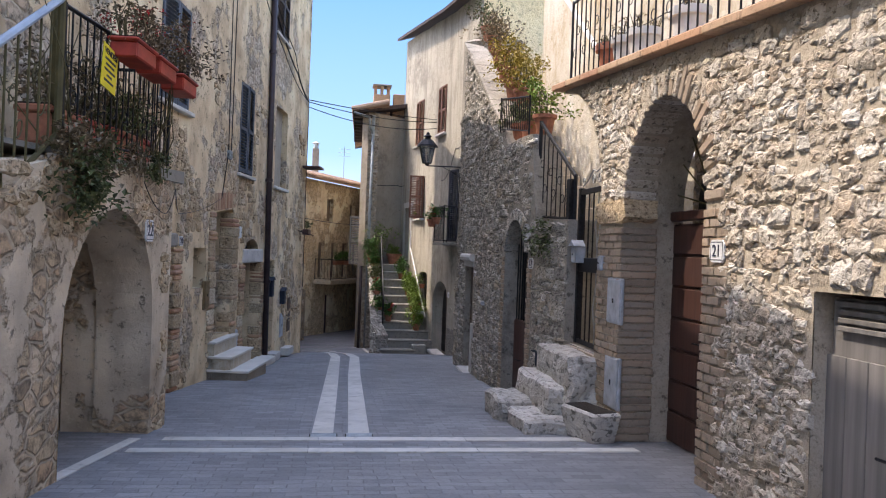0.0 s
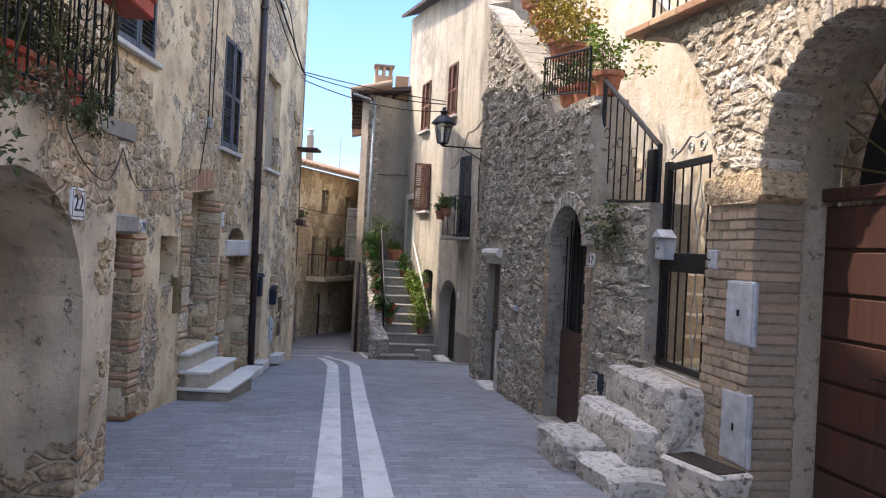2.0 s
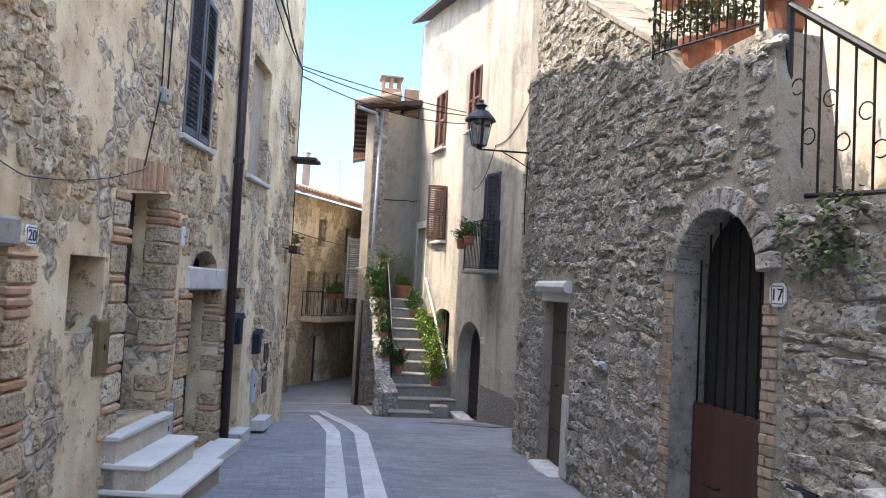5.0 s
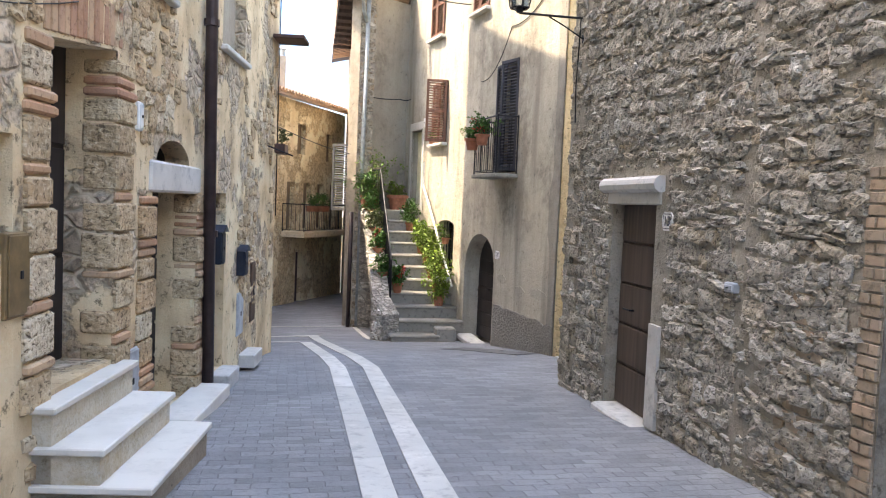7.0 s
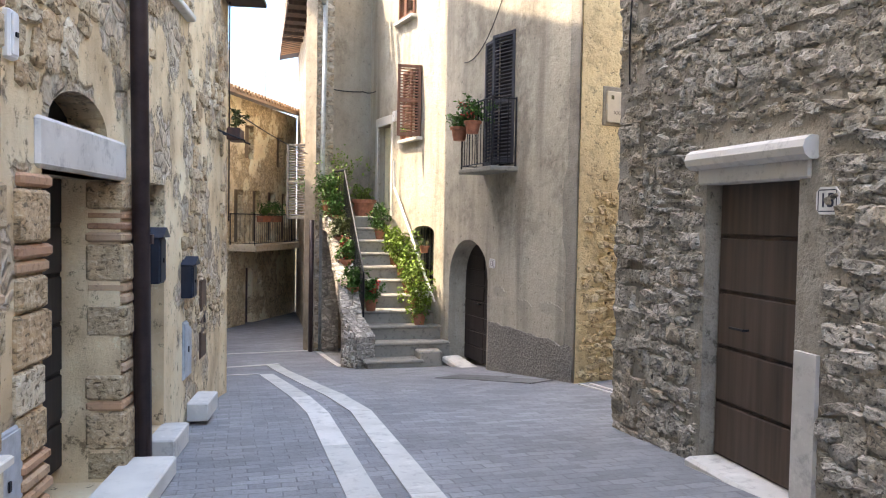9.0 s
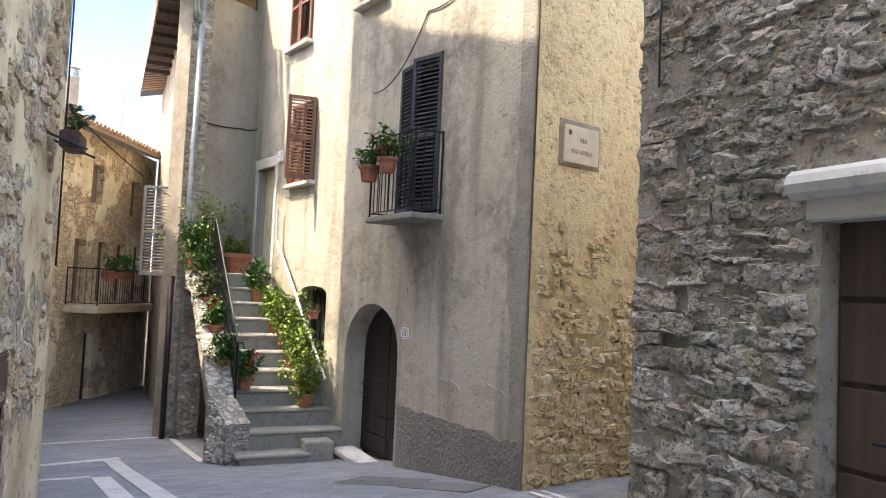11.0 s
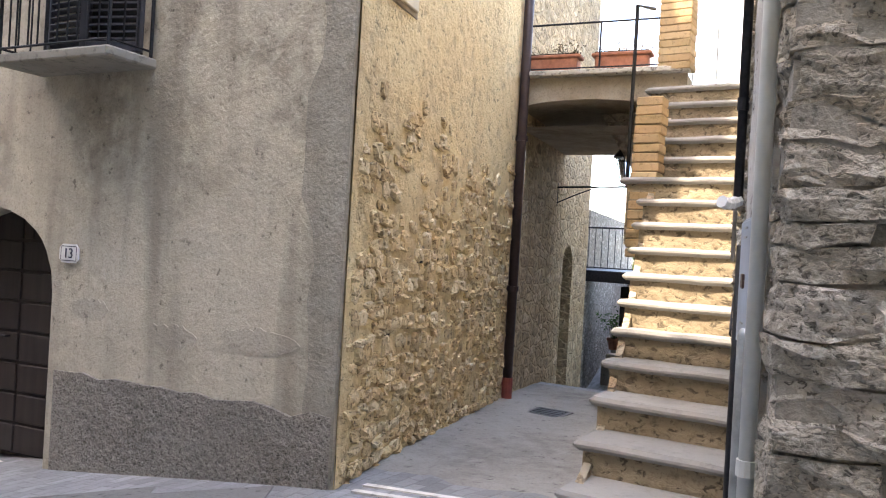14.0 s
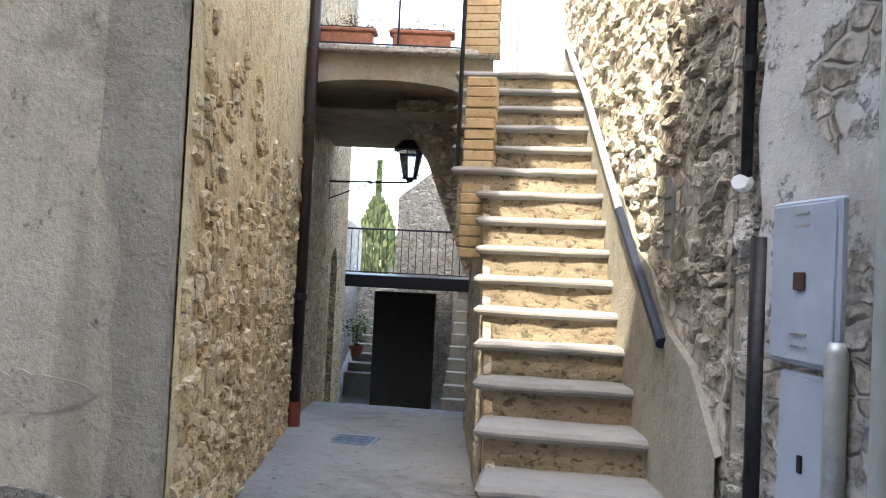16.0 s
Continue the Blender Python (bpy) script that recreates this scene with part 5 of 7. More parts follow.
o = solo("lunette_back", b, M["dark"], "near-black panel painting the unlit room behind the fanlight", "window", m=NEAR.m((H21[0] + H21[1]) / 2, 2.02, 0))
t = thing("fanlight_grille", "rusty iron fan of rays over the boarded door", "grille", NEAR.m((H21[0] + H21[1]) / 2, 2.02, -.52))
for k in range(9):
    a = math.pi * (k + .5) / 9
    b = BM()
    tube(b, ((.18 * math.cos(a), 0, .04 + .18 * math.sin(a)), (.78 * math.cos(a), 0, .04 + .86 * math.sin(a))), .008, 5)
    part("ray", b, M["stem"], t)
b = BM()
tube(b, [(.18 * math.cos(math.pi * k / 12), 0, .04 + .18 * math.sin(math.pi * k / 12)) for k in range(13)], .01, 6)
part("hub", b, M["stem"], t)
b = BM()
box(b, -.82, .82, -.05, .05, -.06, .03, .01)
part("transom", b, M["door_brown"], t, "splintered brown transom board")
b = BM()
tube(b, ((0, .03, 0), (0, .07, 0), (0, .075, -.05), (-.12, .075, -.05)), .012, 6)
solo("padlock", b, M["zinc"], "grey steel padlock hasp", "padlock", "", NEAR.m(n_(6.0), 1.28, -.51))
nw = bpy.data.objects["wall_arch_house"]
plate(NEAR, n_(5.1), 1.67, "21", .2, .16)
wall_box(NEAR, n_(7.09), .96, .36, .44, .015, M["panel"], "meter_box", "blue-grey steel meter hatch in the brick pier", "meter box")
wall_box(NEAR, n_(7.09), .15, .36, .5, .015, M["panel"], "meter_box", "blue-grey steel meter hatch in the brick pier", "meter box")
wall_box(NEAR, n_(7.47), 1.46, .1, .15, .04, M["panel"], "intercom", "small grey intercom with buttons", "intercom")
# grey board door of the cellar
plank_door(NEAR, HGAR[0], HGAR[1], -.1, 1.52, 1.52, .1, M["door_grey"], 6, "weathered grey board door of the cellar", 1, False)
t = thing("cellar_vent", "dark slatted vent over the cellar door", "vent", NEAR.m(n_(3.45), 1.24, -.09))
for k in range(4):
    b = BM()
    box(b, -.45, .45, 0, .02, k * .045, k * .045 + .03, .004)
    part("slat", b, M["door_grey"], t)
for k in range(8):
    b = BM()
    box(b, -.085, .085, -.1, -.086, -.05, 1.2, .004)
    o = part("board", b, M["door_grey"], bpy.data.objects["door_6"])
    o.location = (-.6 + k * .175, 0, 0)
# impost at the arch's foot
b = BM()
prism(b, ((-.38, .05), (-.3, 0), (.3, 0), (.36, .08), (.38, .22), (-.38, .22)), -.3, .025)
bmesh.ops.subdivide_edges(b, edges=b.edges, cuts=3, use_grid_fill=True)
for v in b.verts:
    v.co += .03 * Vector((noise.noise(v.co * 6), noise.noise(v.co * 6 + Vector((3, 0, 0))), noise.noise(v.co * 6 + Vector((0, 7, 0)))))
solo("impost", b, M["block_warm"], "rough stone impost block at the arch foot", "stone", m=NEAR.m(n_(7.26), 1.93, 0))
# ledge and terrace rail above
lz = lambda y: 2.5 + .0944 * (y + 3)
t = thing("terrace_ledge", "brick and tile ledge of the upper terrace", "ledge", kind="structure")
for k in range(20):
    y = -2 + k * .56
    b = BM()
    box(b, 2.58, 3.2, y, y + .55, -.045, .03, .012)
    v = list(b.verts)
    for q in v:
        q.co.z += lz(q.co.y)
    part("tile", b, M["brick"], t)
railing("upper_terrace_railing", "black wrought-iron terrace railing with curled bars", [(2.72, -1.5, lz(-1.5) + .03), (2.72, 4, lz(4) + .03), (2.72, 8.85, lz(8.85) + .03)], .95, .16, .016, .009, True)
for k, (y, kind_) in enumerate(((8.2, "terracotta"), (7.75, "white_pot"), (7.3, "white_pot"), (6.3, "white_pot"))):
    pot_plant(Matrix.Translation((2.98, y, lz(y) + .03)), "large %s pot on the terrace edge" % ("brown" if kind_ == "terracotta" else "white"), "dry", .15, .04, 60, kind_, .17, .36, seed=60 + k, group="terrace edge pots")
shutters(Wall(((3.95, 2.0), (3.95, 14.8)), 1), 3.4, 4.6, 3.6, 5.6, M["shutter_dark"], "closed brown louvred shutters above the terrace", (2, 2), .02, 30)

# ---- gate, steps and stair behind it ----
t = thing("iron_gate", "black iron gate with pale diamond bars, closed", "gate", NEAR.m(n_(8.08), .6, -.12))
for x in (-.5, .5):
    b = BM()
    box(b, x - .035, x + .035, -.03, .03, 0, 1.78, .006)
    part("gate_post", b, M["iron"], t)
for z0, z1 in ((0, .05), (.82, .98), (1.7, 1.76)):
    b = BM()
    box(b, -.47, .47, -.02, .02, z0, z1, .005)
    part("crossbar", b, M["iron"], t)
for k in range(6):
    x = -.38 + k * .152
    pale = k in (2,)
    b = BM()
    for z0, z1 in ((.05, .82), (.98, 1.7)):
        if pale:
            c = (z0 + z1) / 2
            for sg in (-1, 1):
                tube(b, ((x, 0, z0), (x, 0, z0 + .14), (x + sg * .07, 0, c), (x, 0, z1 - .14), (x, 0, z1)), .008, 6)
        else:
            tube(b, ((x, 0, z0), (x, 0, z1)), .009, 6)
    part("bar", b, M["zinc"] if pale else M["iron"], t, "pale grey diamond bar" if pale else "")
b = BM()
for sg in (-1, 1):
    for cx, r_ in ((.1, .06), (.42, .05)):
        tube(b, [(sg * (cx + r_ * (1 - g / 14) * math.cos(g)), 0, 1.85 + r_ * (1 - g / 14) * math.sin(g)) for g in [j * .6 for j in range(16)]], .008, 5)
    tube(b, ((sg * .46, 0, 1.8), (sg * .28, 0, 1.86), (sg * .12, 0, 1.96), (0, 0, 1.93)), .009, 5)
part("scroll_crest", b, M["zinc"], t, "pale scrolled crest")
wall_box(NEAR, n_(8.42), 1.5, .16, .19, .1, M["panel"], "mailbox", "grey steel mailbox fixed to the gate", "mailbox", True).matrix_world = NEAR.m(n_(8.45), 1.52, -.1)
t = thing("rough_stone_steps", "three worn pale stone slabs up to the gate", "steps", Matrix.Translation((2.3, 8.1, -.2)))
for x0, x1, y0, y1, z0, z1, sd in ((-.48, .1, .02, .78, -.3, .21, 1), (-.38, .15, -.78, .0, -.3, .16, 2), (-.1, .4, -.42, .78, -.1, .46, 3), (.1, .42, -.6, .66, .0, .77, 4)):
    b = BM()
    box(b, x0, x1, y0, y1, z0, z1, .03)
    bmesh.ops.subdivide_edges(b, edges=b.edges, cuts=4, use_grid_fill=True)
    for v in b.verts:
        v.co += .055 * Vector((noise.noise(v.co * 5 + Vector((sd, 0, 0))), noise.noise(v.co * 5 + Vector((0, sd, 0))), .6 * noise.noise(v.co * 6 + Vector((0, 0, sd)))))
    part("slab", b, M["step_pale"], t)
b = BM()
box(b, -.16, .16, -.3, .3, 0, .3, .02)
for v in b.verts:
    if v.co.z < .1:
        v.co.x *= .75
        v.co.y *= .85
t = thing("stone_trough", "rough stone flower trough with dry soil", "planter", Matrix.Translation((2.5, 7.12, -.16)) @ Matrix.Rotation(.25, 4, "Z"))
part("trough", b, M["step_pale"], t)
b = BM()
box(b, -.12, .12, -.26, .26, .28, .306)
part("soil", b, M["soil"], t)
wall_box(STONE, .75, .02, .26, .38, .02, M["blue_box"], "meter_box", "dark steel hatch beside the gate steps", "meter box")
t = thing("outside_stair", "ochre stone stair climbing behind the rubble wall", "stairs", kind="structure")
for k in range(25):
    b = BM()
    y = 8.6 + .29 * k
    box(b, 2.88, 3.93, y, y + .31, .2 + .19 * k - .4, .62 + .19 * k, .015)
    part("step", b, M["step_ochre"], t)
block("stair_foot", ((2.75, 7.5), (3.93, 7.5), (3.93, 8.65), (2.75, 8.65)), -.3, .58, M["step_pale"], "stone landing behind the gate")
sh = Wall(((3.95, 2.0), (3.95, 14.8)), 1)
b = BM()
tube(b, (sh.at(4.0, 2.6, .06), sh.at(5.6, 2.62, .06), sh.at(7.2, 3.15, .06), sh.at(11.5, 6.4, .06)), .04, 8)
solo("white_handrail", b, M["white_pot"], "white painted handrail along the stair wall", "handrail", "")
cable("facade_cable", "thin black cable over the flaking wall", (sh.at(5, 4.6, .03), sh.at(9.5, 4.9, .03)), .008, .12)
# rail panel and planters on the rubble wall
railing("stair_side_railing", "black iron railing panel sloping down to the gate", [STONE.at(1.08, 2.04, -.1), STONE.at(.05, 1.98, -.1)], 1.15, .12, .025, .008, True, highs=[1.27, .55])
b = BM()
box(b, -.05, .05, -.05, .05, 0, 1.2, .01)
solo("rail_post", b, M["iron"], "stout black iron post", "post", "", STONE.m(.1, 1.3, -.08))
railing("planter_railing", "black iron railing round the flower ledge", [STONE.at(1.2, 3.16, .02), STONE.at(2.7, 3.4, .02)], .5, .1, .014, .007, False)
for k, (s_, z_, col, tall, n) in enumerate(((1.25, 3.2, "lime", .38, 520), (1.9, 3.2, "olive", .3, 380), (2.4, 3.25, "olive", .3, 380), (2.3, 3.75, "gold", .4, 620), (2.9, 3.95, "gold", .42, 620), (3.5, 4.35, "gold", .4, 560), (4.1, 4.75, "dry", .42, 460), (4.7, 5.15, "dry", .4, 460), (5.3, 5.5, "olive", .4, 400))):
    pot_plant(Matrix.Translation(STONE.at(s_, z_, -.22)), ("autumn-yellow shrub in a clay pot on the parapet", "green trailing plant in a pot on the ledge")[col in ("olive", "lime")], col, tall, .055, n, "terracotta", .15, .24, spread=(1.0, 1.0, .9), seed=80 + k, group="parapet plants")
t = thing("climbing_plant", "climbing shrub rooted beside the gate", "plant", Matrix.Translation(STONE.at(.55, 1.7, .06)))
part("foliage", foliage(random.Random(4), 420, .34, .05, spread=(.6, .9, .9)), LEAFS["olive"], t)
# parapet coping
t = thing("parapet_coping", "pale stone coping on the sloping parapet", "coping", kind="structure")
for k in range(7):
    s0_ = 2.66 + k * .45
    b = BM()
    box(b, -.25, .25, -.43, .03, -.02, .05, .012)
    o = part("coping_stone", b, M["mortar_grey"], t)
    o.matrix_local = STONE.m(s0_ + .22, stone_top(s0_ + .22) + .0, 0) @ Matrix.Rotation(-math.atan(.55), 4, "Y")

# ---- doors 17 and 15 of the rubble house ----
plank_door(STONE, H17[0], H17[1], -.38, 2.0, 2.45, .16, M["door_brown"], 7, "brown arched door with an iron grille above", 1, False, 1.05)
t = thing("door_step", "low dark stone threshold", "step", STONE.m(1.66, -.45, 0))
b = BM()
box(b, -.58, .58, -.2, .1, 0, .1, .012)
part("slab", b, M["step"], t)
plank_door(STONE, H19[0], H19[1], -.54, 1.9, 1.9, .1, M["door_dark_brown"], 8, "old dark brown panelled door", 5, False)
b = BM()
tube(b, ((-.6, .04, 0), (.6, .04, 0)), .07, 10)
box(b, -.55, .55, -.25, .03, -.17, -.05, .01)
solo("door_hood", b, M["travertine"], "rounded pale stone hood over the old door", "lintel", m=STONE.m(5.2, 1.5, 0))
b = BM()
box(b, -.55, .5, -.22, .14, 0, .12, .02)
solo("door_sill", b, M["travertine"], "worn pale threshold stone", "sill", m=STONE.m(5.15, -.66, 0))
plate(STONE, .98, 1.48, "17", .13, .14)
plate(STONE, 4.5, 1.2, "15", .17, .15)
b = BM()
prism(b, ((-.09, 0), (.09, 0), (.09, .85), (-.09, .85)), -.05, .035)
solo("jamb_stone", b, M["travertine"], "pale upright jamb stone of the old door", "stone", m=STONE.m(4.62, -.5, 0))
lantern(STONE.m(6.75, 3.3, 0), "black wall lantern on an iron arm", .72)
cable("facade_cable", "black lamp cable on the stone corner", (STONE.at(6.75, 3.3, .04), STONE.at(6.78, 2.6, .05), STONE.at(6.8, 2.2, .03)), .008, .03)
wall_box(STONE, 3.5, .75, .12, .07, .05, M["panel"], "vent_cap", "small grey metal vent cap", "vent")

# ---- corner house ----
plank_door(GREY, H13[0], H13[1], -1.3, 1.42, 2.03, .3, M["door_dark"], 9, "dark arched double door of horizontal boards", 8)
b = BM()
box(b, -.8, .7, -.2, .12, 0, .1, .02)
solo("door_sill", b, M["travertine"], "pale stone threshold of the arched door", "sill", m=GREY.m((H13[0] + H13[1]) / 2, -1.42, 0) @ Matrix.Rotation(-.1, 4, "Y"))
plate(GREY, 2.43, .41, "13", .2, .14)
# rough dark plinth
b = BM()
k = 16
lo = [GREY.at(.03 + 2.5 * i / k, ground_z(*GREY.at(.03 + 2.5 * i / k, 0).xy) - .2, .02) for i in range(k + 1)]
hi = [GREY.at(.03 + 2.5 * i / k, -.47 + .07 * noise.noise(Vector((i * .8, 0, 0))), .02) for i in range(k + 1)]
rings = [[b.verts.new(p) for p in r_] for r_ in (lo, hi, [p - Vector((-.03, 0, -.004)) for p in hi])]
skin(b, rings, False)
solo("plinth", b, M["plinth"], "rough dark cement plinth along the wall foot", "plinth")
shutters(GREY, HB[0], HB[1], 1.88, 3.76, M["shutter_dark_blue"], "dark louvred balcony shutters, half open", (14, 4), .0, 34)
# painted shade: a near-black leaf closes the balcony opening
blind(GREY, HB[0], HB[1], HB[2], HB[3], .25, M["dark"], "window_back", "near-black panel painting the unlit room behind the balcony shutters")
b = BM()
box(b, -.72, .48, -.05, .42, -.07, 0, .012)
solo("balcony_slab", b, M["step"], "small grey stone balcony slab", "balcony", "", GREY.m(2.39, 1.82, 0))
bm_ = GREY.m(2.39, 1.82, 0)
railing("balcony_railing", "black iron balcony railing", [bm_ @ Vector(p) for p in ((-.68, .02, 0), (-.68, .38, 0), (.44, .38, 0), (.44, .02, 0))], .95, .1, .013, .007)
pot_plant(bm_ @ Matrix.Translation((.26, .5, .42)), "green plant in a clay pot hung on the balcony", "green", .2, .05, 380, "terracotta", .13, .2, spread=(1.2, 1, .7), seed=101, group="balcony pots")
pot_plant(bm_ @ Matrix.Translation((-.2, .48, .48)), "geranium in a clay pot hung on the balcony", "green", .28, .06, 420, "terracotta", .12, .18, flower="red", spread=(1.1, 1, .9), seed=102, group="balcony pots")
cable("facade_cable", "thin black cable sagging across the facade", (GREY.at(g2 + .8, 3.6, .02), GREY.at(2.2, 4.35, .02), GREY.at(.1, 5.0, .02)), .008, .25)
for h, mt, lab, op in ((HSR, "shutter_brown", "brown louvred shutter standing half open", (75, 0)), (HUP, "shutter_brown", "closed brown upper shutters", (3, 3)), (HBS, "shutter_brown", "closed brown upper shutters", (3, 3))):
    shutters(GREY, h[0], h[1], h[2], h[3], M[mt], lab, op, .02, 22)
    # the room's shade is this leaf's own near-black colour
    blind(GREY, h[0], h[1], h[2], h[3], .22, M["dark"], "window_back", "near-black panel painting the unlit room behind the shutters")
    lintel(GREY, h[0] - .06, h[1] + .06, h[2] - .07, h[2] - .006, M["travertine"], "pale stone window sill", "sill", .12, .01)
pot_plant(GREY.m(HSR[1] - .1, HSR[2], .06), "small green plant on the window sill", "lime", .14, .04, 200, "terracotta", .07, .1, seed=103)
# door above the stairs with a curtain
t = thing("door_curtain", "cream striped curtain hanging in the doorway", "curtain", GREY.m((HDH[0] + HDH[1]) / 2, HDH[2], -.16))
for i in range(9):
    b = BM()
    x = -.4 + .09 * i
    rings = []
    for z in (0.02, .6, 1.2, 1.86):
        rings.append([b.verts.new((x + .045 * math.cos(a) + .01 * math.sin(z * 3 + i), .03 * math.sin(a), z)) for a in [2 * math.pi * j / 8 for j in range(8)]])
    skin(b, rings)
    part("fold", b, M["curtain"], t, smooth=True)
# near-black leaf stands in for the shade past the curtain
blind(GREY, HDH[0], HDH[1], HDH[2], HDH[3], .26, M["dark"], "door_10", "near-black panel painting the unlit doorway behind the curtain")
b = BM()
for x0, x1, z0, z1 in ((-.52, -.4, 0, 2.02), (.4, .52, 0, 2.02), (-.52, .52, 1.88, 2.06)):
    box(b, x0, x1, -.05, .02, z0, z1 - (.14 if z1 == 2.02 else 0), .008)
solo("door_frame", b, M["marble"], "white stone door surround", "door frame", m=GREY.m((HDH[0] + HDH[1]) / 2, HDH[2], 0))
wall_box(GREY, g2 + 3.95, 3.0, .16, .2, .05, M["tag"], "meter_cabinet", "white plastic box beside the door", "box")
window_fill(GREY, HLOW[0], HLOW[1], HLOW[2], .92, .24, 4, M["door_dark"], False)
t = thing("window_grille", "black iron bars over the low window", "grille", GREY.m((HLOW[0] + HLOW[1]) / 2, HLOW[2], -.12))
for k in range(6):
    b = BM()
    tube(b, ((-.4 + k * .16, 0, 0), (-.4 + k * .16, 0, 1.05)), .009, 5)
    part("bar", b, M["iron"], t)
b = BM()
tube(b, (GREY.at(g2 + 3.75, 2.2, .1), GREY.at(g2 + 3.72, 1.66, .1), GREY.at(g2 + 1.62, -.37, .12)), .022, 8)
solo("wall_handrail", b, M["white_pot"], "pale painted handrail on the stair wall", "handrail", "")
b = BM()
ed = [GREY.at(s_, 7.88 + .1 * s_, .35) for s_ in (-.3 + .3, g2, GREY.length)]
rings = [[b.verts.new(p + Vector((dx, 0, dz))) for p in ed] for dx, dz in ((0, 0), (0, .09), (1.6, .65), (1.6, .5))]
skin(b, rings + [rings[0]], False)
solo("roof_grey_house", b, M["eave"], "dark timber eaves and tiled roof edge", "roof")

# outside stairs of the house
t = thing("house_stairs", "worn grey stone outside stairs with potted plants", "stairs", kind="structure")
rng = random.Random(17)
for k in range(11):
    y0, z = 21.8 + .33 * k, -1.25 + .235 * k
    x1 = 3.12 - .155 * (y0 - 20.9)
    x0 = 1.5 if k else 1.45
    b = BM()
    box(b, x0 + .02, (x1 if k else 2.35), y0 + .03, y0 + .5, -1.9 if k < 4 else z - .6, z - .055)
    part("riser", b, M["step"], t)
    b = BM()
    box(b, x0 - .03, (x1 if k else 2.4), y0, y0 + .4, z - .055, z, .018)
    for v in b.verts:
        v.co.z += .012 * noise.noise(v.co * 4)
        v.co.y += .02 * noise.noise(v.co * 3 + Vector((5, 0, 0)))
    part("tread", b, M["step"], t)
b = BM()
box(b, 2.32, 2.72, 21.85, 22.15, -1.5, -1.12, .02)
solo("stone_block", b, M["step"], "loose squared stone block beside the lowest step", "stone", "")
b = BM()
box(b, 1.2, 2.5, 25.1, 26.3, .8, 1.08, .02)
solo("stair_landing", b, M["step"], "stone landing before the curtained door", "landing")
STR = Wall(((1.32, 22.0), (1.14, 22.5), (1.14, 25.6)), 1)
s1_ = STR.cum[1]


def str_top(s):
    y = STR.at(min(s, STR.length - .001), 0).y
    return min(-1.15 + .712 * (y - 21.8) + .12, 1.1)


STR.build("wall_stair_side", lambda s: -2.0, str_top, .34, [(s1_ + .1, s1_ + 2.95, -1.9, lambda s: min(str_top(s) - .28, -.9 + 1.9 * math.sqrt(max(0, 1 - ((s - s1_ - 2.95) / 2.9) ** 2)) * .9))], M["rubble"], "rubble side wall of the stairs with an arched passage")
block("passage_back", ((2.3, 22.9), (2.6, 22.9), (2.4, 26.2), (2.1, 26.2)), -2, lambda x, y: min(.75, -1.65 + .712 * (y - 21.8)), M["rubble"], "dark rubble wall inside the passage")
railing("stair_railing", "black iron stair railing with twisting plants", [(1.5, 22.5, -.8), (1.52, 25.1, 1.08), (1.3, 26.0, 1.08)], .92, .12, .016, .007)
spots = (((2.5, 22.6, -.78), "lime", .42, .12), ((2.52, 23.0, -.545), "lime", .5, .11), ((2.48, 23.4, -.31), "lime", .46, .11), ((2.42, 23.75, .0), "lime", .4, .1), ((2.36, 24.15, .16), "lime", .34, .1), ((2.2, 24.8, .63), "green", .34, .11),
         ((1.68, 22.8, -.55), "green", .26, .11), ((1.4, 23.0, -.35), "green", .26, .11), ((1.36, 23.6, .1), "green", .3, .12), ((1.34, 24.2, .5), "olive", .32, .12), ((1.3, 24.8, .9), "green", .34, .13), ((1.25, 25.5, 1.1), "olive", .4, .14), ((1.5, 25.6, 1.1), "lime", .85, .15), ((1.95, 25.75, 1.1), "lime", .35, .14), ((1.2, 25.0, 1.2), "green", .4, .13))
for k, (p, col, tall, r_) in enumerate(spots):
    pot_plant(Matrix.Translation(p), "leafy plant in a clay pot on the stairs", col, tall * (1.15 if k < 6 else .95), .07, 560, "terracotta", r_, .2, flower="red" if k in (6, 8) else None, spread=(.5, .6, 1) if k < 6 else (.7, .7, 1), seed=200 + k, group="stair plants")
pot_plant(Matrix.Translation((2.0, 25.55, 1.08)), "wide clay urn on the landing", "lime", .2, .05, 160, "terracotta", .24, .36, seed=230)
for k, p in enumerate(((GREY.at(HLOW[0] + .2, .45, .1)), (GREY.at(HLOW[0] + .35, -.12, .12)))):
    pot_plant(Matrix.Translation(p), "small clay pot by the low window", "green", .1, .04, 60, "terracotta", .09, .13, seed=240 + k)
pot_plant(Matrix.Translation((2.62, 22.85, -.35)), "white bowl and plant on the stair wall", "lime", .12, .04, 80, "white_pot", .14, .14, seed=250)

# ---- house beyond the stairs ----
pipe("downpipe", "zinc downpipe at the house corner", [TOWER.at(1.42, 6.0, .1), TOWER.at(1.45, 2.5, .09), TOWER.at(1.45, -1.7, .09)], .05, M["zinc"], [TOWER.at(1.45, 3.2, .09)])
pipe("downpipe", "dark drain pipe down the corner of the arch", [Vector((.92, 25.5, 1.0)), Vector((.92, 25.5, -1.75))], .05, M["pipe"])
b = BM()
rf = ((.45, 25.1), (2.6, 26.3), (2.9, 35), (.8, 35))
lo, hi = [b.verts.new((x, y, 5.95 + .25 * (x - .4))) for x, y in rf], [b.verts.new((x, y, 6.08 + .25 * (x - .4))) for x, y in rf]
skin(b, [lo, hi])
b.faces.new(lo[::-1])
b.faces.new(hi)
solo("roof_tower", b, M["eave"], "dark timber eaves under a tiled roof", "roof")
t = thing("roof_tiles", "curved clay roof tiles along the eaves", "roof tiles", kind="structure")
b = BM()
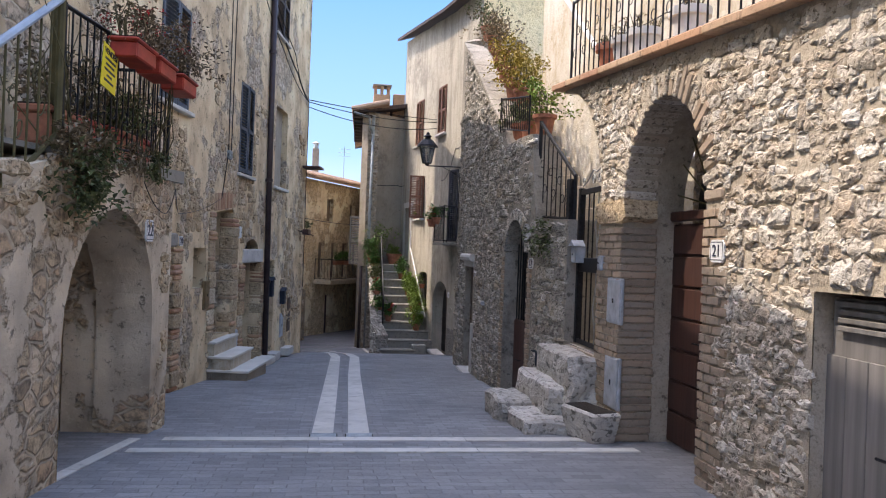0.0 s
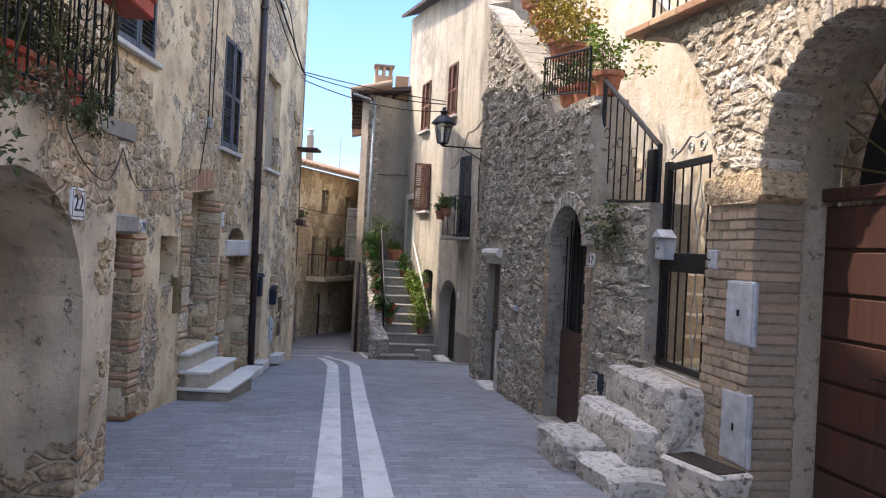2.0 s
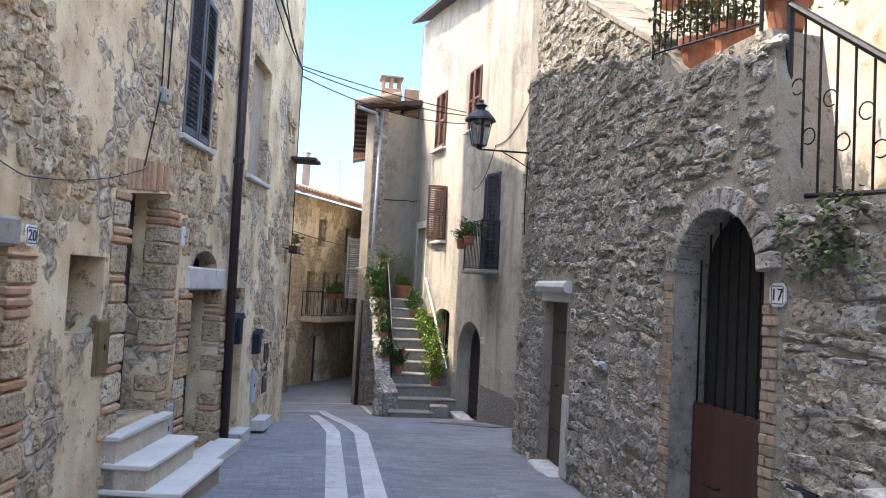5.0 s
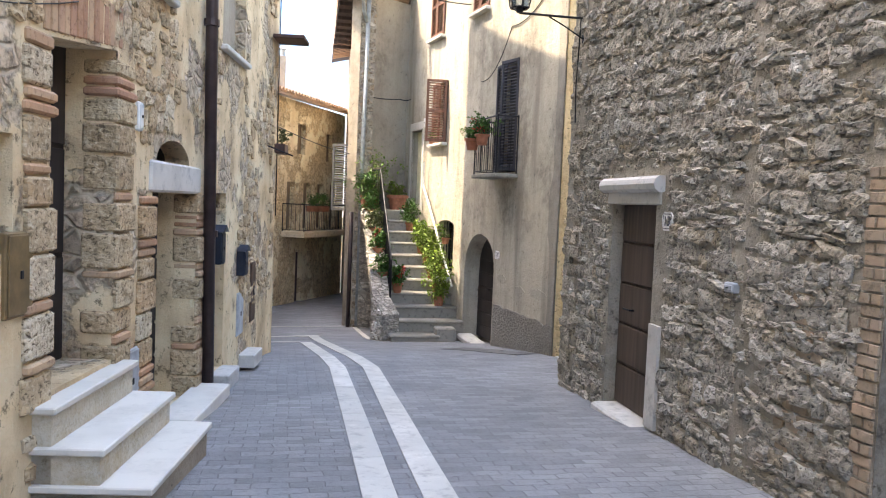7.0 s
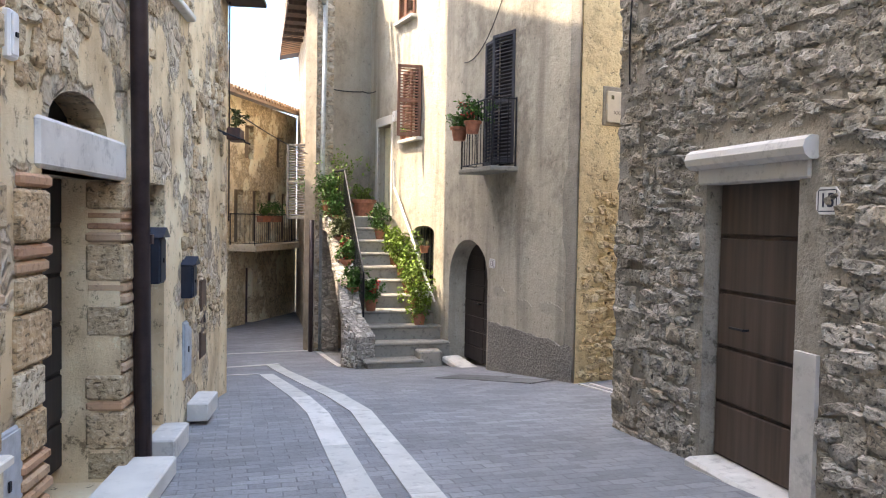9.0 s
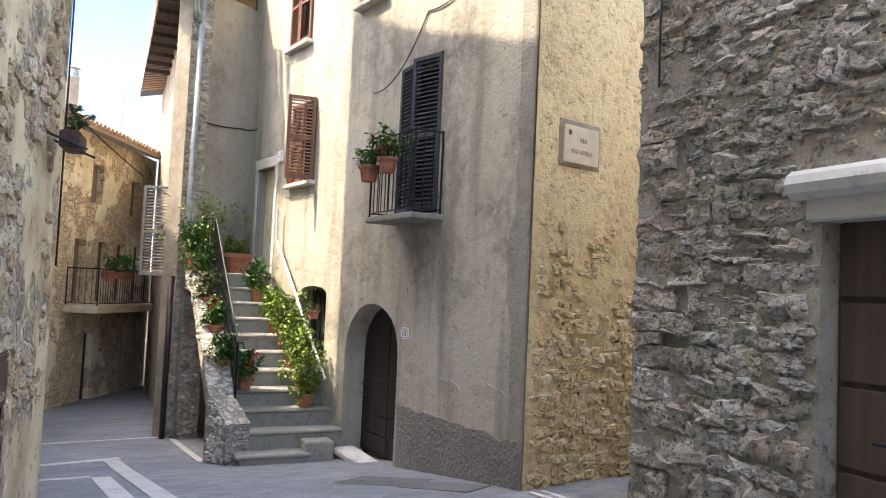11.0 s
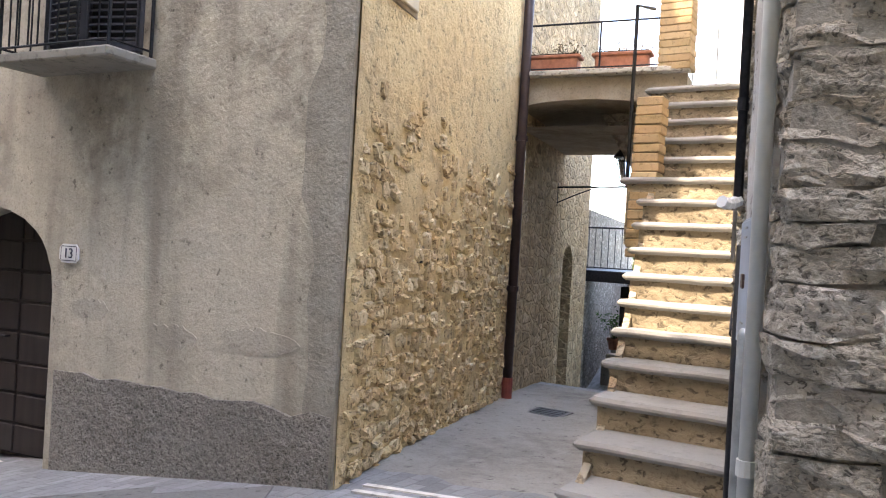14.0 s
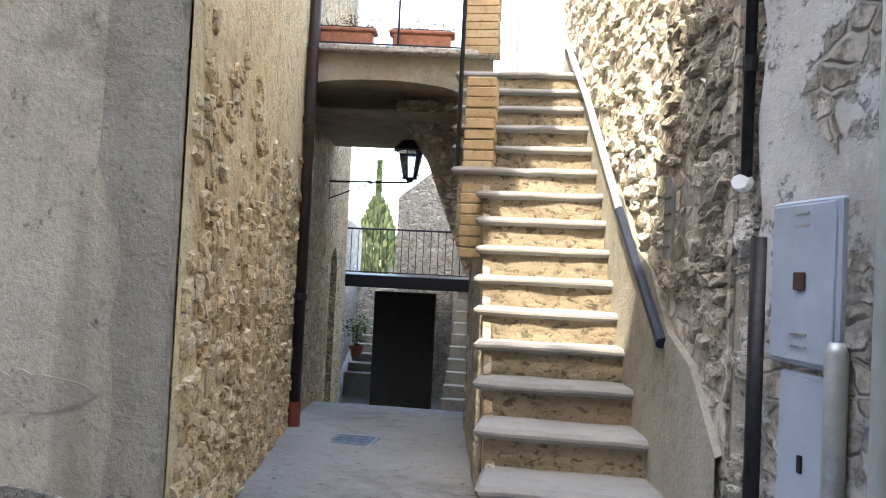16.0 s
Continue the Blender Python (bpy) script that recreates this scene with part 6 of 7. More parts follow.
tube(b, ((0, 0, 0), (1.2, 0, .3)), .085, 8)
me = mesh_of(b, "tile", M["tile"])
for k in range(34):
    o = new("tile", me)
    o.parent = t
    o.matrix_local = Matrix.Translation((.42 + .04 * k * .27, 25.15 + .27 * k, 6.1)) @ Matrix.Rotation(.02 * math.sin(k * 2.1), 4, "Z")
for k in range(9):
    b = BM()
    box(b, .5, 1.1, -.04, .04, 0, .09, .004)
    o = part("rafter", b, M["eave"], t)
    o.matrix_local = Matrix.Translation((.02 * k, 25.5 + k * .75, 5.9))
pipe("gutter", "grey roof gutter with a bend into the downpipe", [Vector((.5, 25.1, 5.98)), Vector((1.0, 25.35, 5.9)), Vector((1.05, 25.45, 5.6)), TOWER.at(1.45, 5.4, .09)], .045, M["zinc"])
t = thing("chimney", "brick chimney with an open vented top", "chimney", Matrix.Translation((1.45, 26.6, 6.25)))
b = BM()
box(b, -.28, .28, -.25, .25, -.2, .62, .015)
part("chimney_shaft", b, M["brick"], t)
for x in (-.22, 0, .22):
    for y in (-.2, .2):
        b = BM()
        box(b, x - .04, x + .04, y - .04, y + .04, .62, .9)
        part("vent_post", b, M["brick"], t)
b = BM()
box(b, -.32, .32, -.29, .29, .9, .96, .01)
part("cap", b, M["step"], t)
b = BM()
box(b, -.2, .2, -.12, .12, -.2, .55, .015)
solo("chimney_stub", b, M["brick"], "short brick chimney stub", "chimney", "", Matrix.Translation((2.05, 26.7, 6.4)))
cable("facade_cable", "cable stretched over the house wall", (TOWER.at(1.4, 3.72, .05), TOWER.at(.3, 3.78, .04), GREY.at(g2 + 5.1, 3.75, .04)), .012, .03)
t = thing("open_shutter", "pale louvred shutter standing open on the flank", "shutter", FLANK.m(1.6, 1.0, .05))
louvre_leaf(t, .55, 1.7, M["door_grey"], Matrix.Rotation(radians(60), 4, "Z"), 26)
blind(FLANK, .9, 1.9, -1.9, .35, .2, M["door_dark"], "door_11", "dark door in the stone flank")
blind(FLANK, 1.6, 2.4, 2.2, 3.7, .15, M["shutter_dark"], "window_5", "dark shuttered window in the flank")
pot_plant(Matrix.Translation((1.05, 27.2, 1.5)), "hanging plant on the flank wall", "green", .3, .06, 240, "terracotta", .1, .15, seed=260)

# ---- far house ----
for i, h in enumerate(HF):
    blind(FARW, h[0], h[1], h[2], h[3], .15, M["door_brown"] if i == 0 else M["shutter_far"], "door_12" if i == 0 else "window_far", "brown wooden door" if i == 0 else "closed far window shutters")
b = BM()
box(b, -2.1, 2.1, -.05, .75, -.16, 0, .01)
solo("far_balcony_slab", b, M["step_ochre"], "long stone balcony of the far house", "balcony", "", FARW.m(5.4, .3, 0))
fm = FARW.m(5.4, .3, 0)
railing("far_balcony_railing", "thin iron railing of the far balcony", [fm @ Vector(p) for p in ((2.05, .02, 0), (2.05, .7, 0), (-2.05, .7, 0), (-2.05, .02, 0))], .8, .12, .014, .007)
for k in range(2):
    pot_plant(fm @ Matrix.Translation((1.6 - k * .7, .75, .6)), "green trough plant on the far balcony", "green", .28, .07, 300, "terracotta", .1, .16, .6, seed=270 + k, group="far balcony plants")
b = BM()
ed = [FARW.at(s_, 4.12, .35) for s_ in (0, FARW.length)]
rings = [[b.verts.new(p + Vector((dx, dy, dz))) for p in ed] for dx, dy, dz in ((0, 0, 0), (0, 0, .1), (-3.2, 1.6, 1.0), (-3.2, 1.6, .9))]
skin(b, rings + [rings[0]], False)
solo("roof_far_house", b, M["tile"], "tiled roof slope of the far house", "roof")
t = thing("far_roof_tiles", "row of curved tiles along the far eaves", "roof tiles", kind="structure")
b = BM()
tube(b, ((0, .06, 0), (0, -.8, .26)), .07, 6)
me = mesh_of(b, "tile", M["tile"])
for k in range(40):
    o = new("tile", me)
    o.parent = t
    o.matrix_local = FARW.m(.1 + k * .195, 4.24, .33)
t = thing("far_chimney", "slim rendered chimney pipe with a metal cowl", "chimney", Matrix.Translation(FARW.at(4.6, 4.4, -.8)))
b = BM()
box(b, -.13, .13, -.13, .13, 0, 1.15, .01)
part("chimney_shaft", b, M["tower"], t)
b = BM()
lathe(b, ((.1, 1.15), (.1, 1.35), (.17, 1.36), (.02, 1.46)), 10)
part("cowl", b, M["zinc"], t)
t = thing("tv_antenna", "thin metal television aerial on the roof", "antenna", Matrix.Translation(FARW.at(6.6, 4.4, -.5)))
b = BM()
tube(b, ((0, 0, 0), (0, 0, 1.5)), .012, 5)
for z in (1.1, 1.25, 1.4):
    tube(b, ((-.25, 0, z), (.25, 0, z)), .006, 4)
part("mast", b, M["zinc"], t)
railing("far_stair_railing", "iron railing along the far side steps", [LOWW.at(1.0, .9, -.1), LOWW.at(4.4, .1, -.1)], .8, .14, .014, .007)
t = thing("far_steps", "stone steps rising in the far passage", "steps", kind="structure")
for k in range(6):
    b = BM()
    box(b, .9, 2.2, 35 + .3 * k, 35.4 + .3 * k, -2.3, -1.85 + .18 * k, .01)
    part("step", b, M["step"], t)
block("wall_far_close", ((.6, 37.5), (3.5, 37.5), (3.5, 38), (.6, 38)), -2.5, .6, M["far"], "house wall closing the far passage")
# unseen block at the street's bend, added to keep sun off the ground
block("wall_bend_house", ((-7, 24.1), (-2.6, 24.1), (-2.6, 26.78), (-7, 26.78)), -2.2, 5.6, M["far"], "unseen block added at the bend to shade the street")
# out of view; its extra height shades the foot of the flank
block("wall_bend", ((-7, 26.8), (-2.5, 26.8), (-2.5, 27.3), (-7, 27.3)), -2.2, 7.6, M["far"], "unseen wall round the bend, heightened to shade the stone flank")

# darker cement repair on the house corner
b = BM()
k = 24
lo = [GREY.at(.012, -.85 + 5.2 * i / k, .014) for i in range(k + 1)]
hi = [GREY.at(.24 + .05 * noise.noise(Vector((i * .9, 2, 0))) + (.1 if 7 < i < 12 else 0), -.85 + 5.2 * i / k, .016) for i in range(k + 1)]
rings = [[b.verts.new(q) for q in r_] for r_ in (lo, hi, [q + Vector((.03, 0, 0)) for q in hi])]
skin(b, rings, False)
solo("cement_repair", b, M["cement"], "darker cement repair along the house corner", "repair")
for s0_, s1_r, z_, seed_ in ((.3, .95, -.06, 5), (1.15, 1.62, -.1, 11), (2.0, 2.4, .02, 17), (1.9, 2.6, 1.52, 23)):
    b = BM()
    edge_ = lambda i, q: .05 * noise.noise(Vector((i * .8, q, seed_)))
    lo = [GREY.at(s0_ + (s1_r - s0_) * i / 14, z_ - .09 * math.sin(math.pi * i / 14) ** .5 + edge_(i, 1), .006) for i in range(15)]
    hi = [GREY.at(s0_ + (s1_r - s0_) * i / 14, z_ + .07 * math.sin(math.pi * i / 14) ** .5 + edge_(i, 9), .008) for i in range(15)]
    rings = [[b.verts.new(q) for q in r_] for r_ in ([q + Vector((.03, 0, 0)) for q in lo], lo, hi, [q + Vector((.03, 0, 0)) for q in hi])]
    skin(b, rings, False)
    solo("cement_repair", b, M["cement_patch"], "patch of darker cement on the grey render", "repair")

# ---- alley ----
M["sign_cream"] = plain("yellowed_sign_marble", (.62, .54, .4), .6, 0, .12, 5)
M["sign_ink"] = plain("worn_engraved_ink", (.3, .25, .19), .8)
plaque = thing("street_sign", "pale stone street sign with engraved letters", "street sign", ALLEY.m(ALLEY.length - .64, 2.47, .0))
b = BM()
box(b, -.31, .31, -.01, .01, -.23, .25, .01)
part("backing", b, M["tower"], plaque, "patch of brown mortar round the sign")
b = BM()
box(b, -.26, .26, 0, .035, -.19, .19, .006)
part("slab", b, M["sign_cream"], plaque)
lettering("VIA", .075, plaque, -.02, .0365, .05, M["sign_ink"])
lettering("XXI APRILE", .065, plaque, 0, .0365, -.07, M["sign_ink"])
b = BM()
box(b, -.02, .02, .034, .038, -.02, .03)
o = part("crest", b, M["stem"], plaque, "small dark crest")
o.location = (.18, 0, .11)
al = lambda x: ALLEY.length - (x - 3.352) / .9746
pipe("downpipe", "dark brown downpipe on the yellow flank", [ALLEY.at(al(7.55), 7.8, .07), ALLEY.at(al(7.5), 2.0, .07), ALLEY.at(al(7.45), -.95, .07)], .055, M["pipe"], [ALLEY.at(al(7.5), 1.9, .07), ALLEY.at(al(7.46), .2, .07)])
b = BM()
lathe(b, ((.062, 0), (.062, .3)), 12)
solo("pipe_foot", b, plain("rust_red_pipe", (.2, .05, .04), .6), "rust red cast foot of the downpipe", "pipe", "", Matrix.Translation(ALLEY.at(al(7.45), -1.1, .07)))
# no holes are cut: near-black plates paint the shade of putlog holes
for x, z, a, c in ((4.64, .55, .08, .07), (4.05, .0, .04, .05), (5.9, .25, .04, .04)):
    b = BM()
    box(b, -a, a, -.02, .006, -c, c, .004)
    solo("putlog_hole", b, M["dark"], "near-black plate painting a putlog hole's shade on the yellow wall", "hole", m=ALLEY.m(al(x), z, 0))

XS = (3.82, 4.21, 4.6, 4.95, 5.22, 5.42, 5.6, 5.76, 5.9, 6.05, 6.3, 6.53, 6.75, 6.96, 7.2, 7.42)
yl = lambda x: 16.92 + .142 * (x - 4.21)
yr = lambda x: 16.12 + .13 * (x - 4.2)
stairs = thing("alley_stairs", "steep worn stone stairs climbing beside the alley", "stairs", kind="structure")
for k, x in enumerate(XS):
    z = -.75 + .208 * k
    xn = XS[k + 1] if k + 1 < len(XS) else 8.4
    ex = .0 if x < 6.2 else .2
    b = BM()
    box(b, x + .04, xn + .06, yr(x) - .11, yl(x) - .02 + ex, z - .6 if k > 2 else -1.2, z - .06)
    for v in b.verts:
        v.co.x += .012 * noise.noise(v.co * 4)
    part("riser", b, M["riser"], stairs)
    b = BM()
    box(b, x, xn + .08, yr(x) - .11, yl(x) + .04 + ex, z - .06, z, .022)
    bmesh.ops.subdivide_edges(b, edges=[e for e in b.edges if e.calc_length() > .3], cuts=5)
    for v in b.verts:
        v.co.x += .022 * noise.noise(v.co * 5 + Vector((k, 0, 0)))
        v.co.z += .008 * noise.noise(v.co * 6)
    part("tread", b, M["tread"], stairs)
SL = Wall(((3.85, 16.83), (8.4, 17.5)), 1)
SL.build("wall_stair_left", lambda s: -1.3, lambda s: max(-.8, -.72 + .208 * sum(1 for x in XS if x - 3.9 < s) - .36), .05, [], M["rubble_warm"], "rubble side of the alley stairs")
SR = Wall(((3.62, 15.91), (8.5, 16.62)), 1)
SR.build("wall_stair_right", lambda s: -1.2, lambda s: 3.4 + .5 * s, .35, [], M["rubble_pale"], "pale rubble wall beside the stairs")
b = BM()
rings = []
for k in range(14):
    s_ = .02 + k * .36
    zt = -.2 + .62 * s_ + (.1 if k % 2 else 0)
    rings.append([b.verts.new(SR.at(s_, -1.1, .03)), b.verts.new(SR.at(s_, zt, .03)), b.verts.new(SR.at(s_, zt + .02, -.02))])
skin(b, rings, False)
solo("stair_dado", b, M["cement"], "smooth cement dado along the stair wall", "plinth")
t = thing("stair_handrail", "steel handrail, blue-black at its lower end", "handrail", Matrix.Translation(SR.at(.78, .2, .04)))
o0 = Vector(SR.at(.78, .2, .04))
b = BM()
tube(b, (Vector((0, 0, 0)), SR.at(1.85, .95, .04) - o0), .036, 10)
part("lower_tube", b, M["blue_box"], t, "blue-black painted tube")
b = BM()
tube(b, (SR.at(1.85, .95, .04) - o0, SR.at(3.1, 1.95, .06) - o0, SR.at(4.9, 3.15, .06) - o0), .028, 10)
part("upper_tube", b, M["panel"], t, "grey painted tube")
t = thing("brick_pillar", "slim pillar of pale yellow bricks", "pillar", Matrix.Translation((6.4, 17.25, .62)))
rng = random.Random(6)
for k in range(17):
    b = BM()
    box(b, -.1 + rng.uniform(-.01, .01), .1, -.12 + rng.uniform(-.012, .012), .12, .0, .078, .008)
    o = part("brick", b, M["brick_yellow"], t)
    o.location = (.006 * k, .0, k * .085)
b = BM()
tube(b, ((6.42, 17.42, 1.3), (6.45, 17.42, 2.9), (6.9, 17.4, 3.0)), .018, 8)
solo("iron_stay", b, M["iron"], "black iron stay beside the pillar", "rail", "")
# bridge over the passage
BR = Wall(((7.86, 17.3), (7.6, 19.2)), 1)
BR.build("wall_bridge", lambda s: 2.05, lambda s: 2.6, 2.4, [(.3, BR.length - .05, 2.05 - .2, lambda s: 2.15 + .2 * math.sqrt(max(0, 1 - ((s - 1.1) / .95) ** 2)))], M["tower"], "rendered bridge over the passage with a low vault")
b = BM()
box(b, -1.0, 1.0, -.02, .12, 0, .06, .01)
solo("bridge_coping", b, M["step_pale"], "pale stone coping of the bridge", "coping", m=BR.m(.97, 2.6, 0))
railing("bridge_railing", "thin iron railing on the bridge", [BR.at(.05, 2.66, -.03), BR.at(1.85, 2.66, -.03)], .55, .9, .012, .012)
for k in range(2):
    pot_plant(BR.m(.72 + k * .78, 2.66, -.15), "long terracotta trough on the bridge", "dry", .1, .03, 160, "terracotta", .1, .22, .66, seed=300 + k, group="bridge troughs")
t = thing("brick_post", "square brick post above the bridge", "pillar", Matrix.Translation((7.85, 17.42, 2.62)))
for k in range(16):
    b = BM()
    box(b, -.13, .13, -.17 + rng.uniform(-.01, .01), .17, 0, .072, .006)
    o = part("brick", b, M["brick_yellow"], t)
    o.location = (0, 0, k * .078)
railing("top_gate", "white painted iron gate at the top of the stairs", [(8.3, 16.85, 2.38), (8.25, 17.6, 2.38)], 1.3, .2, .014, .01, material=M["white_pot"])
block("wall_top_pale", ((11.5, 15.5), (12, 15.5), (12, 17.4), (11.5, 17.4)), 1.5, 5.5, M["white"], "pale house wall beyond the stair head")
block("stair_head", ((8.4, 16.4), (11.5, 16.8), (11.5, 18), (8.3, 17.6)), 1.9, 2.36, M["step_ochre"], "stone landing at the head of the stairs")
block("wall_right_body", ((3.2, 15.2), (9, 15.9), (9, 16.35), (8.5, 16.4), (3.65, 15.65)), -1, 3.2, M["rubble"], "body of the rubble house beside the stairs")
PR = Wall(((8.0, 17.45), (10.4, 17.7)), 1)
PR.build("wall_passage_right", lambda s: -3, lambda s: 2.3, .3, [], M["rubble"], "rubble wall inside the passage")
b = BM()
for x_ in (8.35, 10.2):
    [b.verts.new((x_, y_ + .05 * (x_ - 8.35), z_)) for y_, z_ in ((17.55, .5), (17.78, 1.1), (18.0, 1.65), (18.3, 2.1), (18.4, 2.3), (17.4, 2.3), (17.4, .5))]
vs_ = list(b.verts)
skin(b, [vs_[:7], vs_[7:]])
b.faces.new(vs_[:7][::-1])
b.faces.new(vs_[7:])
solo("vault_haunch", b, M["rubble"], "dark rubble haunch of the vault over the passage", "vault")
lantern(Matrix.Translation((9.6, 19.45, 1.55)) @ Matrix.Rotation(math.pi - .1, 4, "Z"), "black lantern hung beyond the passage", 1.05)
# lower court beyond the passage
# deck stretched far back so that it shades the court underneath
b = BM()
box(b, 12.6, 15.9, 16.4, 21, .18, .38, .01)
solo("footbridge", b, M["iron"], "dark steel footbridge over the lower court", "footbridge", "")
railing("footbridge_railing", "thin iron railing of the footbridge", [(12.6, 20.9, .38), (12.6, 17.9, .38)], .75, .12, .016, .007)
t = thing("court_stairs", "narrow stone stairs in the lower court", "stairs", kind="structure")
for k in range(13):
    b = BM()
    box(b, 11.2 + .16 * k, 12.0 + .16 * k, 17.65, 18.15, -3, -1.3 + .17 * k, .01)
    part("step", b, M["step"], t)
t = thing("garden_stairs", "far stone stairs rising between walls", "stairs", kind="structure")
for k in range(14):
    b = BM()
    box(b, 16 + .3 * k, 17 + .3 * k, 20.0, 20.9, -3, -1.7 + .17 * k, .01)
    part("step", b, M["step"], t)
# solid near-black box paints the shaded opening below the deck
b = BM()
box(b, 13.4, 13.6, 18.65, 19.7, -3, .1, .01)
solo("dark_doorway", b, M["dark"], "near-black box painting the shaded opening under the footbridge", "doorway")
block("wall_court_left", ((15, 20.95), (22, 22.2), (22, 22.6), (15, 21.4)), -3, 1.6, M["rubble"], "grey rubble wall of the lower court")
# mostly unseen bulk, added to cut the sky's light in the court
block("wall_court_south", ((12.3, 14), (21, 14.5), (21, 17.6), (12.3, 17.4)), -3, 6.0, M["rubble_pale"], "rubble house beside the court, its unseen bulk added to dim it")
block("wall_court_far", ((21, 16), (21.5, 16), (21.5, 22), (21, 22)), -3, .3, M["rubble"], "grey wall at the end of the court")
block("wall_court_house", ((16.2, 18.7), (18.4, 18.7), (18.4, 19.95), (16.2, 19.95)), -3, lambda x, y: 2.0 + .8 * (19.95 - y), M["rubble_pale"], "small stone house lit by the sun beyond the court")
pot_plant(Matrix.Translation((16.2, 20.7, -1.4)), "bushy green plant on the court stairs", "green", .5, .07, 300, "terracotta", .15, .25, seed=320)


def cypress(m, tall, label):
    rng = random.Random(77)
    t = thing("cypress_tree", label, "tree", m)
    b = BM()
    tube(b, ((0, 0, 0), (0.05, 0, tall * .5), (0, 0, tall * .95)), (.18, .1, .02), 8)
    for k in range(24):
        z = tall * (.1 + .85 * k / 24)
        a = k * 2.4
        tube(b, ((0, 0, z), (.5 * math.cos(a), .5 * math.sin(a), z + .8)), (.03, .01), 5)
    part("trunk", b, M["stem"], t)
    b = BM()
    for i in range(5200):
        z = rng.random() ** .8
        r = 1.0 * (math.sin(min(1, z * 1.15 + .08) * math.pi) ** .6) * (.55 + .5 * rng.random()) * (1 - .25 * z)
        a = rng.uniform(0, 6.283)
        p = Vector((r * math.cos(a), r * math.sin(a), z * tall))
        d = Vector((.4 * math.cos(a), .4 * math.sin(a), 1 + .4 * rng.random())).normalized()
        s_ = d.cross(Vector((rng.gauss(0, 1), rng.gauss(0, 1), 0))).normalized()
        ln = .28 * rng.uniform(.6, 1.4)
        b.faces.new([b.verts.new(q) for q in (p, p + d * ln * .5 + s_ * ln * .22, p + d * ln, p + d * ln * .5 - s_ * ln * .22)])
    part("crown", b, LEAFS["olive"], t)


cypress(Matrix.Translation((30, 23.7, -2.5)), 7.0, "tall light green garden tree beyond the roofs")
block("wall_garden_far", ((34, 15), (34.5, 15), (34.5, 30), (34, 30)), -3, 1.6, M["house"], "pale far house wall beyond the garden")

# north face of the rubble house: boxes and pipes
t = wall_box(STONE, STONE.cum[3] + .6, .254, 0.37, 0.55, .05, M["panel_blue"], "meter_cabinet", "pale blue-grey steel meter cabinet", "cabinet")
for z_ in (.06, .1, .46, .5):
    b = BM()
    box(b, -.04, .04, .058, .062, z_, z_ + .008)
    part("vent_slot", b, M["zinc"], t)
b = BM()
box(b, -.03, .03, .058, .068, .25, .31, .003)
part("badge", b, M["door_brown"], t, "small square rust-red badge")
wall_box(STONE, STONE.cum[3] + .59, -.36, 0.3, 0.59, .035, M["panel_blue"], "meter_cabinet", "peeling blue-grey steel hatch below the cabinet", "cabinet")
pipe("downpipe", "pale grey drainpipe on the rubble corner", [STONE.at(STONE.cum[3] + .2, 5, .06), STONE.at(STONE.cum[3] + .2, -.9, .06)], .03, M["zinc_pale"], [STONE.at(STONE.cum[3] + .2, z_, .06) for z_ in (2.0, -.15)])
pipe("downpipe", "short grey pipe with a domed cap", [STONE.at(STONE.cum[3] + .4, .35, .06), STONE.at(STONE.cum[3] + .4, .32, .06), STONE.at(STONE.cum[3] + .4, -.9, .06)], [.022, .035, .035], M["zinc"], [])
pipe("downpipe", "black iron pipe down the stone wall", [STONE.at(STONE.cum[3] + .96, 5, .06), STONE.at(STONE.cum[3] + .96, .9, .06)], .022, M["iron"], [STONE.at(STONE.cum[3] + .96, 1.35, .06)])
pipe("flex_conduit", "black cable duct below a ribbed hose", [STONE.at(STONE.cum[3] + .9, .69, .02), STONE.at(STONE.cum[3] + .89, -.9, .02)], .042, M["iron"])
b = BM()
tube(b, [STONE.at(STONE.cum[3] + .96 - .012 * k, .9 - .02 * math.sin(k * .3), .06 + .01 * k) for k in range(9)], [.024 if k % 2 else .03 for k in range(9)], 8)
solo("ribbed_hose", b, M["tag"], "pale ribbed hose end", "hose", "")
t = thing("niche_grille", "small arched iron meter door in the stones", "grille", SR.m(.64, .62, .06))
b = BM()
prism(b, outline(.06, .34, .4), 0, .02)
part("plate", b, M["door_grey"], t)
for k in range(4):
    b = BM()
    box(b, -.05, .05, .02, .026, .05 + k * .08, .06 + k * .08)
    part("bar", b, M["iron"], t)

# peeling pale render on the north face
b = BM()
c3 = STONE.cum[3]
k = 20
lo = [STONE.at(c3 + .2 + .05 * noise.noise(Vector((i * .5, 1, 0))), -.85 + 3.6 * i / k  , .025) for i in range(k + 1)]
hi = [STONE.at(c3 + .93 + .06 * noise.noise(Vector((i * .6, 7, 0))), -.85 + 3.6 * i / k  , .025) for i in range(k + 1)]
rings = [[b.verts.new(q) for q in r_] for r_ in ([q + Vector((0, -.06, 0)) for q in lo], lo, hi, [q + Vector((0, -.06, 0)) for q in hi])]
skin(b, rings, False)
solo("peeling_render", b, M["peel"], "pale peeling render round the meter cabinets", "render")
b = BM()
prism(b, [(.045 * math.cos(t_) * (1 + .4 * math.sin(3 * t_ + 1)), .1 * math.sin(t_) * (1 + .3 * math.cos(5 * t_))) for t_ in [2 * math.pi * q / 14 for q in range(14)]], 0, .006)
solo("render_hole", b, M["rubble"], "dark hole where the render has fallen", "hole", m=STONE.m(c3 + .52, 1.05, .026) @ Matrix.Rotation(.5, 4, "Y"))

# ---- stones, bricks and setts, last ----
so = bpy.data.objects["wall_stone_house"]
rs = random.Random(31)
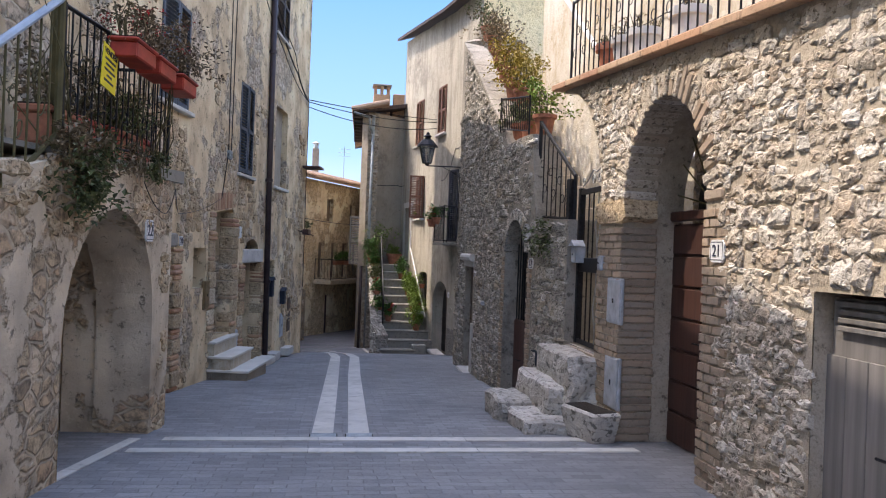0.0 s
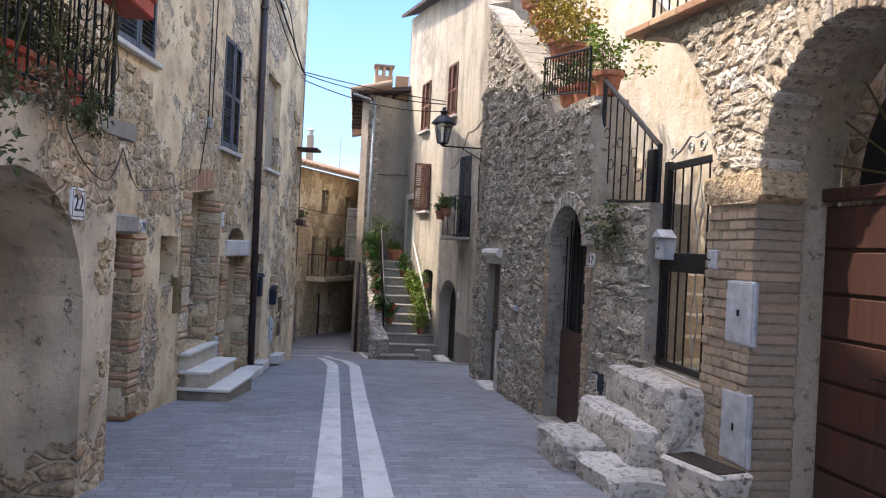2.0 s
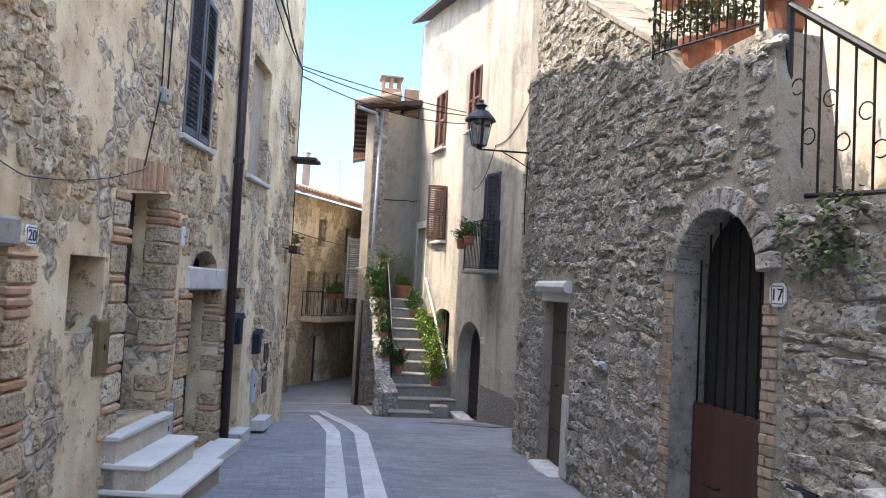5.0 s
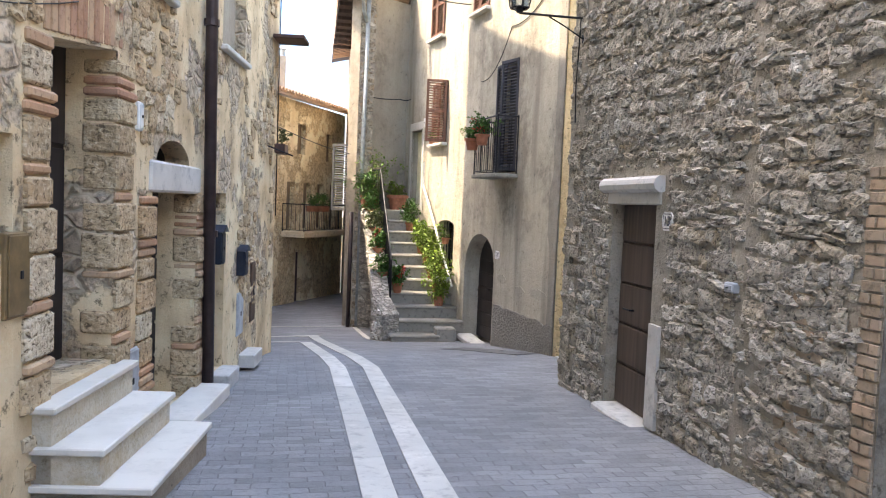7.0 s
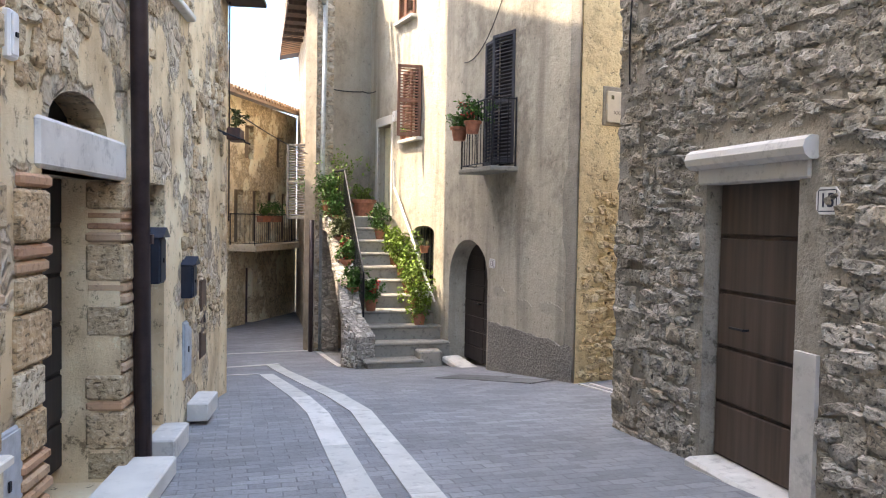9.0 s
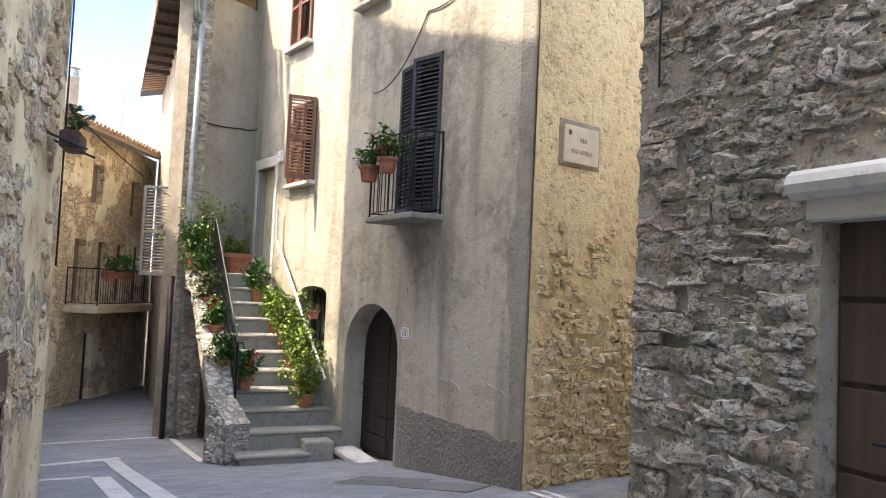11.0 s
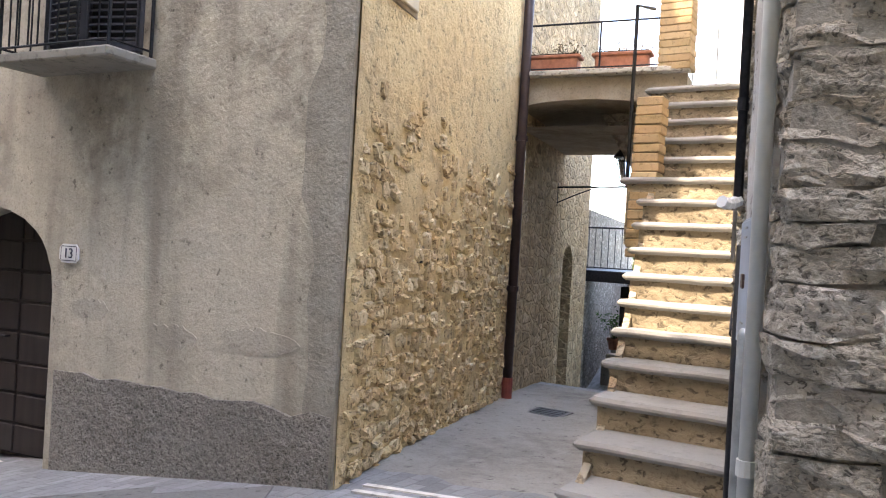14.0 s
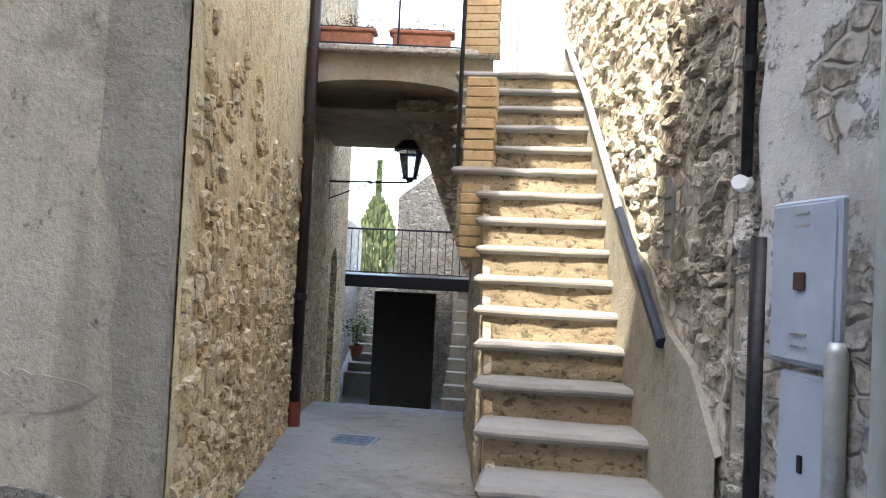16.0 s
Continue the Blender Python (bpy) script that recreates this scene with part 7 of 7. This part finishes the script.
cells = stone_cells(STONE, .0, STONE.length, lambda s: ground_z(*STONE.at(s, 0).xy), stone_top, [(H17[0] - .14, H17[1] + .14, H17[2], lambda s: H17[3](min(max(s, H17[0]), H17[1])) + .14), (H19[0] - .2, H19[1] + .02, H19[2], 1.62), (STONE.cum[3] - .4, STONE.cum[3] + .93, -3, 9)], rs, (.045, .16), (.06, .27), 1.02, .97)
lay_stones(STONE, cells, so, M["block_grey"], (3.4, 6.9), 5)
# small filling stones between the large ones
rs = random.Random(51)
cells = stone_cells(STONE, .0, STONE.length, lambda s: ground_z(*STONE.at(s, 0).xy), stone_top, [(H17[0] - .14, H17[1] + .14, H17[2], lambda s: H17[3](min(max(s, H17[0]), H17[1])) + .14), (H19[0] - .2, H19[1] + .02, H19[2], 1.62), (STONE.cum[3] - .4, STONE.cum[3] + .93, -3, 9)], rs, (.03, .07), (.04, .12), .9, .65)
lay_stones(STONE, [(s, z, a, h, p * .5) for s, z, a, h, p in cells], so, M["block_grey"], (0, 0), 15, "chip")
rs = random.Random(32)
cells = stone_cells(NEAR, n_(.6), n_(8.95), lambda s: ground_z(*NEAR.at(s, 0).xy), lambda s: lz(s - 3) - .08, [(H21[0] - .2, H21[1] + .62, H21[2], lambda s: H21[3](min(max(s, H21[0]), H21[1])) + .08), HGAR, HGATE], rs, (.05, .16), (.06, .25), .86, .9, lambda s, z: noise.noise(Vector((s * 1.3, z * 1.6, 3.0))) + .5 * noise.noise(Vector((s * 4, z * 4, 8.0))) > -.42)
lay_stones(NEAR, [(s, z, a, h, p * .7) for s, z, a, h, p in cells], nw, M["block_pale"], (n_(3.2), n_(6)), 6)
cells = stone_cells(NEAR, n_(.6), n_(8.95), lambda s: ground_z(*NEAR.at(s, 0).xy), lambda s: lz(s - 3) - .08, [(H21[0] - .2, H21[1] + .62, H21[2], lambda s: H21[3](min(max(s, H21[0]), H21[1])) + .08), HGAR, HGATE], random.Random(52), (.03, .07), (.04, .13), .9, .6)
lay_stones(NEAR, [(s, z, a, h, p * .5) for s, z, a, h, p in cells], nw, M["block_pale"], (0, 0), 16, "chip")
brick_pier(NEAR, n_(6.95), n_(7.6), -.14, 1.95, nw, M["brick_dull"], .015, .07, .22, .36, seed=2)
brick_pier(NEAR, n_(4.95), n_(5.35), -.05, 2.0, nw, M["brick_dull"], .012, .07, .2, .3, seed=3)
# ring of stone and brick round the arch
rs = random.Random(39)
for k in range(26):
    a = math.pi * (k + .5) / 26
    b = BM()
    box(b, -.042, .042, -.32, .02 + rs.uniform(-.012, .012), 0, rs.uniform(.2, .3), .014)
    o = part("arch_stone", b, M["block_pale"] if a < 1.7 or k % 3 == 0 else M["brick_dull"], nw)
    c_ = NEAR.m((H21[0] + H21[1]) / 2, 2.02, 0)
    o.matrix_parent_inverse = nw.matrix_world.inverted()
    o.matrix_basis = c_ @ Matrix.Translation((.805 * math.cos(a), 0, .935 * math.sin(a))) @ Matrix.Rotation(math.pi / 2 - a + rs.gauss(0, .03), 4, "Y")
# bricks round door 17
brick_pier(STONE, .98, 1.11, -.4, 1.6, so, M["brick_dull"], .02, .065, .13, seed=4)
brick_pier(STONE, 2.21, 2.36, -.4, 1.6, so, M["brick_dull"], .02, .065, .15, seed=5)
brick_pier(STONE, 2.6, 3.0, -.2, .9, so, M["brick_dull"], .012, .065, .2, seed=6)
for k in range(13):
    a = math.pi * (k + .5) / 13
    b = BM()
    box(b, -.055, .055, -.2, .022, 0, .16, .01)
    o = part("arch_brick", b, M["block_grey"], so)
    o.matrix_parent_inverse = so.matrix_world.inverted()
    o.matrix_basis = STONE.m((H17[0] + H17[1]) / 2, 1.62, 0) @ Matrix.Translation((.52 * math.cos(a), 0, .43 * math.sin(a))) @ Matrix.Rotation(math.pi / 2 - a, 4, "Y")
# patches of stones where the left render has fallen
lo_ = bpy.data.objects["wall_left_house"]
rs = random.Random(33)
patch = lambda s, z: noise.noise(Vector((s * .75, z * .55, 2.0))) + .25 * noise.noise(Vector((s * 3, z * 3, 5.0))) > .08
holes_l = [(h[0] - .3, h[1] + .3, h[2] - .1, h[3]) for h in (H20, HW20, HD1, HD2, HLUN, HNIC)] + [HSA, HSB, HREC, HTOP]
cells = stone_cells(LEFT, l(.1), l(10.9), lambda s: ground_z(*LEFT.at(s, 0).xy), lambda s: 4.2, holes_l, rs, (.07, .16), (.09, .26), .82, .85, patch)
cells = [(s, z, a, h, p * .6) for s, z, a, h, p in cells]
lay_stones(LEFT, cells, lo_, M["block_warm"], (l(2.4), l(8.0)), 7)
# exposed bricks at the terrace corner
te = bpy.data.objects["wall_terrace"]
rs = random.Random(34)
cells = stone_cells(TERR, 2.0, TERR.length, lambda s: ground_z(*TERR.at(s, 0).xy), lambda s: 2.1, [(HT[0] - .05, HT[1] + .05, HT[2], HT[3])], rs, (.06, .12), (.1, .26), .85, .9, lambda s, z: (s > 4.95 and noise.noise(Vector((s * 2, z * 2, 1))) > -.1) or (z > 1.6 and noise.noise(Vector((s * 1.5, z * 2, 9))) > .05))
lay_stones(TERR, [(s, z, a, h, p * .7) for s, z, a, h, p in cells], te, M["block_warm"], (0, 9), 8)
# stones of the yellow flank's foot
ya = bpy.data.objects["wall_yellow_flank"]
rs = random.Random(35)
cells = stone_cells(ALLEY, .02, ALLEY.length - .02, lambda s: ground_z(*ALLEY.at(s, 0).xy), lambda s: 1.7, [], rs, (.05, .13), (.06, .2), .88, .8, lambda s, z: noise.noise(Vector((s * 2.2, z * 2.2, 4))) * .7 + .5 * (noise.noise(Vector((s * 9, z * 9, 4)))) > (z + .5) * .36 - .62)
lay_stones(ALLEY, [(s, z, a, h, p * .8) for s, z, a, h, p in cells], ya, M["block_yellow"], (al(6), ALLEY.length), 9)
wr = bpy.data.objects["wall_stair_right"]
rs = random.Random(36)
cells = stone_cells(SR, .05, SR.length, lambda s: -.1 + .65 * s, lambda s: 3.3 + .5 * s, [], rs, (.06, .14), (.09, .26), .85, .9)
# farther stones take the painted sunlit tone
lay_stones(SR, [q for q in cells if q[0] > 1.05], wr, M["block_sunlit"], (0, 3.0), 10)
cells = stone_cells(SR, .02, 1.1, lambda s: .1 + .5 * s, lambda s: 3.3 + .5 * s, [(.55, .73, .58, 1.06)], random.Random(38), (.05, .12), (.08, .24), .93, .95)
# brown stones near the street; their darker tone also paints that stretch's shade
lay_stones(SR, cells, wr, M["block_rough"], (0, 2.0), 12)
st = bpy.data.objects["wall_stair_side"]
cells = stone_cells(STR, .02, STR.length, lambda s: -1.7, lambda s: str_top(s) - .02, [(s1_ + .05, s1_ + 3.0, -2, lambda s: str_top(s) - .25)], random.Random(37), (.08, .16), (.1, .24), .85, .95)
lay_stones(STR, cells, st, M["block"], (0, 9), 11)

# large rough corner stones of the rubble house
rs = random.Random(41)
c3_ = STONE.cum[3]
zc = -1.05
while zc < 4.3:
    h_ = rs.uniform(.07, .2)
    a_, b_ = rs.uniform(.22, .62), rs.uniform(.08, .17)
    e_ = rs.uniform(.015, .04)
    foot = [STONE.at(c3_ - a_, 0, e_), STONE.at(c3_ - .002, 0, e_ * .6), STONE.at(c3_ + .002, 0, e_ * .6), STONE.at(c3_ + b_, 0, e_), STONE.at(c3_ + b_, 0, -.12), STONE.at(c3_ - a_, 0, -.12)]
    b = BM()
    rings = [[b.verts.new((q.x, q.y, z_)) for q in foot] for z_ in (zc, zc + h_ * .9)]
    skin(b, rings)
    b.faces.new(rings[0][::-1])
    b.faces.new(rings[1])
    bmesh.ops.subdivide_edges(b, edges=[e for e in b.edges if e.calc_length() > .07], cuts=4, use_grid_fill=True)
    for v in b.verts:
        v.co += .04 * noise.noise_vector(v.co * 6) + .025 * noise.noise_vector(v.co * 17)
    part("corner_stone", b, M["block_rough"], so)
    zc += h_
